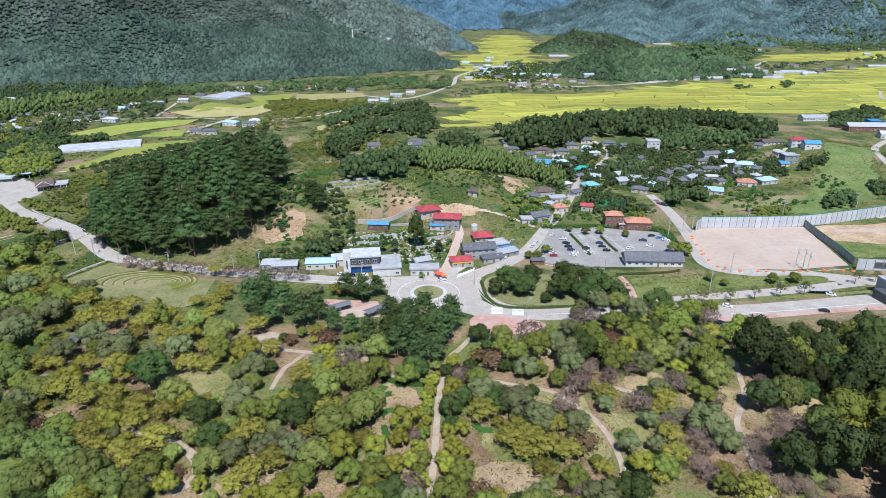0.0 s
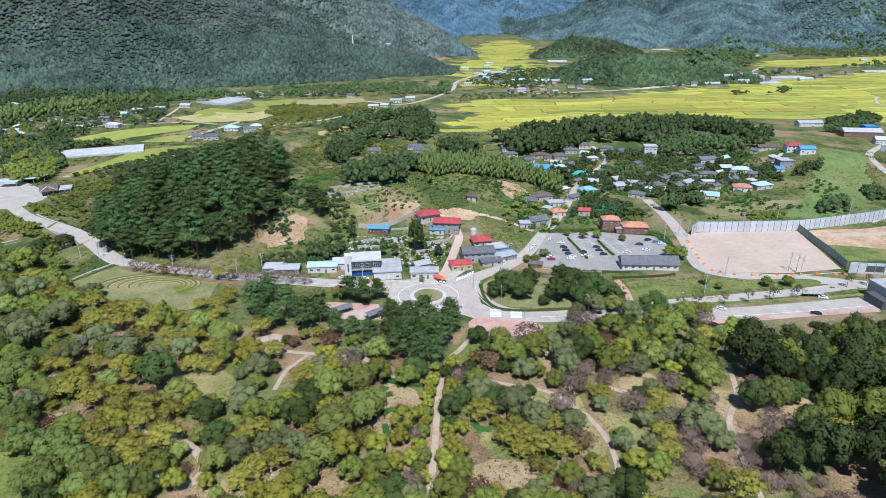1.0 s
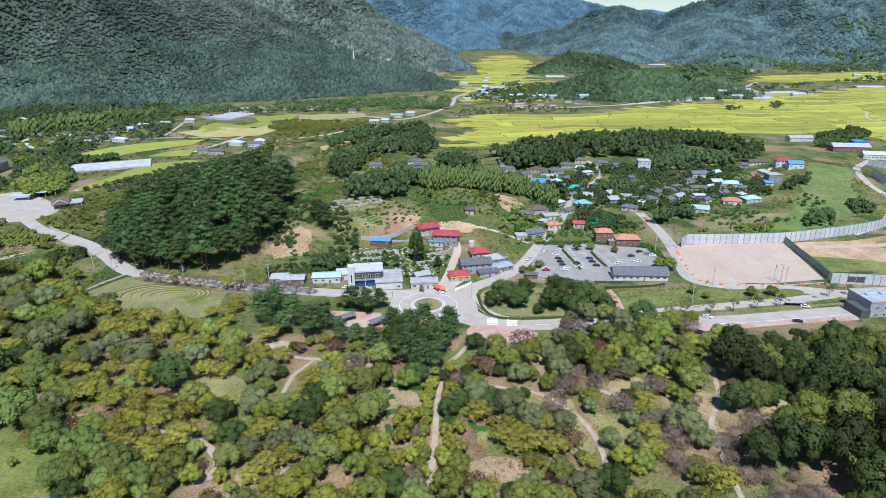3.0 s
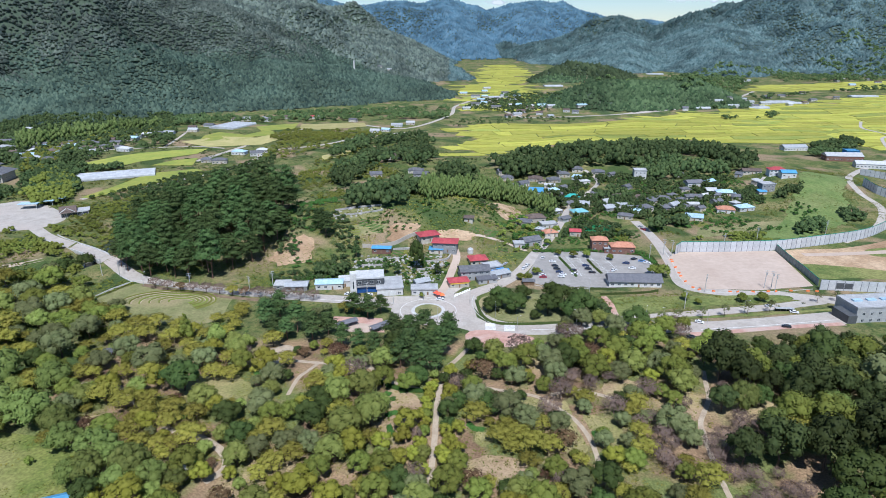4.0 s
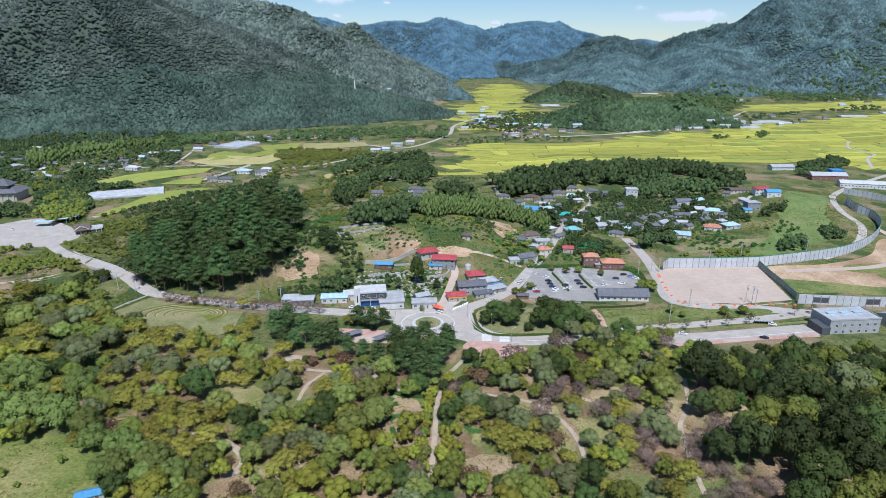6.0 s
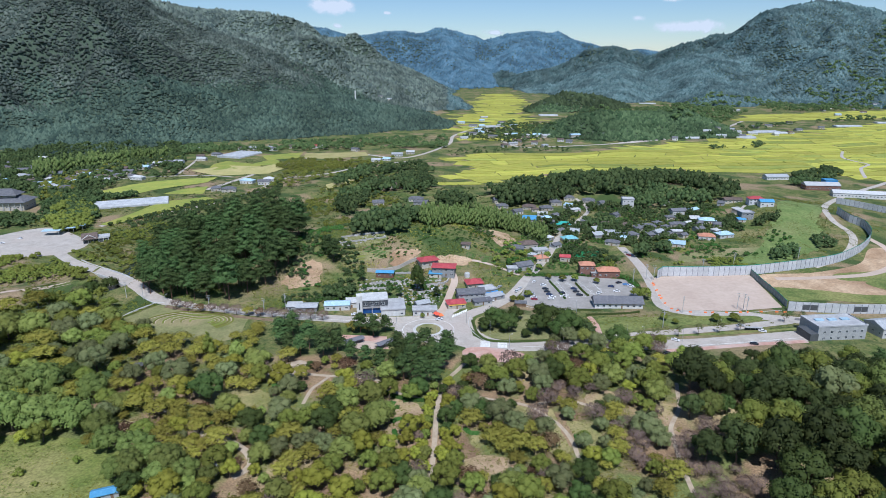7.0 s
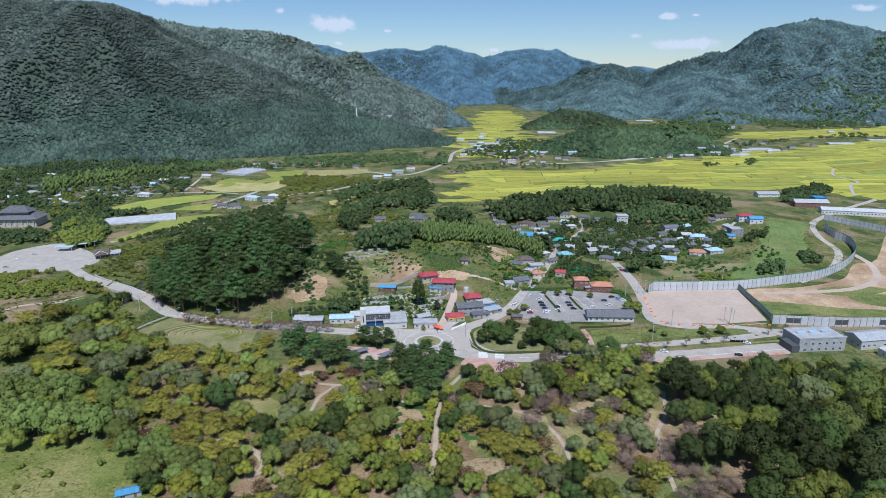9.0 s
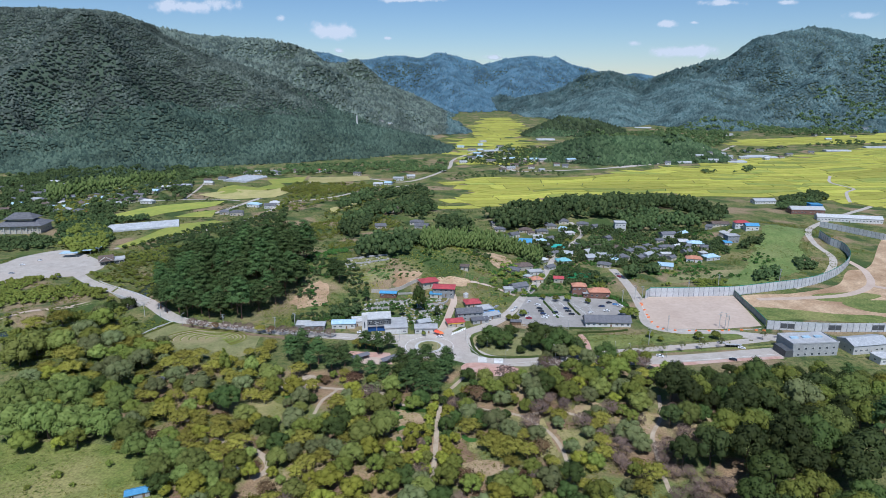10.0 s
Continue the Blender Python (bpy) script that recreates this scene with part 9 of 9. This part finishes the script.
wh = house((-92.4, 143.3), 5, 4, 2.4, -10, "gable", R_WHITE, M_GREYWALL, "small pale-roofed park hut", rise=0.8, name="hut", category="hut", group="park huts")
for k, at in enumerate([(-77, 182.6), (-45.9, 141.1), (56.7, 182.8), (43.6, 190.4), (48.8, 192.5), (-37.9, 228.4)]):
    ob = thing("park_bench", pose(at[0], at[1], gz(*at), 0, 0, k * 37), "plain wooden park bench", "bench", "park benches")
    part("seat", Shape().box(-0.9, -0.25, 0.40, 0.9, 0.25, 0.47), M_WOOD, ob)
    part("backrest", Shape().box(-0.9, 0.22, 0.55, 0.9, 0.29, 0.95), M_WOOD, ob)
    for px in (-0.7, 0.7):
        part("leg", Shape().box(px - 0.05, -0.22, 0, px + 0.05, 0.27, 0.40), M_METAL, ob)
# Orange barriers along the edge of the bare lot.
BAR = smooth_line([(149.3, 354), (146.9, 335.6), (145.4, 317.1), (149, 304.6), (165.9, 301.4), (184.1, 301.4), (206.1, 302.9), (220.5, 301.5)], 4.0)
bm = Shape().prism([(-0.9, -0.3), (0.9, -0.3), (0.9, 0.3), (-0.9, 0.3)], 0, 0.9, top=[(-0.9, -0.12), (0.9, -0.12), (0.9, 0.12), (-0.9, 0.12)]).mesh("traffic_barrier", M_ORANGE)
for k, at in enumerate(BAR):
    if (k * 7) % 5 < 3:
        tagged(part("traffic_barrier", bm, None, at=pose(at[0], at[1], gz(*at) + 0.1, 0, 0, (k * 37) % 60 - 30)), "faded orange plastic traffic barrier", "barrier", "barriers along the lot")
# Earthy scars and vegetable plots on the slopes.
for poly, mt, text in (([(-115.8, 341.5), (-110.4, 354.7), (-99.2, 368.5), (-89.5, 354.4), (-99.4, 336.5)], M_SAND, "eroded brown bank"),
                       ([(-42.4, 375.8), (-35.8, 386.8), (-22.7, 388), (-24.8, 377.3), (-38, 367.6)], M_SAND, "bare sandy cut in the slope"),
                       ([(-22, 371.3), (1.7, 382), (20.2, 381.7), (5.2, 368.9)], M_SAND, "bare sandy yard between the houses"),
                       ([(38.2, 474.3), (50, 478.4), (61.2, 457.7), (48.9, 424.2), (39.4, 435.4)], M_SAND, "reddish bare earth on the slope"),
                       ([(-75.7, 378.4), (-43.7, 390.9), (-50, 378.5), (-70.7, 368.9)], M_LAWN, "dry grass terrace"),
                       ([(192.6, 419.7), (232.4, 435.6), (268.7, 441.3), (246.5, 422.4), (193.7, 403.1)], M_LAWN, "ploughed strip on the grassy hill")):
    tagged(part("slope_patch", drape(ragged(poly, 2.6), 0.2), mt), text + " on the hillside", "ground patch", kind="structure")

M_SOIL = surface("tilled_soil", (0.16, 0.11, 0.07), (0.24, 0.17, 0.11), 0.3, 0.95, 0.1, 1.5, space="world", stain=0.2)
plots = random.Random(4)
for k, at in enumerate([(29.1, 374.2), (37.6, 365.4), (31.8, 386.8), (116.2, 457.7), (123.5, 443), (138.1, 457.9), (194.7, 536.9), (212, 536.1), (198.6, 473.5), (223.3, 473.4), (214.7, 442.9), (184.1, 429.2), (200.1, 433.2), (230.5, 449.8), (43.2, 407.6), (28.9, 401.3), (18.6, 386.5), (-58.3, 386.8), (-68.1, 376.6), (-50.3, 381.4), (159.9, 558.4), (131.1, 546.6), (-33.3, 352.8), (-39.7, 346.2), (-25.5, 339.5), (-12.3, 350)]):
    bed = thing("vegetable_plot", pose(at[0], at[1], 0, 0, 0, 0), "small tilled vegetable plot with rows of green crops", "vegetable plot", "vegetable plots")
    w, d, tn = plots.uniform(7, 14), plots.uniform(6, 11), plots.uniform(-0.5, 0.5)
    ca, sa = math.cos(tn), math.sin(tn)
    corner = [(at[0] + ca * a * w / 2 - sa * b * d / 2, at[1] + sa * a * w / 2 + ca * b * d / 2) for a, b in ((-1, -1), (1, -1), (1, 1), (-1, 1))]
    soil = part("soil", drape(corner, 0.12), M_SOIL, bed)
    soil.matrix_parent_inverse = bed.matrix_basis.inverted()
    rows = max(3, int(d / 1.5))
    for r in range(rows):
        o = (r + 0.5) / rows - 0.5
        line = [(at[0] + ca * a * w * 0.46 - sa * o * d, at[1] + sa * a * w * 0.46 + ca * o * d) for a in (-1, 1)]
        row = leafy_strip(line, 0.9, 0.5, L_HEDGE if k % 3 else L_MID, "crop_row", "", "", bed, 200 + k * 12 + r, 3.0, 0.45)
        row.matrix_parent_inverse = bed.matrix_basis.inverted()

tagged(part("earth_bank", ribbon([(-185.6, 310.6), (-165.7, 303.2), (-144.8, 297.6), (-124.7, 292.7), (-105.4, 288.6)], 3.4, 0.13, 2), M_SOIL), "bare brown earth bank below the road", "bank", kind="structure")

# ---- clouds, far beyond the last ridge ----
def cloud_material():
    m = bpy.data.materials.new("cloud")
    m.use_nodes = True
    n, l = m.node_tree.nodes, m.node_tree.links
    n.remove(n["Principled BSDF"])
    co = n.new("ShaderNodeTexCoord").outputs["Object"]
    ln = n.new("ShaderNodeVectorMath")
    ln.operation = "LENGTH"
    l.new(co, ln.inputs[0])
    pos = n.new("ShaderNodeNewGeometry").outputs["Position"]
    tx = n.new("ShaderNodeTexNoise")
    tx.inputs["Scale"].default_value, tx.inputs["Detail"].default_value, tx.inputs["Roughness"].default_value = 0.006, 7, 0.62
    l.new(pos, tx.inputs["Vector"])
    mul = n.new("ShaderNodeMath")
    mul.operation = "MULTIPLY_ADD"
    l.new(tx.outputs["Fac"], mul.inputs[0])
    mul.inputs[1].default_value = 1.7
    sub = n.new("ShaderNodeMath")
    sub.operation = "MULTIPLY"
    sub.inputs[1].default_value = -1.0
    l.new(ln.outputs["Value"], sub.inputs[0])
    l.new(sub.outputs[0], mul.inputs[2])
    ramp = n.new("ShaderNodeMapRange")
    ramp.interpolation_type = "SMOOTHSTEP"
    ramp.inputs[1].default_value, ramp.inputs[2].default_value = 0.2, 0.6
    ramp.inputs[4].default_value = 0.9
    l.new(mul.outputs[0], ramp.inputs[0])
    em = n.new("ShaderNodeEmission")
    em.inputs["Color"].default_value = (0.93, 0.95, 1.0, 1)
    em.inputs["Strength"].default_value = 0.85
    tr = n.new("ShaderNodeBsdfTransparent")
    mix = n.new("ShaderNodeMixShader")
    l.new(ramp.outputs[0], mix.inputs[0])
    l.new(tr.outputs[0], mix.inputs[1])
    l.new(em.outputs[0], mix.inputs[2])
    l.new(mix.outputs[0], n["Material Output"].inputs["Surface"])
    return m


M_CLOUD = cloud_material()
sheet = Shape()
sheet.face([(-1, 0, -1), (1, 0, -1), (1, 0, 1), (-1, 0, 1)])
sheet = sheet.mesh("cloud", M_CLOUD)
for x, z, w, h in [(-842, 511, 376, 115), (-1234, 601, 97, 53), (-1915, 680, 620, 97), (-806, 371, 70, 35), (355, 322, 133, 39), (1382, 421, 97, 44), (1744, 361, 421, 70), (1612, 560, 141, 48), (1818, 567, 70, 26), (2038, 703, 310, 44), (2470, 706, 133, 35), (3062, 613, 199, 53), (-293, 725, 487, 35), (2305, 409, 88, 35), (-445, 459, 62, 22)]:
    ob = new("cloud", sheet)
    ob.matrix_basis = Matrix.Translation((x, 4700, z)) @ Matrix.Diagonal((w, 1, h, 1))
    ob.visible_shadow = False
    tagged(ob, "soft white fair-weather cloud far beyond the mountains", "cloud", kind="structure")
